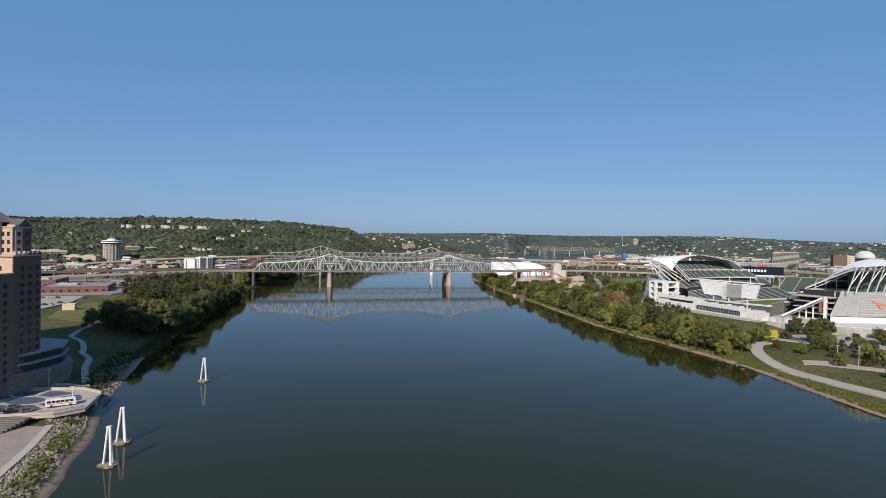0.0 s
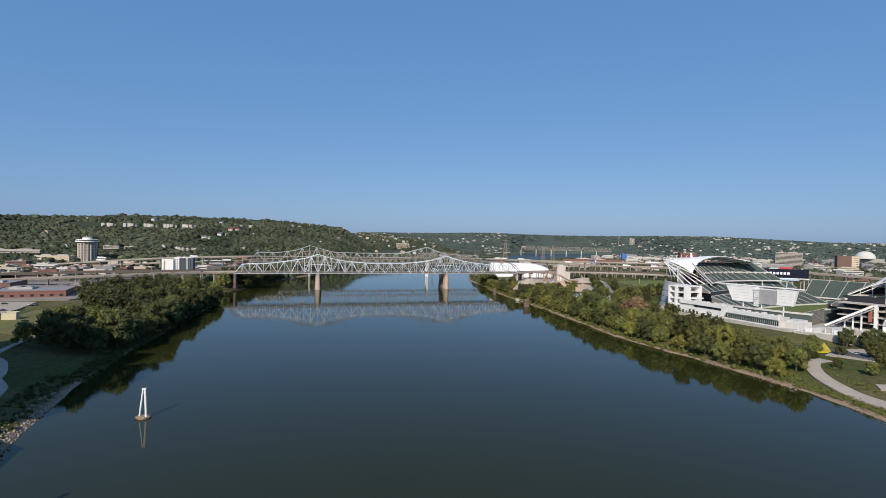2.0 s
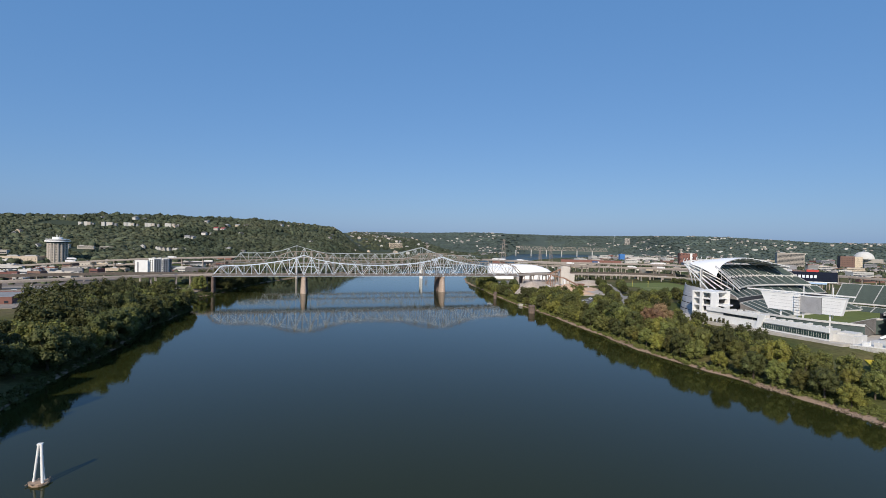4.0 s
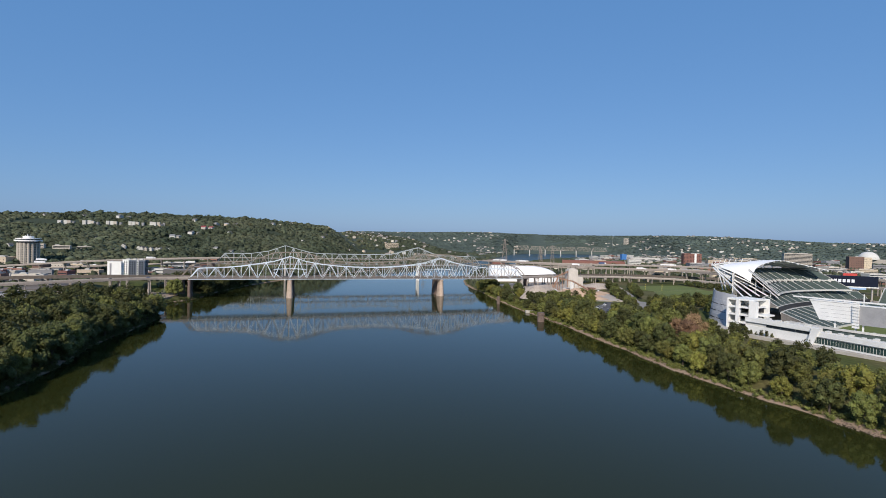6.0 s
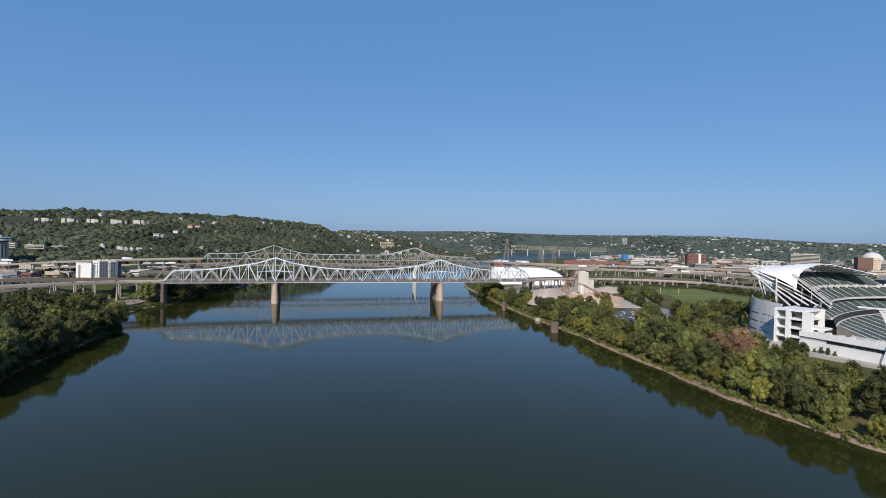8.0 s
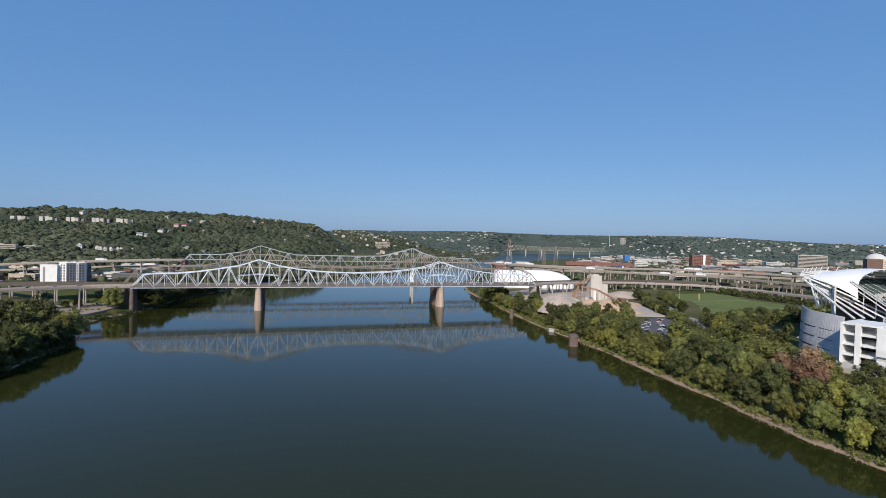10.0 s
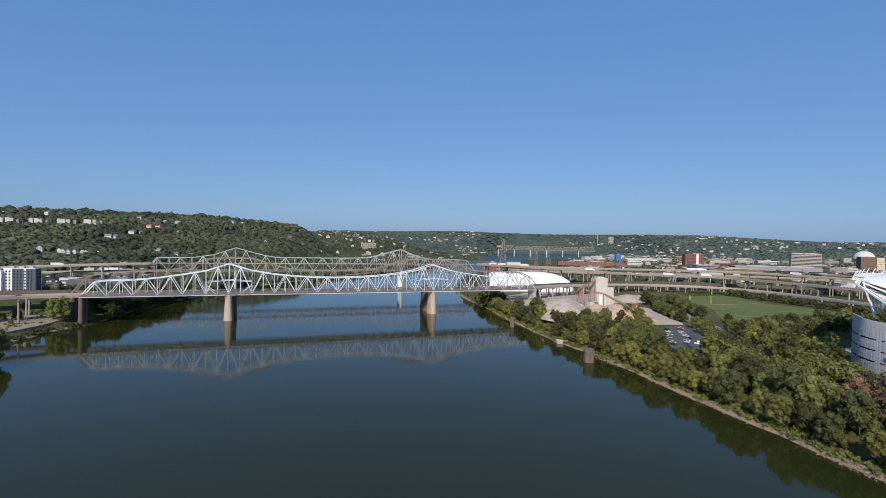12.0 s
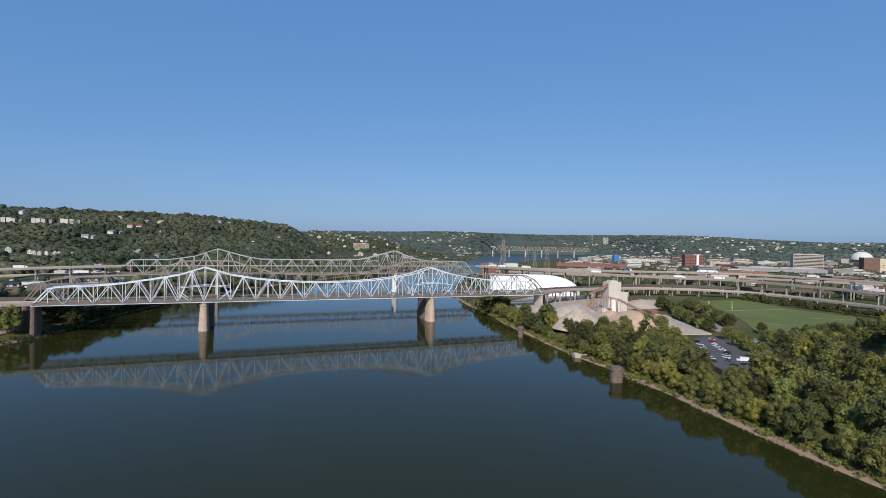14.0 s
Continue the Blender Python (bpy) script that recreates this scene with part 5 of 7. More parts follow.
            shore.append((lerp_table(LEFT_SHORE, y) - d, y + rng.uniform(-6, 6), ground_z(lerp_table(LEFT_SHORE, y) - d, y), rng.uniform(5, 8)))
        for _ in range(2):
            d = rng.uniform(8, 30)
            if 1010 < y < 1500:
                shore.append((lerp_table(RIGHT_SHORE, y) + d, y + rng.uniform(-6, 6), ground_z(lerp_table(RIGHT_SHORE, y) + d, y), rng.uniform(4, 6.5)))
        y += 8
    woods("shore_trees", "dense trees along both shores beyond the bridges", FOREST, shore, 4, 1.1)


scatter_woods()

# ---- buildings ----
ROOF_GREY = mat("grey_roof", (0.24, 0.24, 0.24), 0.85, 0.2, 0.15, spread=0.3)
ROOF_WHITE = mat("white_roof", (0.40, 0.39, 0.37), 0.8, 0.12, 0.15)
SHINGLE = mat("dark_shingle", (0.13, 0.12, 0.115), 0.9, 0.25, 0.5, spread=0.3)
TAN = mat("tan_wall", (0.50, 0.42, 0.32), 0.8, 0.12, 0.3, spread=0.15)
CREAM = mat("cream_wall", (0.44, 0.40, 0.345), 0.8, 0.1, 0.3, spread=0.12)
GREY_WALL = mat("grey_wall", (0.24, 0.24, 0.25), 0.8, 0.15, 0.3, spread=0.2)
HOUSE_WHITE = mat("white_siding", (0.50, 0.49, 0.46), 0.7, 0.1, 0.3, spread=0.12)
SLATE_PANEL = mat("slate_blue_panel", (0.07, 0.085, 0.115), 0.5, 0.15, 0.3)
RED_ROOF = mat("red_metal_roof", (0.26, 0.065, 0.06), 0.6, 0.15, 0.2)
GREEN_ROOF = mat("green_roof", (0.10, 0.26, 0.20), 0.7, 0.15, 0.2)
BLUE_METAL = mat("blue_paint", (0.05, 0.17, 0.42), 0.5, 0.15, 0.3)
WINDOW_MESH = {}


def window_on(parent, face, at_x, at_y, z, w, h):
    """A window (a sunk pane in a thin frame) on a wall that faces -y ('f'), +x ('r') or -x ('l')."""
    key = (round(w, 2), round(h, 2))
    if key not in WINDOW_MESH:
        me = bpy.data.meshes.new("window")
        v, f = box(-w / 2, w / 2, -0.06, 0.08, 0, h)
        me.from_pydata(v, [], f)
        me.materials.append(GLASS)
        WINDOW_MESH[key] = me
    turn = {"f": 0, "r": 90, "l": -90}[face]
    return share("window", WINDOW_MESH[key], parent, pose(at_x, at_y, z, 0, 0, turn))


def building(name, label, category, x, y, w, d, h, wall_mat, roof_mat, rz=0.0, rows=0, cols=0, side_cols=0, win=(1.4, 1.5), faces="f", units=1, z=None, group="", seed=0, sill=1.2, bands=False):
    """A flat-roofed building: walls under a parapet, a sunk roof, rooftop units and single windows."""
    rng = random.Random(seed + int(x * 7 + y * 3))
    gz = ground_z(x, y) if z is None else z
    t = thing(name, label, category, pose(x, y, gz - 0.5, 0, 0, rz), group)
    p = 0.5
    ring = join(box(-w / 2 - 0.12, w / 2 + 0.12, -d / 2 - 0.12, -d / 2 + p, h + 0.5, h + 1.3), box(-w / 2 - 0.12, w / 2 + 0.12, d / 2 - p, d / 2 + 0.12, h + 0.5, h + 1.3),
                box(-w / 2 - 0.12, -w / 2 + p, -d / 2 + p, d / 2 - p, h + 0.5, h + 1.3), box(w / 2 - p, w / 2 + 0.12, -d / 2 + p, d / 2 - p, h + 0.5, h + 1.3))
    part("wall", join(box(-w / 2, w / 2, -d / 2, d / 2, 0, h + 0.5), ring), wall_mat, t)
    part("roof", box(-w / 2 + p, w / 2 - p, -d / 2 + p, d / 2 - p, h + 0.5, h + 0.75), roof_mat, t)
    for _ in range(units):
        ux, uy, us = rng.uniform(-0.3, 0.3) * w, rng.uniform(-0.25, 0.25) * d, rng.uniform(0.08, 0.16)
        part("rooftop_unit", join(box(ux - us * w, ux + us * w, uy - us * d, uy + us * d, h + 0.7, h + 2.6), box(ux - us * w * 0.7, ux + us * w * 0.7, uy - us * d * 0.7, uy + us * d * 0.7, h + 2.6, h + 3.0)), ROOF_WHITE, t)
    for r in range(rows):
        zz = 0.5 + sill + (h - sill) * r / rows
        for face in faces:
            n = cols if face == "f" else side_cols
            span = w if face == "f" else d
            if bands and n:
                zz2, hh = zz, win[1]
                part("window_band", box(-w / 2 + 0.8, w / 2 - 0.8, -d / 2 - 0.06, -d / 2 + 0.08, zz2, zz2 + hh), GLASS, t)
                continue
            for c in range(n):
                o = (c + 0.5) / n * span - span / 2
                if face == "f":
                    window_on(t, face, o, -d / 2, zz, *win)
                elif face == "r":
                    window_on(t, face, w / 2, o, zz, *win)
                else:
                    window_on(t, face, -w / 2, o, zz, *win)
    return t


def house(x, y, w, d, h, wall_mat, rz=0.0, label="small pitched-roof house on the slope", group="houses", z=None, roof=None, rise=None):
    gz = ground_z(x, y) if z is None else z
    t = thing("house", label, "house", pose(x, y, gz - 1.0, 0, 0, rz), group)
    k, e = rise or 0.42 * w, 0.5
    top = h + 1 + k
    v = [(-w / 2 - e, -d / 2 - e, h + 0.8), (w / 2 + e, -d / 2 - e, h + 0.8), (0, -d / 2 - e, top + 0.2), (-w / 2 - e, d / 2 + e, h + 0.8), (w / 2 + e, d / 2 + e, h + 0.8), (0, d / 2 + e, top + 0.2)]
    part("roof", (v, [(0, 2, 5, 3), (1, 4, 5, 2), (0, 3, 4, 1)]), roof or SHINGLE, t)
    part("wall", join(box(-w / 2, w / 2, -d / 2, d / 2, 0, h + 1), ([(-w / 2, -d / 2 - 0.05, h + 1), (w / 2, -d / 2 - 0.05, h + 1), (0, -d / 2 - 0.05, h + 1 + 0.9 * k), (-w / 2, -d / 2 + 0.2, h + 1), (w / 2, -d / 2 + 0.2, h + 1), (0, -d / 2 + 0.2, h + 1 + 0.9 * k)], [(0, 1, 2), (3, 5, 4), (0, 2, 5, 3), (1, 4, 5, 2), (0, 3, 4, 1)])), wall_mat, t)
    for o in (-w * 0.25, w * 0.25) if math.hypot(x, y) < 1500 else ():
        window_on(t, "f", o, -d / 2, 2.0, 1.2, 1.5)
        if h > 5:
            window_on(t, "f", o, -d / 2, 4.9, 1.2, 1.5)
    return t


def hotel_tower():
    """A round tower with fluted bays under a wide white rim and a turning restaurant."""
    t = thing("round_tower", "round pale hotel tower with fluted bays and white rim", "tower", pose(-700, 1082, 13.5))
    n, r = 96, 15.5
    v, f = [], []
    for z in (0, 46):
        for k in range(n):
            a = 2 * math.pi * k / n
            rr = r * (1 + 0.05 * (1 if (k // 3) % 2 else -0.5))
            v.append((rr * math.cos(a), rr * math.sin(a), z))
    f = [(k, (k + 1) % n, n + (k + 1) % n, n + k) for k in range(n)]
    shaft = part("shaft", (v, f), mat("weathered_cream_concrete", (0.40, 0.36, 0.31), 0.85, 0.15, 0.2), t, "pale fluted concrete shaft")
    for k in range(16):
        a = 2 * math.pi * (k + 0.25) / 16
        if math.sin(a) > 0.3:
            continue
        for lv in range(14):
            m = pose(r * 0.985 * math.cos(a), r * 0.985 * math.sin(a), 3.5 + lv * 3.0, 0, 0, math.degrees(a) + 90)
            if (2.2, 1.7) not in WINDOW_MESH:
                window_on(shaft, "f", 0, 0, 0, 2.2, 1.7).matrix_basis = m
            else:
                share("window", WINDOW_MESH[(2.2, 1.7)], shaft, m)

    def disc(name, r0, z0, z1, material):
        part(name, prism([(r0 * math.cos(2 * math.pi * k / 48), r0 * math.sin(2 * math.pi * k / 48)) for k in range(48)], z0, z1), material, t)
    disc("window_band", 16.8, 46, 48.2, DARK)
    disc("rim", 19.8, 48.2, 50.6, WHITE)
    disc("window_band", 17.2, 50.6, 52.2, GLASS)
    disc("roof_ring", 18.2, 52.2, 53.4, WHITE)
    disc("penthouse", 8.0, 53.4, 57, WHITE)
    for k in range(5):
        part("roof_mast", bar((4 * math.cos(k * 1.3), 4 * math.sin(k * 1.3), 57), (4 * math.cos(k * 1.3), 4 * math.sin(k * 1.3), 59 + k % 3), 0.4), WHITE, t)
    part("podium", box(-38, 34, -26, 22, -1, 5), RED_BRICK, t)
    return t


def white_block():
    t = thing("apartment_block", "white and slate-blue modern apartment block beside the viaduct", "building", pose(-432, 922, 12, 0, 0, 8))
    part("end_wing", box(-29, -11, -9, 6, 0, 26.0), WHITE, t, "blank white end wing")
    part("main_wing", box(-11, 18, -5, 8, 0, 28.5), WHITE, t)
    part("parapet", join(box(-29.3, -10.7, -9.3, -8.6, 26.0, 26.9), box(-29.3, -28.6, -8.6, 6.3, 26.0, 26.9), box(-11.3, 18.3, -5.3, -4.6, 28.5, 29.6)), WHITE, t)
    part("stair_panel", box(-26, -23.6, -9.12, -8.9, 5, 24), GREY_WALL, t)
    part("roof", join(box(-28.6, -11, -8.6, 6, 26.0, 26.3), box(-11, 18, -4.6, 8, 28.5, 28.8)), ROOF_WHITE, t)
    for x0, x1 in ((-3, 7.5), (10, 18.2)):
        part("dark_bay", box(x0, x1, -5.35, -5, 0, 28.9), SLATE_PANEL, t, "slate-blue facade bay")
    part("dark_bay", box(18.0, 18.35, -2.5, 6.5, 0, 28.9), SLATE_PANEL, t, "slate-blue side panel")
    for r in range(8):
        for y in (-0.5, 2, 4.5):
            window_on(t, "r", 18.36, y, 2.4 + r * 3.2, 1.5, 2.0)
    for r in range(8):
        for x in (-8.5, -5.5, -1, 2, 5, 8.7, 12, 15):
            window_on(t, "f", x, -5.36 if -3 < x < 7.5 or x > 10 else -5, 2.4 + r * 3.2, 1.6, 2.0)
    for k in range(3):
        part("rooftop_unit", box(-8 + k * 9, -4 + k * 9, 0, 4, 28.8, 31), ROOF_WHITE, t)


def far_office():
    t = building("office_block", "wide cream office block with many window bands", "building", 1262, 1895, 84, 22, 50, CREAM, ROOF_GREY, rz=-18, rows=11, cols=22, win=(3.0, 2.2), z=13, units=3, bands=True)
    return t


def station():
    """A far half-domed railway terminal."""
    t = thing("terminal", "distant cream half-domed railway terminal", "building", pose(2128, 2589, 16, 0, 0, 120))
    part("wing", box(-75, 75, -8, 14, 0, 22), CREAM, t)
    v, f = [], []
    n, m = 24, 10
    for j in range(m + 1):
        b = j / m * math.pi / 2
        for k in range(n + 1):
            a = math.pi * k / n
            v.append((44 * math.cos(a) * math.cos(b * 0.999), 40 * math.sin(b), 20 + 38 * math.sin(a) * math.cos(b * 0.999)))
    w = n + 1
    f = [(j * w + k, (j + 1) * w + k, (j + 1) * w + k + 1, j * w + k + 1) for j in range(m) for k in range(n)]
    part("half_dome", (v, f), PRECAST, t, smooth=True)
    part("front_arch", ([(0, -0.2, 18)] + [(44 * math.cos(math.pi * k / n), -0.2, 20 + 38 * math.sin(math.pi * k / n)) for k in range(n + 1)], [(0, k + 1, k + 2) for k in range(n)]), PRECAST, t)
    part("arch_window", ([(0, -0.6, 14)] + [(20 * math.cos(math.pi * k / n), -0.6, 14 + 26 * math.sin(math.pi * k / n)) for k in range(n + 1)], [(0, k + 1, k + 2) for k in range(n)]), GLASS, t)


def lattice_tower(x, y, h, base):
    gz = ground_z(x, y)
    t = thing("power_pylon", "tall steel lattice power pylon", "pylon", pose(x, y, gz - 0.5), "pylons")
    steel = mat("pylon_steel", (0.26, 0.22, 0.19), 0.6, 0.2, 0.4)

    def corner(k, z):
        s = base * (1 - 0.86 * z / h) / 2
        return Vector(((-s, s, s, -s)[k % 4], (-s, -s, s, s)[k % 4], z))
    zs = [0, h * 0.22, h * 0.42, h * 0.58, h * 0.72, h * 0.84, h * 0.93, h]
    w = 0.34
    for k in range(4):
        for a, b in zip(zs, zs[1:]):
            part("leg", bar(corner(k, a), corner(k, b), w), steel, t)
            part("brace", join(bar(corner(k, a), corner(k + 1, b), w * 0.6), bar(corner(k + 1, a), corner(k, b), w * 0.6), bar(corner(k, b), corner(k + 1, b), w * 0.6)), steel, t)
    for z, reach in ((h * 0.72, 9), (h * 0.84, 8), (h * 0.95, 6)):
        part("cross_arm", join(bar((-reach, 0, z), (reach, 0, z), 0.4), bar((-reach, 0, z), (0, 0, z + 2.5), 0.3), bar((reach, 0, z), (0, 0, z + 2.5), 0.3)), steel, t)
    return t


def build_city():
    rng = random.Random(77)
    hotel_tower()
    white_block()
    far_office()
    station()
    for x, y, h, b in ((150, 1215, 74, 15), (365, 1690, 60, 13), (330, 1680, 46, 10), (-20, 1800, 66, 14), (430, 2150, 55, 12)):
        lattice_tower(x, y, h, b)
    # valley floor to the south
    building("red_brick_depot", "long low red brick depot with grey roof and rooftop units", "building", -412, 582, 62, 56, 6, RED_BRICK, ROOF_GREY, rz=25, rows=1, cols=8, side_cols=5, faces="fr", win=(3, 2.2), units=4)
    building("brick_warehouse", "low brown brick warehouse with grey roof", "building", -490, 628, 40, 46, 8, BRICK_DARK, ROOF_GREY, rz=20, rows=1, cols=6, win=(2.5, 2), units=3)
    building("loading_shed", "long white-roofed loading shed behind the depot", "building", -392, 642, 44, 13, 7, GREY_WALL, ROOF_WHITE, rz=25, rows=1, cols=8, win=(3, 2), units=0)
    building("pump_house", "small pale yellow block building on the lawn edge", "building", -321, 442, 9, 7, 5, mat("pale_yellow_wall", (0.58, 0.52, 0.36), 0.8, 0.1), ROOF_GREY, rz=20, units=0)
    building("tan_storefronts", "low tan row of storefronts beside the tower", "building", -745, 1060, 60, 30, 11, TAN, ROOF_GREY, rz=10, rows=2, cols=10, units=2)
    building("green_roofed_shop", "low shop with a green roof", "building", -650, 1080, 34, 16, 6, CREAM, GREEN_ROOF, rows=1, cols=6, units=0)
    building("long_warehouse", "long dark grey warehouse under the highway ramps", "building", -372, 985, 84, 20, 12, mat("dark_grey_wall", (0.12, 0.115, 0.115), 0.85, 0.2, 0.3), ROOF_GREY, rz=14, rows=1, cols=14, win=(2.4, 3), units=0)
    pal = [(CREAM, ROOF_WHITE), (TAN, ROOF_GREY), (HOUSE_WHITE, ROOF_GREY), (RED_BRICK, ROOF_GREY), (GREY_WALL, ROOF_WHITE), (HOUSE_WHITE, ROOF_WHITE), (BRICK_DARK, ROOF_GREY)]
    done = 0
    words = {CREAM: "cream", TAN: "tan", HOUSE_WHITE: "white", RED_BRICK: "red brick", GREY_WALL: "grey", BRICK_DARK: "brown brick"}
    while done < 125:
        az, r = radians(rng.uniform(-47, -20)), rng.uniform(950, 1500)
        x, y = r * math.sin(az), r * math.cos(az)
        if hills(x, y) > 10 or x > lerp_table(LEFT_SHORE, y) - 110 or math.hypot(x + 700, y - 1082) < 60 or (abs(x + 432) < 55 and y < 985):
            continue
        wm, rm = rng.choice(pal)
        w, d, h = rng.uniform(9, 36), rng.uniform(8, 20), rng.choice((3.5, 4, 4.5, 5, 6, 7, 9))
        building("shop_building", f"low {words[wm]} commercial building with flat roof", "building", x, y, w, d, h, wm, rm, rz=rng.choice((0, 12, 20, -15)), rows=1 if h < 8 else 2, cols=int(w / 5), win=(2.2, 1.5), units=rng.randint(0, 3), group="valley buildings", bands=True)
        done += 1
    # valley floor to the north
    building("red_tower_block", "red brick office tower with a white stair strip", "building", 948, 1998, 60, 30, 40, RED_BRICK, ROOF_GREY, rz=-12, rows=8, cols=12, win=(2.6, 2), z=13, units=2)
    part("stair_strip", box(6, 13, -15.4, -14.9, 0, 41), WHITE, [o for o in scene.objects if o.name == "red_tower_block"][0])
    building("tan_office", "tan low office with pale roof", "building", 1062, 2040, 66, 34, 17, TAN, ROOF_WHITE, rz=-10, rows=3, cols=12, z=13, units=2)
    building("red_long_shed", "long red brick railway shed", "building", 520, 1790, 190, 40, 13, RED_BRICK, RED_ROOF, rz=-14, rows=1, cols=30, win=(2.5, 3), z=13, units=0, bands=True)
    building("red_market_hall", "long dark red roofed market hall", "building", 800, 1560, 120, 26, 9, RED_BRICK, RED_ROOF, rz=-18, z=13, units=0)
    building("grey_terminal_shed", "huge low grey freight shed with pale roof", "building", 1010, 1700, 210, 70, 14, GREY_WALL, ROOF_WHITE, rz=-20, rows=1, cols=30, win=(4, 3), z=13, units=4, bands=True)
    building("white_long_shed", "long white flat-roofed warehouse", "building", 900, 2290, 120, 30, 14, HOUSE_WHITE, ROOF_WHITE, rz=-6, z=13, units=2)
    building("blue_tank_house", "tall blue painted process building", "building", 800, 2260, 20, 18, 28, BLUE_METAL, BLUE_METAL, z=13, units=1)
    building("red_gate_house", "red brick pump station by the river", "building", 175, 1480, 34, 24, 24, RED_BRICK, ROOF_GREY, rz=-10, rows=4, cols=6, z=10, units=1)
    building("white_shed", "white river terminal shed", "building", 300, 1830, 40, 18, 11, HOUSE_WHITE, ROOF_WHITE, z=10, units=0)
    building("dark_block", "dark brown office block near the terminal", "building", 1412, 1831, 40, 36, 44, BRICK_DARK, ROOF_GREY, rz=-25, rows=6, cols=9, z=13, units=1)
    building("tan_block", "tan hospital block near the terminal", "building", 1448, 1830, 26, 30, 42, TAN, ROOF_GREY, rz=-25, rows=6, cols=8, z=13, units=1)
    done = 0
    while done < 145:
        az, r = radians(rng.uniform(6, 50)), math.sqrt(rng.uniform(1280 ** 2, 3300 ** 2))
        x, y = r * math.sin(az), r * math.cos(az)
        if hills(x, y) > 10 or x < lerp_table(RIGHT_SHORE, y) + (60 if y < 1600 else 200) or y < 900 or math.hypot(x - 1262, y - 1895) < 110:
            continue
        wm, rm = rng.choice(pal)
        w, d, h = rng.uniform(16, 70), rng.uniform(12, 40), rng.choice((5, 6, 7, 8, 9, 11, 13, 16))
        building("city_building", f"{words[wm]} flat-roofed city building", "building", x, y, w, d, h, wm, rm, rz=rng.choice((-20, -12, 0, 8)), rows=1 if h < 9 else 3, cols=max(3, int(w / 6)), win=(2.4, 1.6), units=rng.randint(0, 3), group="city buildings", bands=True)
        done += 1
    # hillside houses
    for k in range(9):
        house((-668, -640, -632, -624, -616, -608, -600, -591, -583)[k], 1306 + 3.4 * k + (0, 6, 2, -3, 0, 3, 0, 4, -2)[k], 6.5 if k else 9, 9, 5.0 if k else 6.5, HOUSE_WHITE if k % 4 != 3 else CREAM, rz=(14, 4, -8, 10, 0, 20, -4, 8, 12)[k], label="white gabled row house at the foot of the hill", group="row houses")
    for k in range(4):
        building("terrace_block", "cream two-storey terrace below the hill", "building", -780 + k * 36, 1214 + k * 14, (20, 30, 26, 24)[k], 12, (8, 6, 6, 5.5)[k], CREAM, ROOF_WHITE, rz=16, rows=2, cols=9, group="terraces", bands=True)
    building("retail_hall", "long low pale retail hall at the foot of the hill", "building", -862, 1102, 92, 18, 6, CREAM, ROOF_WHITE, rz=22, rows=1, cols=12, units=3, bands=True)
    building("retail_hall", "long low tan retail hall beside the hill road", "building", -930, 1085, 44, 16, 7, TAN, ROOF_GREY, rz=22, rows=1, cols=6, units=2, bands=True)
    for k in range(20):
        u = (k + (k // 4) * 0.9) / 23.0
        x, y = -932 + 196 * u, 1488 + 128 * u + 4 * math.sin(k * 1.7)
        building("hill_flat", "white and grey stepped flats along the hillside", "building", x, y, 7.5 if k % 4 != 3 else 5, 10, 9.5 if k % 4 != 3 else 7, (HOUSE_WHITE, HOUSE_WHITE, CREAM, GREY_WALL)[k % 4], ROOF_GREY, rz=15, units=0, group="hill flats")
    for x, y, w, h, m, rf in ((-656, 1494, 15, 8, HOUSE_WHITE, ROOF_GREY), (-643, 1500, 13, 6.5, CREAM, ROOF_GREY), (-640, 1562, 17, 8, HOUSE_WHITE, SHINGLE), (-622, 1570, 9, 6, CREAM, ROOF_GREY), (-640, 1640, 12, 9, CREAM, RED_ROOF), (-622, 1648, 14, 8, HOUSE_WHITE, RED_ROOF),
                              (-702, 1722, 12, 12, HOUSE_WHITE, SHINGLE), (-632, 1702, 16, 9, CREAM, ROOF_GREY), (-606, 1716, 14, 9, TAN, ROOF_GREY), (-585, 1730, 10, 8, HOUSE_WHITE, SHINGLE), (-880, 1650, 14, 14, HOUSE_WHITE, ROOF_GREY), (-858, 1656, 12, 9, CREAM, SHINGLE),
                              (-514, 1860, 16, 10, HOUSE_WHITE, SHINGLE), (-496, 1880, 12, 9, CREAM, ROOF_GREY), (-500, 2040, 18, 11, CREAM, ROOF_GREY), (-474, 1402, 8, 6, HOUSE_WHITE, SHINGLE), (-452, 1410, 7, 5, CREAM, SHINGLE), (-517, 1418, 9, 6, HOUSE_WHITE, ROOF_GREY), (-762, 1362, 8, 8, HOUSE_WHITE, SHINGLE)):
        house(x, y, w, 12, h * 0.62, m, rz=rng.choice((70, 90, 110, 80, 20)), label="pale house standing clear of the hillside trees", group="hillside houses", roof=rf, rise=3.4)
    done = 0
    while done < 22:
        az, r = radians(rng.uniform(-46, -9)), rng.uniform(1350, 2600)
        x, y = r * math.sin(az), r * math.cos(az)
        if hills(x, y) < 12:
            continue
        tint = rng.choice((HOUSE_WHITE, CREAM, TAN, HOUSE_WHITE, GREY_WALL))
        house(x, y, rng.uniform(7, 11), rng.uniform(8, 12), rng.uniform(5.5, 8.5), tint, rz=rng.uniform(-25, 40), label="pitched-roof house among the hillside trees", group="hillside houses", rise=3.2)
        done += 1
    done = 0
    while done < 46:
        az, r = radians(rng.uniform(-11, 0)), rng.uniform(2150, 3100)
        x, y = r * math.sin(az), r * math.cos(az)
        if x > lerp_table(LEFT_SHORE, y) - 50:
            continue
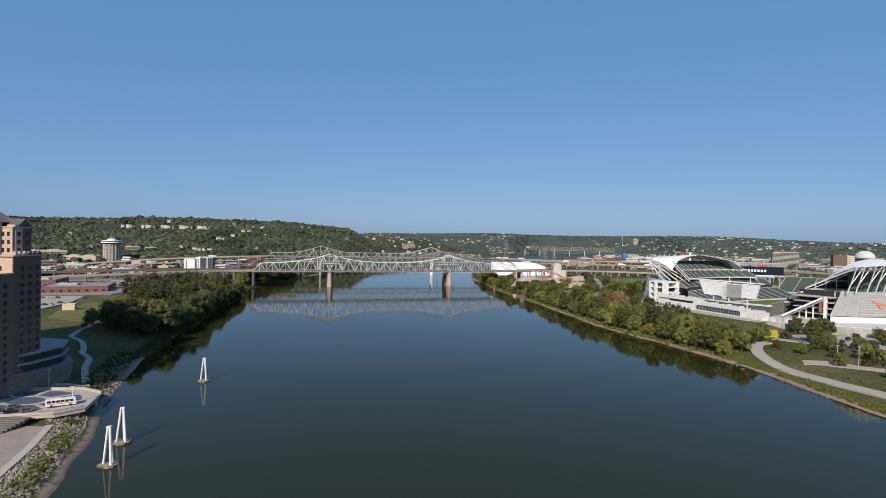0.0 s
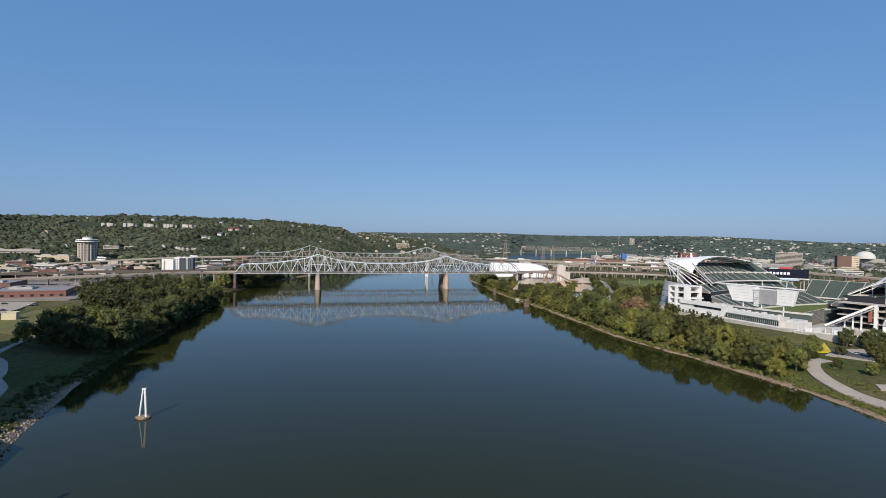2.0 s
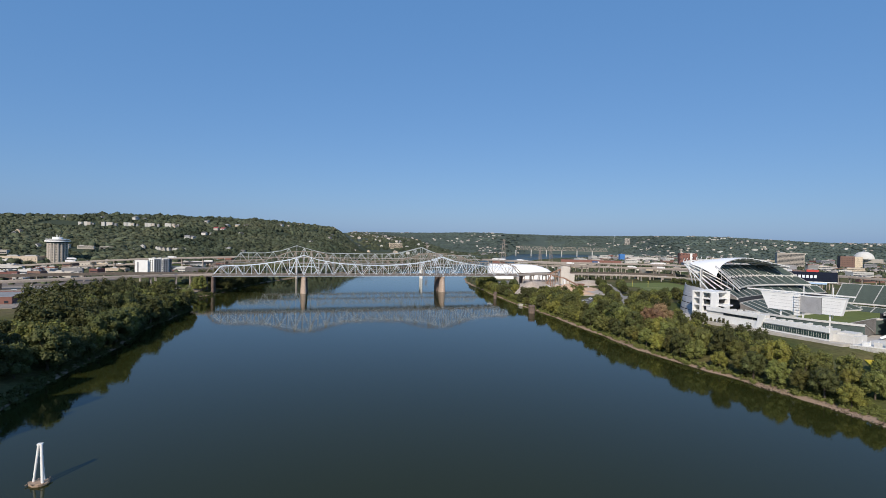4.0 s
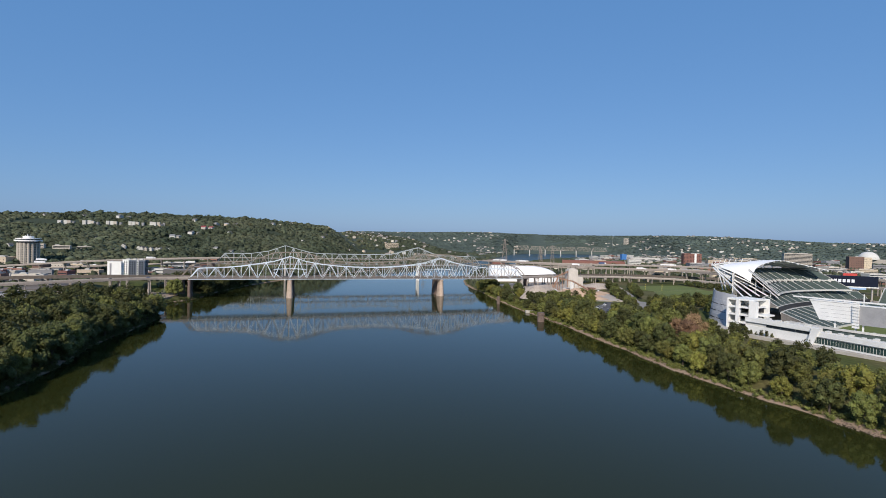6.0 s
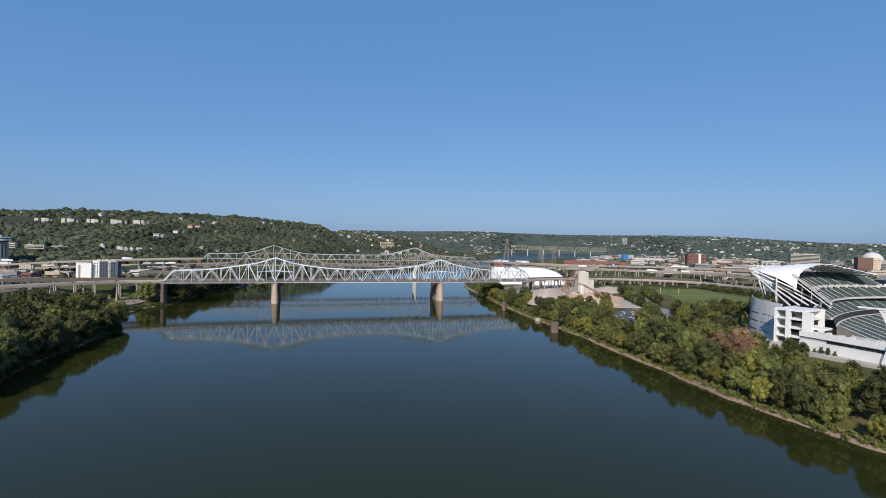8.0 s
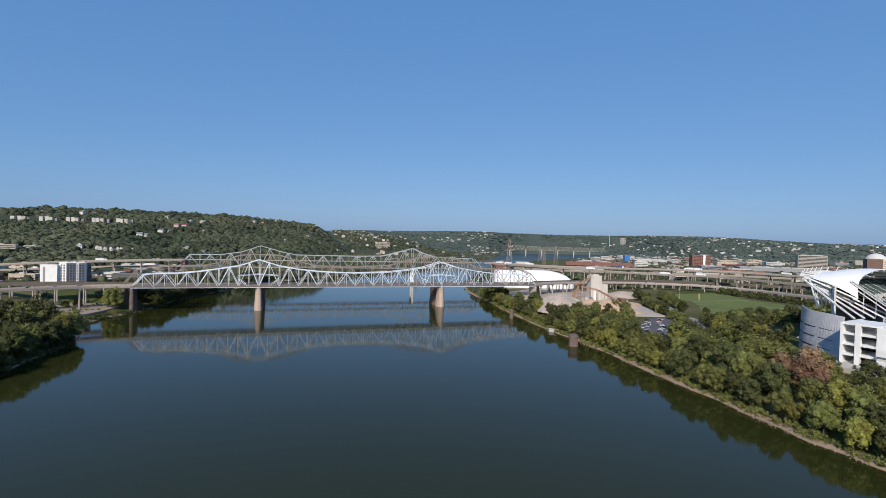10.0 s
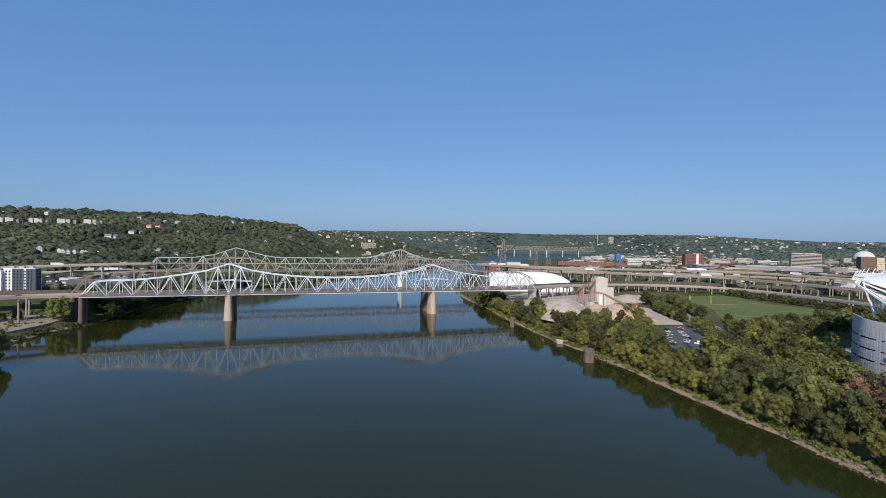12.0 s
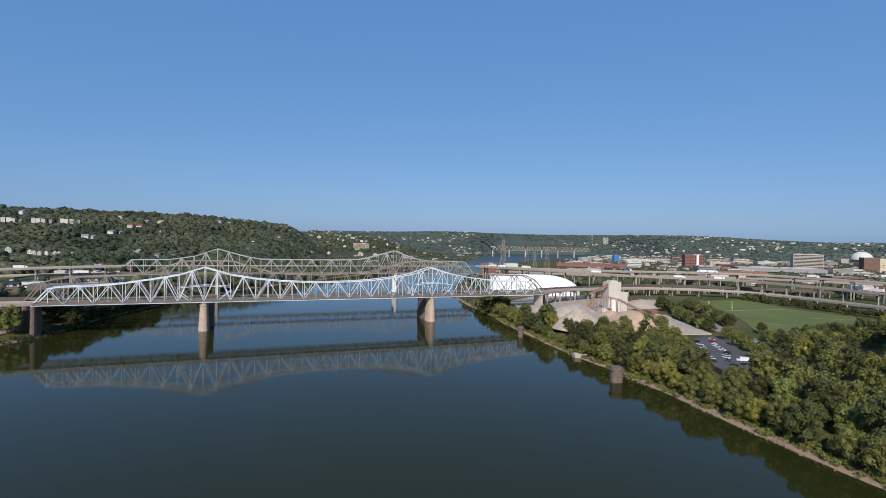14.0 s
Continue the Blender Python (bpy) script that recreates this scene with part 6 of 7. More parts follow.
        house(x, y, rng.uniform(8, 15), rng.uniform(9, 13), rng.uniform(6, 10), rng.choice((HOUSE_WHITE, CREAM, TAN, GREY_WALL)), rz=rng.uniform(-20, 20), label="pale house on the far river slope", group="slope houses", rise=3.5)
        done += 1
    building("slope_flats", "tall tan apartment block on the far slope", "building", -166, 2434, 58, 20, 23, TAN, ROOF_GREY, rz=10, rows=8, cols=10, units=1, bands=True)
    done = 0
    while done < 46:
        az, r = radians(rng.uniform(2, 46)), rng.uniform(3500, 4300)
        x, y = r * math.sin(az), r * math.cos(az)
        if hills(x, y) < 15 or y > 4700:
            continue
        building("ridge_building", "pale building on the distant ridge", "building", x, y, rng.uniform(10, 34), 12, rng.uniform(6, 10), rng.choice((CREAM, HOUSE_WHITE, HOUSE_WHITE)), ROOF_WHITE, rz=rng.uniform(-20, 10), units=0, group="ridge buildings")
        done += 1
    building("ridge_tower", "tall pale apartment tower on the distant ridge", "building", 1610, 4300, 40, 26, 52, CREAM, ROOF_GREY, rz=-20, rows=10, cols=7, win=(4, 3.5), units=1)
    mast = thing("radio_mast", "thin radio mast on the distant ridge", "mast", pose(1500, 4300, ground_z(1500, 4300)))
    part("mast_pole", bar((0, 0, 0), (0, 0, 90), 1.3), WHITE, mast)


build_city()


def far_town():
    """Small gabled houses scattered over the far slopes and the valley behind, too many to count."""
    rng = random.Random(303)
    walls, roofs = [], []
    tries = 0
    while len(walls) < 950 and tries < 60000:
        tries += 1
        az, r = radians(rng.uniform(-14, 50)), math.sqrt(rng.uniform(1500 ** 2, 4650 ** 2))
        x, y = r * math.sin(az), r * math.cos(az)
        if lerp_table(LEFT_SHORE, y) - 60 < x < lerp_table(RIGHT_SHORE, y) + 190 or y > 4700 or (x < 0 and r < 1850):
            continue
        if noise.noise((x * 0.0035, y * 0.0035, 6.2)) < (-0.12 if hills(x, y) < 12 else 0.14):
            continue
        w, d, h = rng.uniform(4, 9), rng.uniform(4, 6), rng.uniform(6, 9) if hills(x, y) > 10 else rng.uniform(4, 7)
        a = rng.uniform(-0.6, 0.6)
        c, sn, gz = math.cos(a), math.sin(a), ground_z(x, y) - 1

        def at(px, py, pz, x=x, y=y, c=c, sn=sn, gz=gz):
            return (x + px * c - py * sn, y + px * sn + py * c, gz + pz)
        walls.append(([at(*q) for q in box(-w, w, -d, d, 0, h)[0]], list(BOX_FACES)))
        e, k = 0.6, rng.uniform(1.0, 3.2)
        roofs.append(([at(-w - e, -d - e, h), at(w + e, -d - e, h), at(w + e, d + e, h), at(-w - e, d + e, h), at(-w, 0, h + k), at(w, 0, h + k)], [(0, 1, 5, 4), (2, 3, 4, 5), (0, 4, 3), (1, 2, 5), (3, 2, 1, 0)]))
    tagged(part("far_houses", join(*walls), mat("far_house_walls", (0.46, 0.42, 0.37), 0.8, 0.15, 0.02, island=0.45)), "scattered pale houses of the city on the far slopes", "houses", kind="stuff")
    tagged(part("far_house_roofs", join(*roofs), mat("far_house_shingle", (0.22, 0.20, 0.19), 0.85, 0.2, 0.02, island=0.6)), "grey and brown roofs of the far houses", "roofs", kind="stuff")


far_town()

# ---- gravel yard, playing field and car parks on the north bank ----
def patch(name, label, category, outline, z, material, depth=2.5, kind="structure"):
    area = sum(a[0] * b[1] - b[0] * a[1] for a, b in zip(outline, outline[1:] + outline[:1]))
    if area < 0:
        outline = outline[::-1]
    return tagged(part(name, prism(outline, z - depth, z), material), label, category, kind=kind)


def drape(name, label, category, points, width, material, lift=0.22, step=5.0):
    """A path laid on the ground along a smooth line."""
    line = curve_points([(x, y, 0) for x, y in points], step)
    v, f = [], []
    for i, p in enumerate(line):
        d = line[min(len(line) - 1, i + 1)] - line[max(0, i - 1)]
        s = d.cross(Vector((0, 0, 1))).normalized() * width / 2
        for q in (p + s, p - s):
            z = max(ground_z(q.x, q.y), ground_z(p.x, p.y) - 0.3) + lift
            v += [(q.x, q.y, z), (q.x, q.y, z - 0.8)]
        if i:
            k = 4 * i
            f += [(k - 4, k - 2, k + 2, k), (k - 3, k - 4, k, k + 1), (k - 2, k - 1, k + 3, k + 2)]
    return tagged(part(name, (v, f), material), label, category, kind="structure")


def heap(x, y, r, h, material, label, seed, stretch=1.0):
    """A heap of loose gravel with slumped sides."""
    n, m = 26, 9
    z0 = ground_z(x, y) - 0.6
    v = [(0, 0, h)]
    for j in range(1, m + 1):
        t = j / m
        for k in range(n):
            a = 2 * math.pi * k / n
            wob = 1 + 0.16 * noise.noise((math.cos(a) * 1.3 + seed, math.sin(a) * 1.3, t))
            v.append((r * t * wob * math.cos(a) * stretch, r * t * wob * math.sin(a), h * (1 - t ** 1.5) * (1 + 0.12 * noise.noise((a, t * 3, seed)))))
    f = [(0, 1 + k, 1 + (k + 1) % n) for k in range(n)]
    for j in range(m - 1):
        f += [(1 + j * n + k, 1 + (j + 1) * n + k, 1 + (j + 1) * n + (k + 1) % n, 1 + j * n + (k + 1) % n) for k in range(n)]
    ob = part("mound", (v, f), material, smooth=True)
    ob.matrix_basis = pose(x, y, z0)
    return tagged(ob, label, "gravel heap", "gravel heaps")


CAR_PAINTS = [mat("car_" + n, c, 0.3, 0.05, 0.5, spec=0.6) for n, c in (("white", (0.7, 0.7, 0.7)), ("silver", (0.42, 0.43, 0.45)), ("black", (0.02, 0.02, 0.022)), ("red", (0.3, 0.03, 0.025)), ("blue", (0.05, 0.09, 0.2)), ("grey", (0.15, 0.155, 0.16)))]
TYRE = mat("tyre_rubber", (0.02, 0.02, 0.02), 0.9, 0.2, 2.0)
CAR_KINDS = []


def make_car(paint, word, van=False):
    t = thing("car", f"parked {word} " + ("delivery van" if van else "car") + " on the lot", "van" if van else "car")
    L, W = (6.4, 2.1) if van else (4.6, 1.85)
    if van:
        prof = [(-L / 2, 0.4), (L / 2, 0.4), (L / 2, 1.2), (L / 2 - 1.0, 1.5), (L / 2 - 1.7, 2.6), (-L / 2, 2.7)]
    else:
        prof = [(-L / 2, 0.35), (L / 2, 0.35), (L / 2, 0.75), (L / 2 - 1.1, 0.95), (-L / 2 + 0.5, 1.0), (-L / 2, 0.9)]
    n = len(prof)
    v = [(x, -W / 2, z) for x, z in prof] + [(x, W / 2, z) for x, z in prof]
    f = [tuple(range(n)), tuple(range(2 * n - 1, n - 1, -1))] + [(i, n + i, n + (i + 1) % n, (i + 1) % n) for i in range(n)]
    part("body", (v, f), paint, t)
    if van:
        part("windscreen", box(L / 2 - 1.5, L / 2 - 1.0, -W / 2 - 0.02, W / 2 + 0.02, 1.5, 2.3), GLASS, t)
    else:
        cab = [(-1.75, 0.95), (1.15, 0.95), (0.5, 1.45), (-1.2, 1.48)]
        v = [(x, -W / 2 + 0.12, z) for x, z in cab] + [(x, W / 2 - 0.12, z) for x, z in cab]
        part("cabin", (v, [(0, 1, 2, 3), (7, 6, 5, 4), (0, 4, 5, 1), (1, 5, 6, 2), (2, 6, 7, 3), (3, 7, 4, 0)]), GLASS, t)
        part("roof", box(-1.15, 0.45, -W / 2 + 0.16, W / 2 - 0.16, 1.45, 1.52), paint, t)
    for x in (-L * 0.31, L * 0.31):
        for y in (-W / 2, W / 2):
            part("wheel", ([(x + 0.33 * math.cos(k * 0.7854), y + s, 0.33 + 0.33 * math.sin(k * 0.7854)) for s in (-0.1, 0.1) for k in range(8)],
                           [tuple(range(8)), tuple(range(15, 7, -1))] + [(k, 8 + k, 8 + (k + 1) % 8, (k + 1) % 8) for k in range(8)]), TYRE, t)
    CAR_KINDS.append([t, False])


for _p, _w in zip(CAR_PAINTS, ("white", "silver", "black", "red", "blue", "grey")):
    make_car(_p, _w)
make_car(CAR_PAINTS[0], "white", True)


def park_car(kind, x, y, z, rz):
    entry = CAR_KINDS[kind]
    m = pose(x, y, z, 0, 0, rz)
    if not entry[1]:
        entry[0].matrix_basis, entry[1] = m, True
        t = entry[0]
    else:
        t = copy_thing(entry[0], m)
    t["group"] = "parked cars"
    return t


def lorry(x, y, z, rz, paint, length=14):
    t = thing("lorry", "white box lorry on the elevated highway", "lorry", pose(x, y, z, 0, 0, rz), "lorries")
    part("trailer", box(-length / 2, length / 2 - 3.4, -1.25, 1.25, 1.1, 4.0), paint, t)
    part("cab", join(box(length / 2 - 2.8, length / 2, -1.2, 1.2, 0.6, 2.6), box(length / 2 - 2.8, length / 2 - 0.5, -1.2, 1.2, 2.6, 3.5)), CAR_PAINTS[0], t)
    for wx in (-length / 2 + 1, -length / 2 + 2.2, length / 2 - 3.8, length / 2 - 1):
        part("axle", bar((wx, -1.25, 0.5), (wx, 1.25, 0.5), 0.95), TYRE, t)


def goal_post(x, y, z, rz):
    t = thing("goal_post", "yellow goal post on the playing field", "goal post", pose(x, y, z, 0, 0, rz), "goal posts")
    yellow = mat("yellow_paint", (0.75, 0.6, 0.12), 0.5, 0.1, 0.5)
    part("crossbar", bar((-2.8, 0, 3), (2.8, 0, 3), 0.2), yellow, t)
    for sx in (-2.8, 2.8):
        part("upright", bar((sx, 0, -0.3), (sx, 0, 9), 0.18), yellow, t)


def lamp_post(x, y, z, h=9.0):
    t = thing("lamp_post", "tall grey lamp post", "lamp post", pose(x, y, z), "lamp posts")
    part("pole", prism([(0.14 * math.cos(k * 1.047), 0.14 * math.sin(k * 1.047)) for k in range(6)], -0.5, h), PRECAST, t)
    part("lamp_head", box(-0.9, 0.9, -0.22, 0.22, h, h + 0.25), PRECAST, t)


def gravel_plant():
    t = thing("concrete_plant", "tall pale grey concrete batching tower with brown conveyors", "industrial plant", pose(203, 906, 10, 0, 0, 8))
    pale = mat("dusty_concrete", (0.52, 0.48, 0.43), 0.9, 0.15, 0.2, 0.05)
    rusty = mat("rusty_frame", (0.30, 0.18, 0.12), 0.8, 0.3, 0.4)
    part("tower", join(box(-9, 5, -6, 6, 0, 31.5), box(-6, 2, -4, 4, 31.5, 33)), pale, t, "pale grey concrete tower")
    part("annex", box(5, 13.5, -5, 5, 0, 21), pale, t)
    part("silo", prism([(-5 + 2.6 * math.cos(k * 0.524), -9 + 2.6 * math.sin(k * 0.524)) for k in range(12)], 0, 15), WHITE, t)
    part("silo", prism([(1 + 2.2 * math.cos(k * 0.524), -9 + 2.2 * math.sin(k * 0.524)) for k in range(12)], 0, 12), pale, t)
    part("mixer_shed", box(-22, -10, -14, -4, 0, 6), pale, t)
    for p, q in (((-32, -8, 20), (-8, -3, 29)), ((-30, -22, 20), (-16, -36, 17)), ((-16, -36, 17), (3, -66, 3.5)), ((3, -68, 4), (-22, -66, -1 + 1.4)), ((-34, -8, 4), (-26, -8, 20))):
        c = part("conveyor", join(bar(p, q, 2.4, 0.9), bar((p[0], p[1] - 0.9, p[2] + 1.1), (q[0], q[1] - 0.9, q[2] + 1.1), 0.2), bar((p[0], p[1] - 0.9, p[2] - 1.2), (q[0], q[1] - 0.9, q[2] - 1.2), 0.3)), rusty, t, "rusty brown conveyor")
        d = (Vector(q) - Vector(p))
        for k in range(1, 9):
            m = Vector(p) + d * k / 9
            part("conveyor_strut", bar((m.x, m.y - 0.9, m.z - 1.2), (m.x + d.x / 18, m.y - 0.9, m.z + 1.1), 0.2), rusty, c)
        for k in (0.25, 0.6, 0.95):
            m = Vector(p) + d * k
            if m.z > 2.5:
                part("conveyor_leg", bar((m.x, m.y, 0), (m.x, m.y, m.z), 0.4), rusty, c)
    for px, py in ((-10, -78), (-4, -78), (-10, -70), (-4, -70)):
        part("hopper_leg", bar((px, py, 0), (px, py, 8), 0.5), rusty, t)
    part("hopper", ([(-11, -79, 12), (-3, -79, 12), (-3, -69, 12), (-11, -69, 12), (-8, -75.5, 6.5), (-6, -75.5, 6.5), (-6, -72.5, 6.5), (-8, -72.5, 6.5)], [(3, 2, 1, 0), (4, 5, 6, 7), (0, 1, 5, 4), (1, 2, 6, 5), (2, 3, 7, 6), (3, 0, 4, 7)]), rusty, t, "rusty feed hopper")
    part("hopper_brace", join(bar((-10, -78, 1), (-4, -78, 7), 0.3), bar((-4, -78, 1), (-10, -78, 7), 0.3)), rusty, t)
    for k in range(4):
        part("frame_post", bar((-34 + 3.5 * k, -8, 0), (-34 + 3.5 * k, -8, 14), 0.5), rusty, t)
        part("frame_beam", bar((-34, -8, 3 + 3.4 * k), (-23.5, -8, 3 + 3.4 * k), 0.5), rusty, t)


def storage_dome():
    """A long white fabric hall with a rounded end."""
    t = thing("storage_hall", "white fabric storage hall with rounded end", "hall", pose(165, 1068, 10, 0, 0, -4))
    n, v, f = 20, [], []
    stations = [(-64, 1.0)] + [(-64 + 8 * k, 1.0) for k in range(1, 10)] + [(8 + 52 * math.sin(math.pi / 2 * k / 9), math.cos(math.pi / 2 * k / 9)) for k in range(1, 10)]
    for x, s in stations:
        s = max(s, 0.02)
        for k in range(n + 1):
            a = math.pi * k / n
            v.append((x, -23 * s * math.cos(a), 28 * s ** 0.8 * math.sin(a) ** 0.9))
    w = n + 1
    for i in range(len(stations) - 1):
        f += [(i * w + k, (i + 1) * w + k, (i + 1) * w + k + 1, i * w + k + 1) for k in range(n)]
    f.append(tuple(range(w))[::-1])
    part("fabric_skin", (v, f), MEMBRANE, t, smooth=True)
    part("base_wall", join(box(-64, 40, -24, -22.6, -2, 2), box(-64, 40, 22.6, 24, -2, 2)), CONCRETE, t)


def north_bank():
    rng = random.Random(33)
    storage_dome()
    gravel_plant()
    tan_sand = mat("tan_sand", (0.44, 0.31, 0.22), 0.95, 0.2, 0.15, 0.1)
    patch("yard", "pale dusty gravel yard", "yard", [(116, 842), (118, 800), (140, 772), (196, 766), (222, 790), (246, 845), (262, 950), (286, 1040), (190, 1080), (108, 980), (104, 900)], 11.6, GRAVEL, 4)
    pale, tan = "pale grey gravel heap beside the plant", "reddish tan sand heap under the conveyor"
    for x, y, r, h, m, w, s in ((133, 812, 23, 16, GRAVEL, pale, 1.05), (182, 806, 25, 13, tan_sand, tan, 1.2), (196, 786, 14, 6, tan_sand, tan, 1.4), (146, 872, 24, 11, GRAVEL, pale, 1.3), (160, 896, 18, 9, GRAVEL, pale, 1.2), (196, 850, 17, 8, tan_sand, tan, 1.3), (214, 838, 15, 5.5, tan_sand, tan, 1.3), (184, 868, 12, 6, tan_sand, tan, 1.1),
                                (250, 934, 26, 8, GRAVEL, pale, 1.5), (228, 862, 13, 4, tan_sand, tan, 1.4), (122, 905, 14, 6, GRAVEL, pale, 1.0), (268, 950, 18, 6, GRAVEL, pale, 1.2)):
        heap(x, y, r, h, m, w, x * 0.1, s)
    field = [(262, 770), (302, 850), (317, 895), (292, 938), (330, 980), (414, 1010), (420, 985), (408, 920), (428, 868), (442, 815), (448, 770), (400, 742), (320, 742)]
    patch("playing_field", "mown green playing field with pale lines", "field", field, 13.3, TURF, 3)
    line_mat = mat("worn_line", (0.32, 0.28, 0.16), 0.95, 0.2, 0.2)
    tagged(part("trim", join(*[bar((a[0], a[1], 13.32), (b[0], b[1], 13.32), 1.0, 0.06) for a, b in (((319, 897), (402, 916)), ((322, 899), (406, 918)), ((300, 815), (318, 806)), ((372, 850), (420, 838)), ((306, 868), (318, 858)))]), line_mat), "worn pale lines across the playing field", "line", kind="structure")
    goal_post(334, 906, 13.3, 70)
    goal_post(312, 912, 13.3, 70)
    goal_post(420, 815, 13.3, 20)
    patch("parking_lot", "dark asphalt parking lot", "parking lot", [(216, 756), (198, 750), (172, 708), (160, 676), (157, 656), (172, 642), (187, 660), (199, 695), (214, 735)], 12.4, ASPHALT, 4)
    patch("drive", "pale worn yard entrance beside the parking lot", "drive", [(194, 766), (224, 770), (228, 800), (236, 852), (214, 852), (200, 818)], 12.35, mat("pale_dirt", (0.40, 0.35, 0.30), 0.95, 0.2, 0.1), 3)
    drape("road", "grey asphalt road beside the playing field", "road", [(292, 1000), (272, 900), (256, 835), (242, 782), (240, 750), (226, 715), (205, 676), (190, 640), (184, 600)], 10, mat("pale_asphalt", (0.24, 0.225, 0.21), 0.9, 0.2, 0.1), 0.5)
    for k, (x, y, rz) in enumerate(((203, 737, 20), (200, 731, 20), (197, 726, 20), (194, 718, 22), (192, 712, 22), (190, 706, 22), (168, 696, 24), (164, 688, 24), (188, 698, 24), (183, 676, 60), (178, 667, 26), (170, 665, 28), (206, 742, 20), (176, 708, 24), (158, 678, 26))):
        park_car((3, 3, 0, 0, 1, 0, 0, 5, 2, 6, 2, 2, 0, 1, 4)[k], x, y, 12.42, rz + 90)
    for k, (x, y) in enumerate(((181, 712), (178, 706), (174, 700), (171, 702), (167, 682), (164, 676), (182, 690), (178, 684), (174, 676), (168, 656), (186, 724), (190, 734))):
        park_car((0, 5, 1, 2, 0, 2, 1, 0, 4, 5, 0, 2)[k], x, y, 12.42, 114)
    for k in range(6):
        park_car((6, 6, 0, 2, 6, 5)[k], (172, 232, 182, 240, 262, 140)[k], (884, 880, 842, 905, 900, 850)[k], 11.62, 30 + 47 * k)
    for k in range(15):
        a = k / 14
        plant("bank" if k % 3 else "dark", 252 + 46 * a + rng.uniform(-3, 3), 790 + 142 * a + rng.uniform(-4, 4), rng.uniform(0.6, 0.8), rng)
        plant("bank" if k % 2 else "dark", 227 + 38 * a + rng.uniform(-3, 3), 782 + 150 * a, rng.uniform(0.62, 0.85), rng)
        plant_joined("bank", 236 + 34 * a + rng.uniform(-2, 2), 800 + 136 * a, rng.uniform(0.55, 0.75), rng)
    for k in range(22):
        plant("dark" if k % 2 else "bank", 255 + 7.6 * k + rng.uniform(-3, 3), 700 + 3.8 * k + rng.uniform(-14, 22), rng.uniform(0.6, 0.95), rng)
    for k in range(16):
        plant("round", 420 + 2.4 * k + rng.uniform(-3, 3), 1004 - 13.5 * k + rng.uniform(-4, 4), rng.uniform(0.8, 1.2), rng)
        plant_joined("round", 430 + 2.0 * k + rng.uniform(-3, 6), 1000 - 13.5 * k, rng.uniform(0.8, 1.2), rng)
    for k in range(7):
        y = 640 + 11 * k
        plant("bank", lerp_table(((625, 160), (660, 172), (695, 185), (735, 203)), y) - 25 - 2 * (k % 2), y, 0.72 + 0.1 * (k % 3), rng)
    for x, y in ((216, 716), (208, 706), (224, 738), (196, 672), (236, 722), (206, 660), (226, 690), (244, 736)):
        plant("bank", x, y, 0.62, rng)
    # round masonry stumps of an older bridge
    for x, y, r, h in ((106.4, 678, 4.3, 9.0), (83, 816, 2.6, 9.5)):
        t = thing("old_pier", "weathered brown stump of an old bridge pier", "pier", Matrix.Translation((x, y, 0)), "old piers")
        stone_pier(t, 0, 0, h, r * 0.82, r * 0.8, r * 0.78, r * 0.74, DARK_STONE, 16)
    building("bank_block", "small concrete landing block on the bank", "landing", 108, 741, 10, 5, 1.6, CONCRETE, CONCRETE, z=0.3, units=0)
    # park east of the trees
    pale_path = mat("pale_path", (0.37, 0.32, 0.265), 0.9, 0.12, 0.2)
    drape("pavement", "pale concrete river walk", "path", [(240, 372), (228, 366), (217, 350), (212, 330), (211, 308), (215, 282), (221, 258), (230, 218), (240, 150), (250, 60)], 7.5, pale_path, 0.5)
    drape("pavement", "pale park path", "path", [(226, 318), (236, 312), (244, 300), (262, 290), (290, 300)], 9, pale_path, 0.5)
    drape("road", "grey park road behind the trees", "road", [(262, 410), (274, 380), (290, 340), (310, 290), (330, 240)], 14, ASPHALT, 0.6)
    patch("terrace", "pale stone plaza before the stadium", "plaza", [(250, 386), (276, 408), (330, 408), (378, 380), (384, 300), (334, 300), (312, 352), (272, 366)], 8.35, pale_path, 4)
    for x, y, k in ((250, 396, 1.2), (262, 388, 1.2), (276, 378, 1.2), (272, 356, 1.0), (258, 352, 1.0), (246, 342, 0.9), (288, 340, 1.2), (268, 322, 1.0), (280, 312, 1.1), (300, 320, 1.2), (296, 290, 1.1), (310, 300, 1.2), (284, 282, 1.0), (262, 268, 0.9), (320, 340, 1.3), (330, 312, 1.3), (300, 355, 1.1), (240, 386, 1.1), (322, 372, 1.2)):
        plant("round" if rng.random() < 0.75 else "bank", x, y, k * 0.72, rng)
    for _ in range(26):
        x, y = rng.uniform(258, 322), rng.uniform(296, 392)
        plant_joined('round' if rng.random() < 0.8 else 'bank', x, y, rng.uniform(0.4, 0.7), rng)
    for _ in range(34):
        x, y = rng.uniform(232, 345), rng.uniform(235, 400)
        if abs(x - 226 - 0.25 * (y - 250)) > 8 and not (240 < x < 290 and y > 385):
            plant_joined('round' if rng.random() < 0.7 else 'bank', x, y, rng.uniform(0.35, 0.75), rng)
    for x, y, k in ((238, 304, 0.62), (246, 268, 0.66), (238, 336, 0.55), (262, 246, 0.7), (254, 226, 0.75), (232, 352, 0.5), (276, 276, 0.7), (268, 312, 0.6)):
        plant("bank", x, y, k, rng)
    for x, y in ((290, 418), (300, 412), (312, 420), (306, 404)):
        plant("dark", x, y, 0.8, rng)
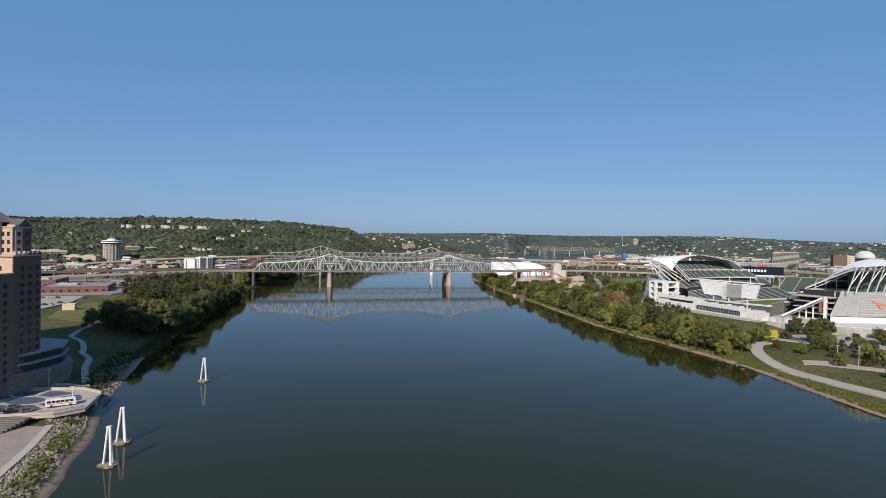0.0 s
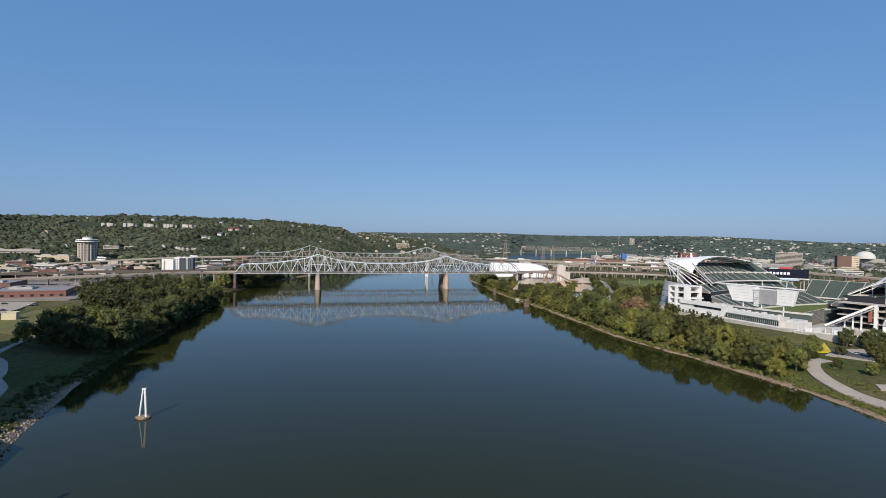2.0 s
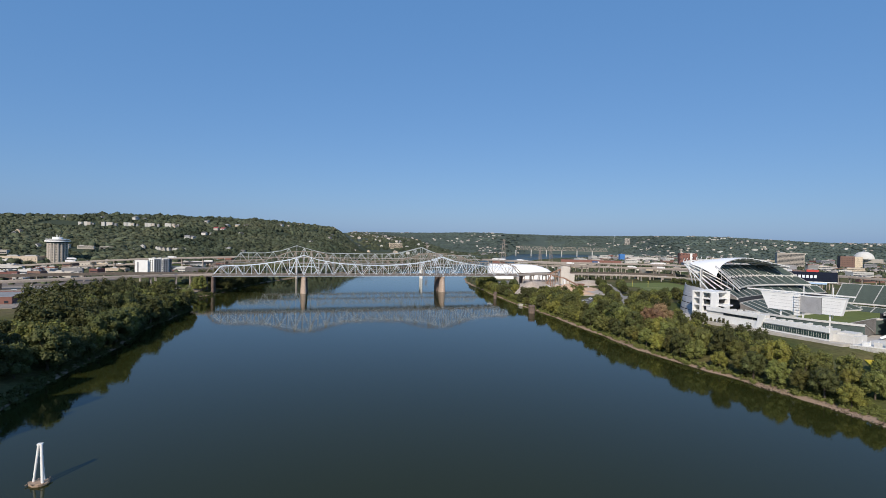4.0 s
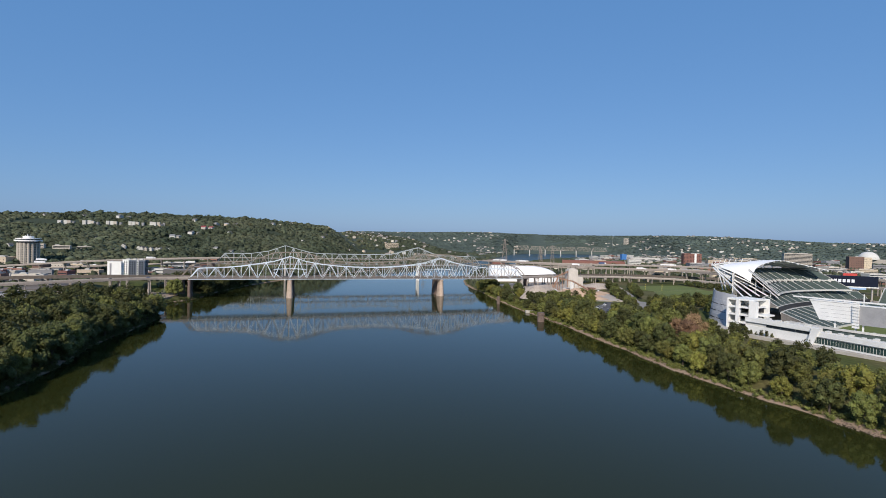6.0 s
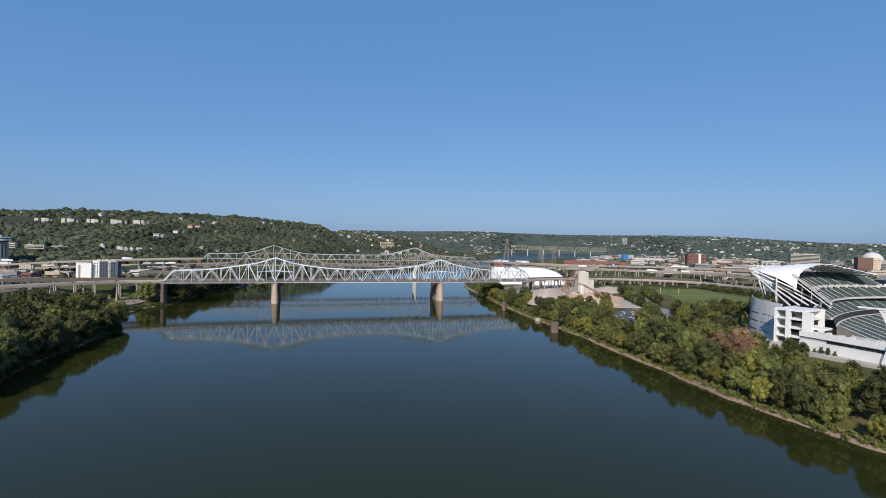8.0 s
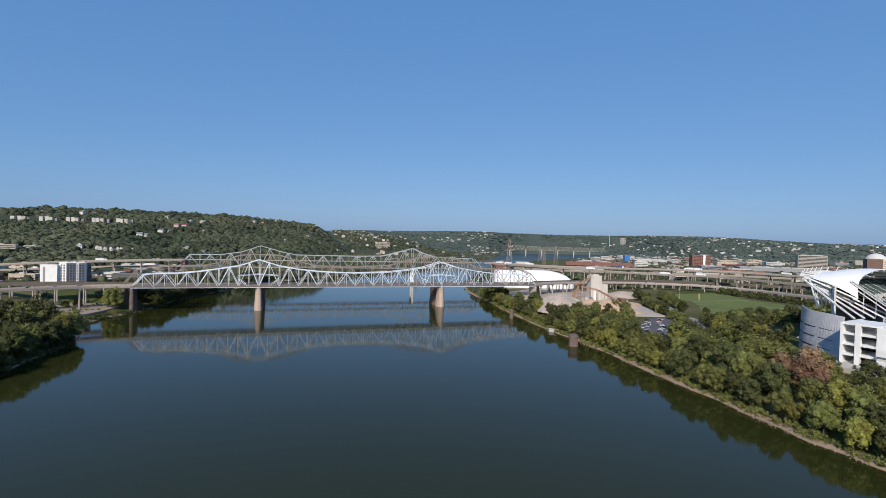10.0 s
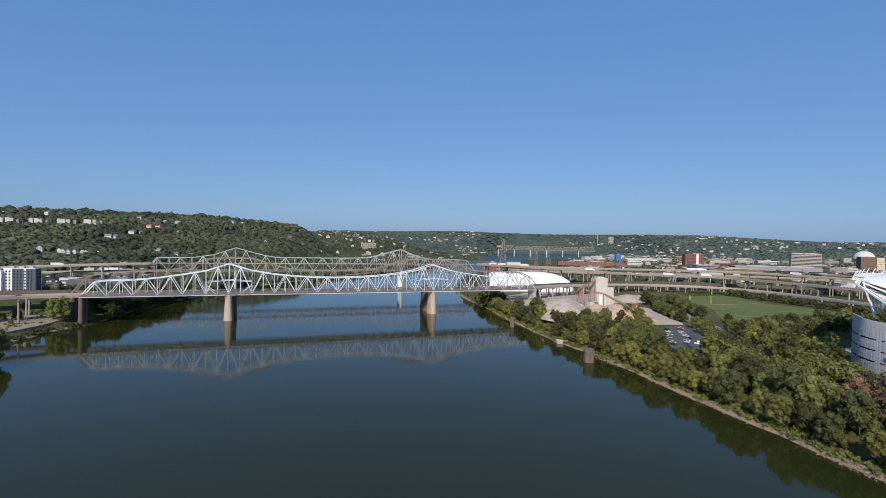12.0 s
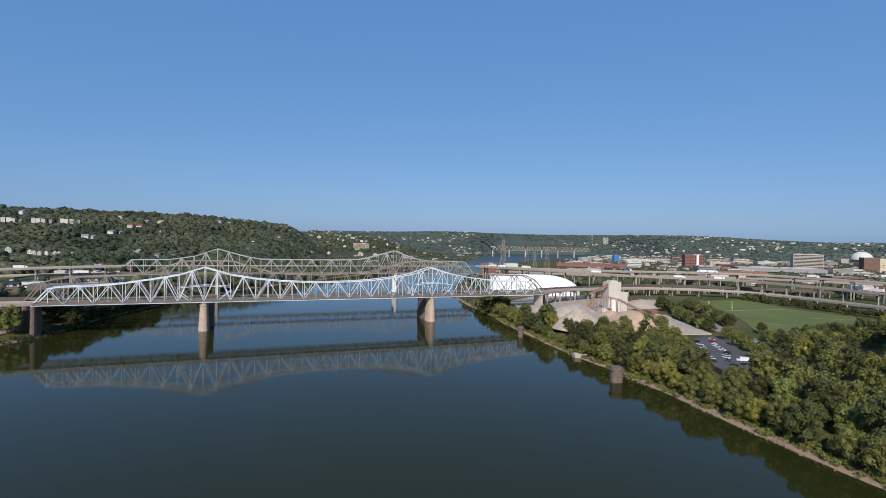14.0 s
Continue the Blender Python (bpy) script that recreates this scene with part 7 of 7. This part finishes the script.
    for x, y, k in ((250, 262, 0.75), (264, 250, 0.8), (278, 262, 0.8), (268, 290, 0.6), (292, 275, 0.9), (256, 284, 0.55), (302, 262, 0.9), (286, 300, 0.8), (238, 336, 0.6), (250, 326, 0.6), (262, 336, 0.7), (276, 326, 0.7), (244, 232, 0.7), (262, 222, 0.8), (280, 236, 0.9), (300, 330, 0.8), (316, 322, 0.9)):
        plant("round", x, y, k, rng)
    for x, y in ((238, 306), (246, 300), (262, 300), (270, 285)):
        lamp_post(x, y, ground_z(x, y), 12)
    for k in range(12):
        park_car(rng.randrange(6), 268 + 5 * k + rng.uniform(-1, 1), 398 - 8.4 * k, ground_z(268 + 5 * k, 398 - 8.4 * k) + 0.62, 118)
    banner = patch("banner", "bright yellow planting bed below the stadium wall", "flower bed", [(246, 394), (262, 396), (284, 432), (268, 430)], 8.9, mat("yellow_flowers", (0.55, 0.42, 0.03), 0.9, 0.35, 0.8), 2)
    for k in range(9):
        plant("cypress", 226 + 1.6 * k, 556 - 3.4 * k, rng.uniform(0.8, 1.1), rng)
    # traffic on the viaducts
    for x, y, z, rz, c in ((270, 1122, 37.9, -15, 0), (380, 1091, 34.6, -20, 0), (430, 1074, 34.5, -22, 0), (330, 1150, 40.2, 0, 4), (460, 1136, 40.2, -18, 0), (500, 905, 34.2, 105, 0), (600, 970, 38.9, 115, 0), (560, 1060, 39.8, -60, 0), (-470, 1043, 37, 20, 0), (-620, 1004, 32.4, 14, 0)):
        lorry(x, y, z, rz, CAR_PAINTS[c])
    for n, count in ((0, 4), (1, 5), (2, 8), (3, 9), (4, 8), (5, 6), (6, 4)):
        line, width = DECK_LINES[n]
        for k in range(count):
            i = rng.randrange(2, len(line) - 2)
            d = line[i + 1] - line[i]
            side = d.cross(Vector((0, 0, 1))).normalized() * width * rng.choice((-0.3, -0.12, 0.12, 0.3))
            p, turn = line[i] + side, math.degrees(math.atan2(d.y, d.x)) + (180 if rng.random() < 0.5 else 0)
            if k % 4 == 3 and n > 1:
                lorry(p.x, p.y, p.z, turn, CAR_PAINTS[0], 15)
                continue
            kind = rng.choice((0, 1, 2, 0, 5, 6, 4))
            car = copy_thing(CAR_KINDS[kind][0], pose(p.x, p.y, p.z + 0.02, 0, 0, turn))
            tagged(car, "small " + ("white van" if kind == 6 else ("white", "silver", "black", "red", "blue", "grey")[kind] + " car") + " on the elevated road", "van" if kind == 6 else "car", "traffic")


# ---- south bank: office tower, plaza, rocks and mooring posts ----
def office_tower():
    t = thing("office_tower", "stepped brown brick office tower with tan stone corners and gabled crown", "tower", pose(-188, 241, 8, 0, 0, 0))
    part("lower_shaft", box(-70, 0, -48, -15.2, 0, 51), BRICK_DARK, t)
    part("shaft", box(-70, 0, -15.2, 0, 0, 58.7), BRICK_DARK, t)
    part("upper_shaft", box(-60, -7, -7, 3, 58.7, 72), BRICK_DARK, t)
    # unseen blocks, added out of view so their shadow falls on the lawn
    part("crown", join(box(-66, -40, -24, 3, 58.7, 96), box(-110, -74, -30, 3, 0, 120)), BRICK_DARK, t)
    front = part("stone_front", box(-70, -0.25, -15.7, -15.2, 51, 58.2), STONE_TRIM, t, "sunlit tan stone front")
    top = part("stone_front", box(-60, -7.2, -7.6, -7, 58.7, 71.6), STONE_TRIM, t, "sunlit tan stone front")
    part("stone_bay", box(-10.5, -6.7, -6.6, -2.6, 58.7, 73), STONE_TRIM, t, "tan stone bay")
    part("stone_bay", box(-30, -12.5, -10, -7, 58.7, 74), STONE_TRIM, t, "tan stone bay")
    for x0, x1, y0, y1, z in ((-70.3, 0.3, -15.9, 0.3, 58.7), (-60.3, -6.6, -7.9, 3.3, 71.6), (-70.3, 0.3, -48.3, -15.2, 51)):
        part("cornice", box(x0, x1, y0, y1, z, z + 0.6), STONE_TRIM, t)
    for k in range(6):
        part("parapet_post", box(-1.2, 0.1, -14.6 + 2.6 * k, -13.4 + 2.6 * k, 59.3, 61), STONE_TRIM if k < 3 else BRICK_DARK, t)
    part("gable", ([(-6.6, -5.5, 72.2), (-6.6, 3, 72.2), (-6.6, -1, 76), (-40, -5.5, 72.2), (-40, 3, 72.2), (-40, -1, 76)], [(0, 1, 2), (3, 5, 4), (0, 2, 5, 3), (1, 4, 5, 2), (0, 3, 4, 1)]), SHINGLE, t, "grey slate gable")
    part("gable", ([(-30.5, -10.5, 74), (-12, -10.5, 74), (-21, -10.5, 79), (-30.5, 2, 74), (-12, 2, 74), (-21, 2, 79)], [(0, 1, 2), (3, 5, 4), (0, 2, 5, 3), (1, 4, 5, 2), (0, 3, 4, 1)]), SHINGLE, t, "grey slate gable")
    for r in range(15):
        z = 4.2 + r * 3.7
        for k in range(11):
            y = -46 + 4.4 * k
            if (y < -16.5 and z < 48.5) or (y > -14 and z < 56):
                window_on(t, "r", 0, y, z, 1.9, 1.9)
    for z in (52.4,):
        for x in range(-34, -2, 4):
            window_on(front, "f", x, -15.7, z, 1.9, 2.1)
    for z in (60.3, 64, 67.7):
        for x in (-9, -11.5):
            window_on(top, "f", x, -7.6, z, 1.3, 2.0)
        for x in (-15, -19, -23):
            window_on(top, "f", x, -10, z, 1.5, 2.0)
        window_on(t, "r", -6.7, -4.6, z, 1.8, 2.0)
        window_on(t, "r", -7, 0.6, z, 1.8, 2.0)
    base = thing("podium", "pale banded parking podium at the tower's foot", "podium", pose(-188, 241, 5))
    # DARK bands stand for the shade inside the open parking levels
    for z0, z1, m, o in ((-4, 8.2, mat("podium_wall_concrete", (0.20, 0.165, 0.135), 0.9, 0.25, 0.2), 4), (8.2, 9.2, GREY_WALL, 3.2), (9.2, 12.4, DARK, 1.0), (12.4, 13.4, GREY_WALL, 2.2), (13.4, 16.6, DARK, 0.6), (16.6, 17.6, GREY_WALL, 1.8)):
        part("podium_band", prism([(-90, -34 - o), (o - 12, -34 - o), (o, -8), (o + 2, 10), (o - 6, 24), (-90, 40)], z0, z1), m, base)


def shuttle_bus(x, y, z, rz):
    t = thing("shuttle_bus", "white shuttle bus with dark windows parked on the plaza", "bus", pose(x, y, z, 0, 0, rz))
    prof = [(-5.2, 0.45), (5.0, 0.45), (5.3, 1.3), (4.9, 3.0), (4.6, 3.2), (-5.0, 3.2), (-5.25, 3.0)]
    n = len(prof)
    part("body", ([(px, -1.25, pz) for px, pz in prof] + [(px, 1.25, pz) for px, pz in prof], [tuple(range(n)), tuple(range(2 * n - 1, n - 1, -1))] + [(i, n + i, n + (i + 1) % n, (i + 1) % n) for i in range(n)]), CAR_PAINTS[0], t)
    for k in range(6):
        for s in (-1, 1):
            part("window", box(-4.6 + 1.5 * k, -3.3 + 1.5 * k, s * 1.26 - 0.03, s * 1.26 + 0.03, 1.75, 2.7), GLASS, t)
    part("stripe", box(-5.0, 4.9, -1.29, -1.26, 1.15, 1.4), mat("red_stripe", (0.4, 0.05, 0.04), 0.5, 0.1), t)
    part("windscreen", box(4.95, 5.2, -1.1, 1.1, 1.6, 2.8), GLASS, t)
    part("roof_unit", box(-2.5, 0.5, -0.8, 0.8, 3.2, 3.5), PRECAST, t)
    for px in (-3.2, 3.2):
        for s in (-1.2, 1.2):
            part("wheel", ([(px + 0.48 * math.cos(k * 0.7854), s + o, 0.48 + 0.48 * math.sin(k * 0.7854)) for o in (-0.13, 0.13) for k in range(8)],
                           [tuple(range(8)), tuple(range(15, 7, -1))] + [(k, 8 + k, 8 + (k + 1) % 8, (k + 1) % 8) for k in range(8)]), TYRE, t)


def plaza():
    t = thing("plaza", "raised riverside plaza with a compass pattern in pale and slate paving", "plaza", pose(-174, 216, 0))
    rim = [(23, 13), (12, 18), (-10, 16.5), (-30, 11), (-50, 5), (-50, -24), (5, -19.5), (23, -15), (30, -7.5)]
    slab = part("slab", prism(rim, 4.6, 6.0), PAVING, t, "pale concrete plaza slab")
    slate = mat("slate_paving", (0.085, 0.10, 0.14), 0.8, 0.15, 0.4)
    cx, cy = -1.0, 0.5

    def spot(r, a):
        return (cx + r * 24 * math.cos(a) - r * 2.0 * math.sin(a), cy + r * 15.5 * math.sin(a) + r * 1.0 * math.cos(a))
    for k in range(8):
        a0, a1 = 2 * math.pi * (k + 0.1) / 8, 2 * math.pi * (k + 0.9) / 8
        pts = [spot(0.46, a0)] + [spot(0.92, a0 + (a1 - a0) * j / 6) for j in range(7)] + [spot(0.46, a1)]
        part("paving_sector", prism(pts, 5.98, 6.06), slate, slab)
    part("paving_disc", prism([spot(0.32, j * 0.2618) for j in range(24)], 5.98, 6.06), slate, slab)
    part("edge_wall", join(*[bar((a[0], a[1], 6.5), (b[0], b[1], 6.5), 0.5, 1.0) for a, b in zip(rim, rim[1:])]), CONCRETE, t)
    for a, b in zip(rim, rim[1:]):
        part("rail", bar((a[0], a[1], 7.3), (b[0], b[1], 7.3), 0.12), DARK, t)
    part("back_wall", join(*[bar((a[0] * 0.86, a[1] * 0.86, 2.2), (b[0] * 0.86, b[1] * 0.86, 2.2), 0.8, 5.2) for a, b in zip(rim, rim[1:])]), DARK_STONE, t)
    for x, y in ((26, -7), (20, -13.5), (12, -16), (4, -18), (-8, -18.5), (22, 10)):
        part("column", box(x - 0.9, x + 0.9, y - 0.9, y + 0.9, -1, 4.7), CONCRETE, t)
    for k, (x, y, rz) in enumerate(((-163, 203, 50), (-168, 201, 50), (-174, 202, 50), (-180, 201, 50), (-186, 202, 50), (-172, 207, 50))):
        park_car((5, 2, 4, 0, 2, 5)[k], x, y, 6.07, rz)
    shuttle_bus(-155.5, 211, 6.07, 30)
    lamp_post(-153, 214, 6.0, 7)
    lamp_post(-180, 236, 6.0, 8)


def mooring_post(x, y, h, rz, seed):
    """Three raking white pipes that meet at the top, on a low timber and earth base."""
    rng = random.Random(seed)
    t = thing("mooring_post", "white steel pipe tripod mooring post on a driftwood base", "mooring post", pose(x, y, 0, 0, 0, rz), "mooring posts")

    def pipe(name, p, q, r):
        p, q = Vector(p), Vector(q)
        d = (q - p).normalized()
        u = d.orthogonal().normalized()
        w = d.cross(u)
        ring = [(u * math.cos(k * 0.5236) + w * math.sin(k * 0.5236)) * r for k in range(12)]
        part(name, ([p + c for c in ring] + [q + c for c in ring], [(k, (k + 1) % 12, 12 + (k + 1) % 12, 12 + k) for k in range(12)] + [tuple(range(12, 24)), tuple(range(12))[::-1]]), WHITE, t)
    pipe("pipe", (-2.0, 0.3, -2), (-0.25, 0, h), 0.34)
    pipe("pipe", (1.5, -1.1, -2), (0.55, -0.2, h), 0.43)
    pipe("pipe", (0.7, 1.7, -2), (0.2, 0.4, h), 0.32)
    part("cap", box(-0.6, 0.85, -0.5, 0.65, h - 0.4, h + 0.1), WHITE, t)
    part("base", prism([(2.9 * math.cos(k * 0.6283) * rng.uniform(0.8, 1.1), 2.3 * math.sin(k * 0.6283) * rng.uniform(0.8, 1.1)) for k in range(10)], -1, 0.7), TIMBER, t, "brown driftwood and earth base")
    for k in range(9):
        a = rng.uniform(0, 6.28)
        part("driftwood", bar((2.4 * math.cos(a), 2.0 * math.sin(a), 0.6), (3.3 * math.cos(a + rng.uniform(0.3, 1.2)), 2.9 * math.sin(a + 0.7), rng.uniform(0.3, 1.1)), 0.22), TIMBER, t)


def rocks():
    """Loose stones along the foot of the banks."""
    rng = random.Random(4)
    ico = bmesh.new()
    bmesh.ops.create_icosphere(ico, subdivisions=1, radius=1.0)
    iv, jf = [v.co.copy() for v in ico.verts], [[v.index for v in f.verts] for f in ico.faces]
    ico.free()

    def stones(spots, material, label):
        verts, faces = [], []
        for x, y, s in spots:
            k = len(verts)
            c = Vector((x, y, max(0.0, ground_z(x, y)) + s * 0.15))
            rot = Euler((rng.uniform(0, 3), rng.uniform(0, 3), rng.uniform(0, 3))).to_matrix()
            verts += [c + rot @ Vector((q.x * s * 1.5, q.y * s, q.z * s * 0.55)) * rng.uniform(0.8, 1.1) for q in iv]
            faces += [tuple(i + k for i in f) for f in jf]
        tagged(part("riprap", (verts, faces), material), label, "riprap", kind="stuff")
    left, right = [], []
    for _ in range(4600):
        if rng.random() < 0.8:
            y, d = rng.uniform(138, 212), rng.uniform(4.5, 19)
        else:
            y, d = rng.uniform(228, 300), rng.uniform(0, 8)
        left.append((lerp_table(LEFT_SHORE, y) - d, y, 0.16 + 0.5 * rng.random() ** 2))
    for _ in range(7000):
        y = rng.uniform(190, 900)
        if noise.noise((y * 0.03, 4, 1)) > rng.uniform(-0.15, 0.6):
            right.append((lerp_table(RIGHT_SHORE, y) + rng.uniform(-0.8, 4.5), y, rng.uniform(0.15, 0.55)))
    stones(left, STONES, "pale grey broken riprap stones on the shore")
    stones(right, SHORE_STONE, "muddy brown stones along the tree-lined shore")


def shrubs():
    rng = random.Random(14)
    places = []
    for _ in range(1000):
        y = rng.uniform(205, 380)
        d = rng.uniform(3.5, 10.5 + 10 * smooth01(330, 370, y))
        x = lerp_table(RIGHT_SHORE, y) + d
        places.append((x, y, ground_z(x, y) - 0.1, rng.uniform(0.5, 1.2) * (1 + 0.8 * smooth01(330, 380, y))))
    for _ in range(900):
        y = rng.uniform(372, 1000)
        d = rng.uniform(1.8, 9)
        x = lerp_table(RIGHT_SHORE, y) + d
        places.append((x, y, ground_z(x, y), rng.uniform(0.8, 2.2)))
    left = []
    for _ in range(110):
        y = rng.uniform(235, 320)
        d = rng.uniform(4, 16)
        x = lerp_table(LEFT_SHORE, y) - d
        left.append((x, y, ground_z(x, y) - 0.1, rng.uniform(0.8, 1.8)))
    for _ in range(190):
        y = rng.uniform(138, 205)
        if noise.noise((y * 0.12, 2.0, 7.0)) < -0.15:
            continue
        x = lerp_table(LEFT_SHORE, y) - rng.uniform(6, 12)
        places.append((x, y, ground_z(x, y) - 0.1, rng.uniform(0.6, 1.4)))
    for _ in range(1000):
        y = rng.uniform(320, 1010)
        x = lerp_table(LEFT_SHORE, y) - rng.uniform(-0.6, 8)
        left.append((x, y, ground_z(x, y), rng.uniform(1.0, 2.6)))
    for _ in range(120):
        x, y = rng.uniform(-388, -304), rng.uniform(736, 832)
        if noise.noise((x * 0.06, y * 0.06, 1.0)) > 0.05:
            places.append((x, y, max(4.9, ground_z(x, y)), rng.uniform(0.7, 1.9)))
    for _ in range(170):
        y = rng.uniform(225, 360)
        x = lerp_table(((215, 238), (258, 229), (282, 223), (308, 219), (330, 220), (350, 225), (366, 236)), y) + rng.uniform(0, 5)
        if noise.noise((x * 0.1, y * 0.1, 8.0)) > -0.1:
            places.append((x, y, ground_z(x, y) - 0.1, rng.uniform(0.5, 1.0)))
    # south bank shrubs get the dark leaf colour in place of shade
    leafy_shrubs("bank_shrubs", "green shrubs along the south bank, coloured dark for shade", LEAF_DARK, left, 19)
    leafy_shrubs("bank_shrubs", "low green shrubs and weeds along the banks", LEAF, places, 9)


def south_bank():
    rng = random.Random(44)
    office_tower()
    plaza()
    mooring_post(-125.3, 272.6, 12.4, 10, 1)
    mooring_post(-116.5, 188.8, 13.2, 25, 2)
    mooring_post(-109, 169.8, 13.2, 5, 3)
    rocks()
    pale_path = MATS["pale_path"]
    drape("pavement", "pale concrete footpath winding over the lawn", "path", [(-166, 240), (-174, 252), (-183, 264), (-191, 276), (-200, 292), (-210, 300), (-215, 309), (-228, 325), (-241, 334), (-246, 345), (-254, 368), (-262, 395), (-275, 430)], 3.2, pale_path, 0.5)
    drape("pavement", "pale concrete footpath along the plaza", "path", [(-172, 246), (-186, 240), (-200, 236), (-230, 240)], 3.0, pale_path, 0.5)
    patch("pavement", "broad pale concrete shore ramp", "ramp", [(-149, 196), (-146, 189), (-140, 175), (-133, 155), (-127, 138), (-150, 128), (-200, 150), (-215, 196)], 3.0, mat("ramp_paving", (0.30, 0.245, 0.20), 0.95, 0.15, 0.2), 3)
    edge = curve_points([(-149.5, 197, 3.25), (-146, 189, 3.25), (-140, 175, 3.25), (-133, 155, 3.25), (-126.5, 137, 3.25)], 2.0)
    tagged(part("trim", ribbon(edge, 2.6, 0.6), mat("pale_kerb", (0.44, 0.38, 0.32), 0.9, 0.12, 0.3)), "pale kerb along the shore ramp", "kerb", kind="structure")
    # step colour is darkened to stand for the shade lying over them
    for k in range(7):
        tagged(part("step", box(-215, -160.5 + k * 0.5, 186.6 + k * 1.3, 198, 2.6 + 0.4 * k, 3.0 + 0.4 * (k + 1)), mat("shade_toned_step_concrete", (0.16, 0.14, 0.12), 0.95, 0.25, 0.3)), "long grey concrete shore step", "step", "shore steps", kind="structure")
    patch("lawn", "sunlit mown lawn behind the trees", "lawn", [(-306, 398), (-345, 470), (-335, 500), (-290, 470), (-258, 400), (-270, 384)], 12.2, mat("dry_lawn", (0.125, 0.122, 0.036), 0.95, 0.25, 0.05), 4)
    patch("parking_lot", "pale parking lot beyond the lawn", "parking lot", [(-332, 404), (-420, 470), (-440, 520), (-370, 530), (-347, 480)], 14.0, mat("worn_lot", (0.36, 0.31, 0.25), 0.95, 0.15, 0.1), 3)
    patch("parking_lot", "wide worn asphalt lot around the brick depot", "parking lot", [(-352, 545), (-340, 640), (-352, 720), (-430, 745), (-540, 700), (-540, 560), (-450, 525), (-380, 535)], 14.5, mat("worn_asphalt", (0.24, 0.205, 0.17), 0.95, 0.3, 0.05), 4)
    for k in range(16):
        park_car(rng.choice((0, 1, 0, 2, 5)), -365 - rng.uniform(0, 110), 640 + rng.uniform(0, 60), 14.52, rng.choice((20, 110)))
    for k in range(20):
        park_car(rng.randrange(6), -345 - rng.uniform(0, 75), 440 + rng.uniform(0, 70), 14.02, rng.choice((20, 110)))
    patch("yard", "dark dirt railway yard between the viaducts", "yard", [(-440, 752), (-446, 880), (-470, 930), (-640, 980), (-900, 950), (-900, 640), (-545, 706)], 14.35, mat("yard_dirt", (0.15, 0.125, 0.105), 0.95, 0.35, 0.04), 4)
    patch("landing", "pale sandy landing beside the bridge foot", "landing", [(-314, 742), (-310, 775), (-312, 812), (-345, 830), (-392, 826), (-380, 780), (-345, 745)], 5.0, mat("sandy_dirt", (0.27, 0.215, 0.17), 0.95, 0.3, 0.1), 5)
    for x, y, k in ((-311, 798, 1.35), (-322, 808, 0.9), (-346, 800, 0.7), (-352, 792, 0.6), (-335, 778, 0.35), (-330, 735, 0.6), (-318, 728, 0.5), (-345, 738, 0.7), (-360, 748, 0.6), (-300, 700, 0.6), (-312, 708, 0.8), (-328, 715, 0.8), (-296, 690, 0.8), (-310, 688, 0.9), (-330, 695, 0.9)):
        plant("bank", x, y, k, rng)
    shrubs()


north_bank()
south_bank()
join_belts()
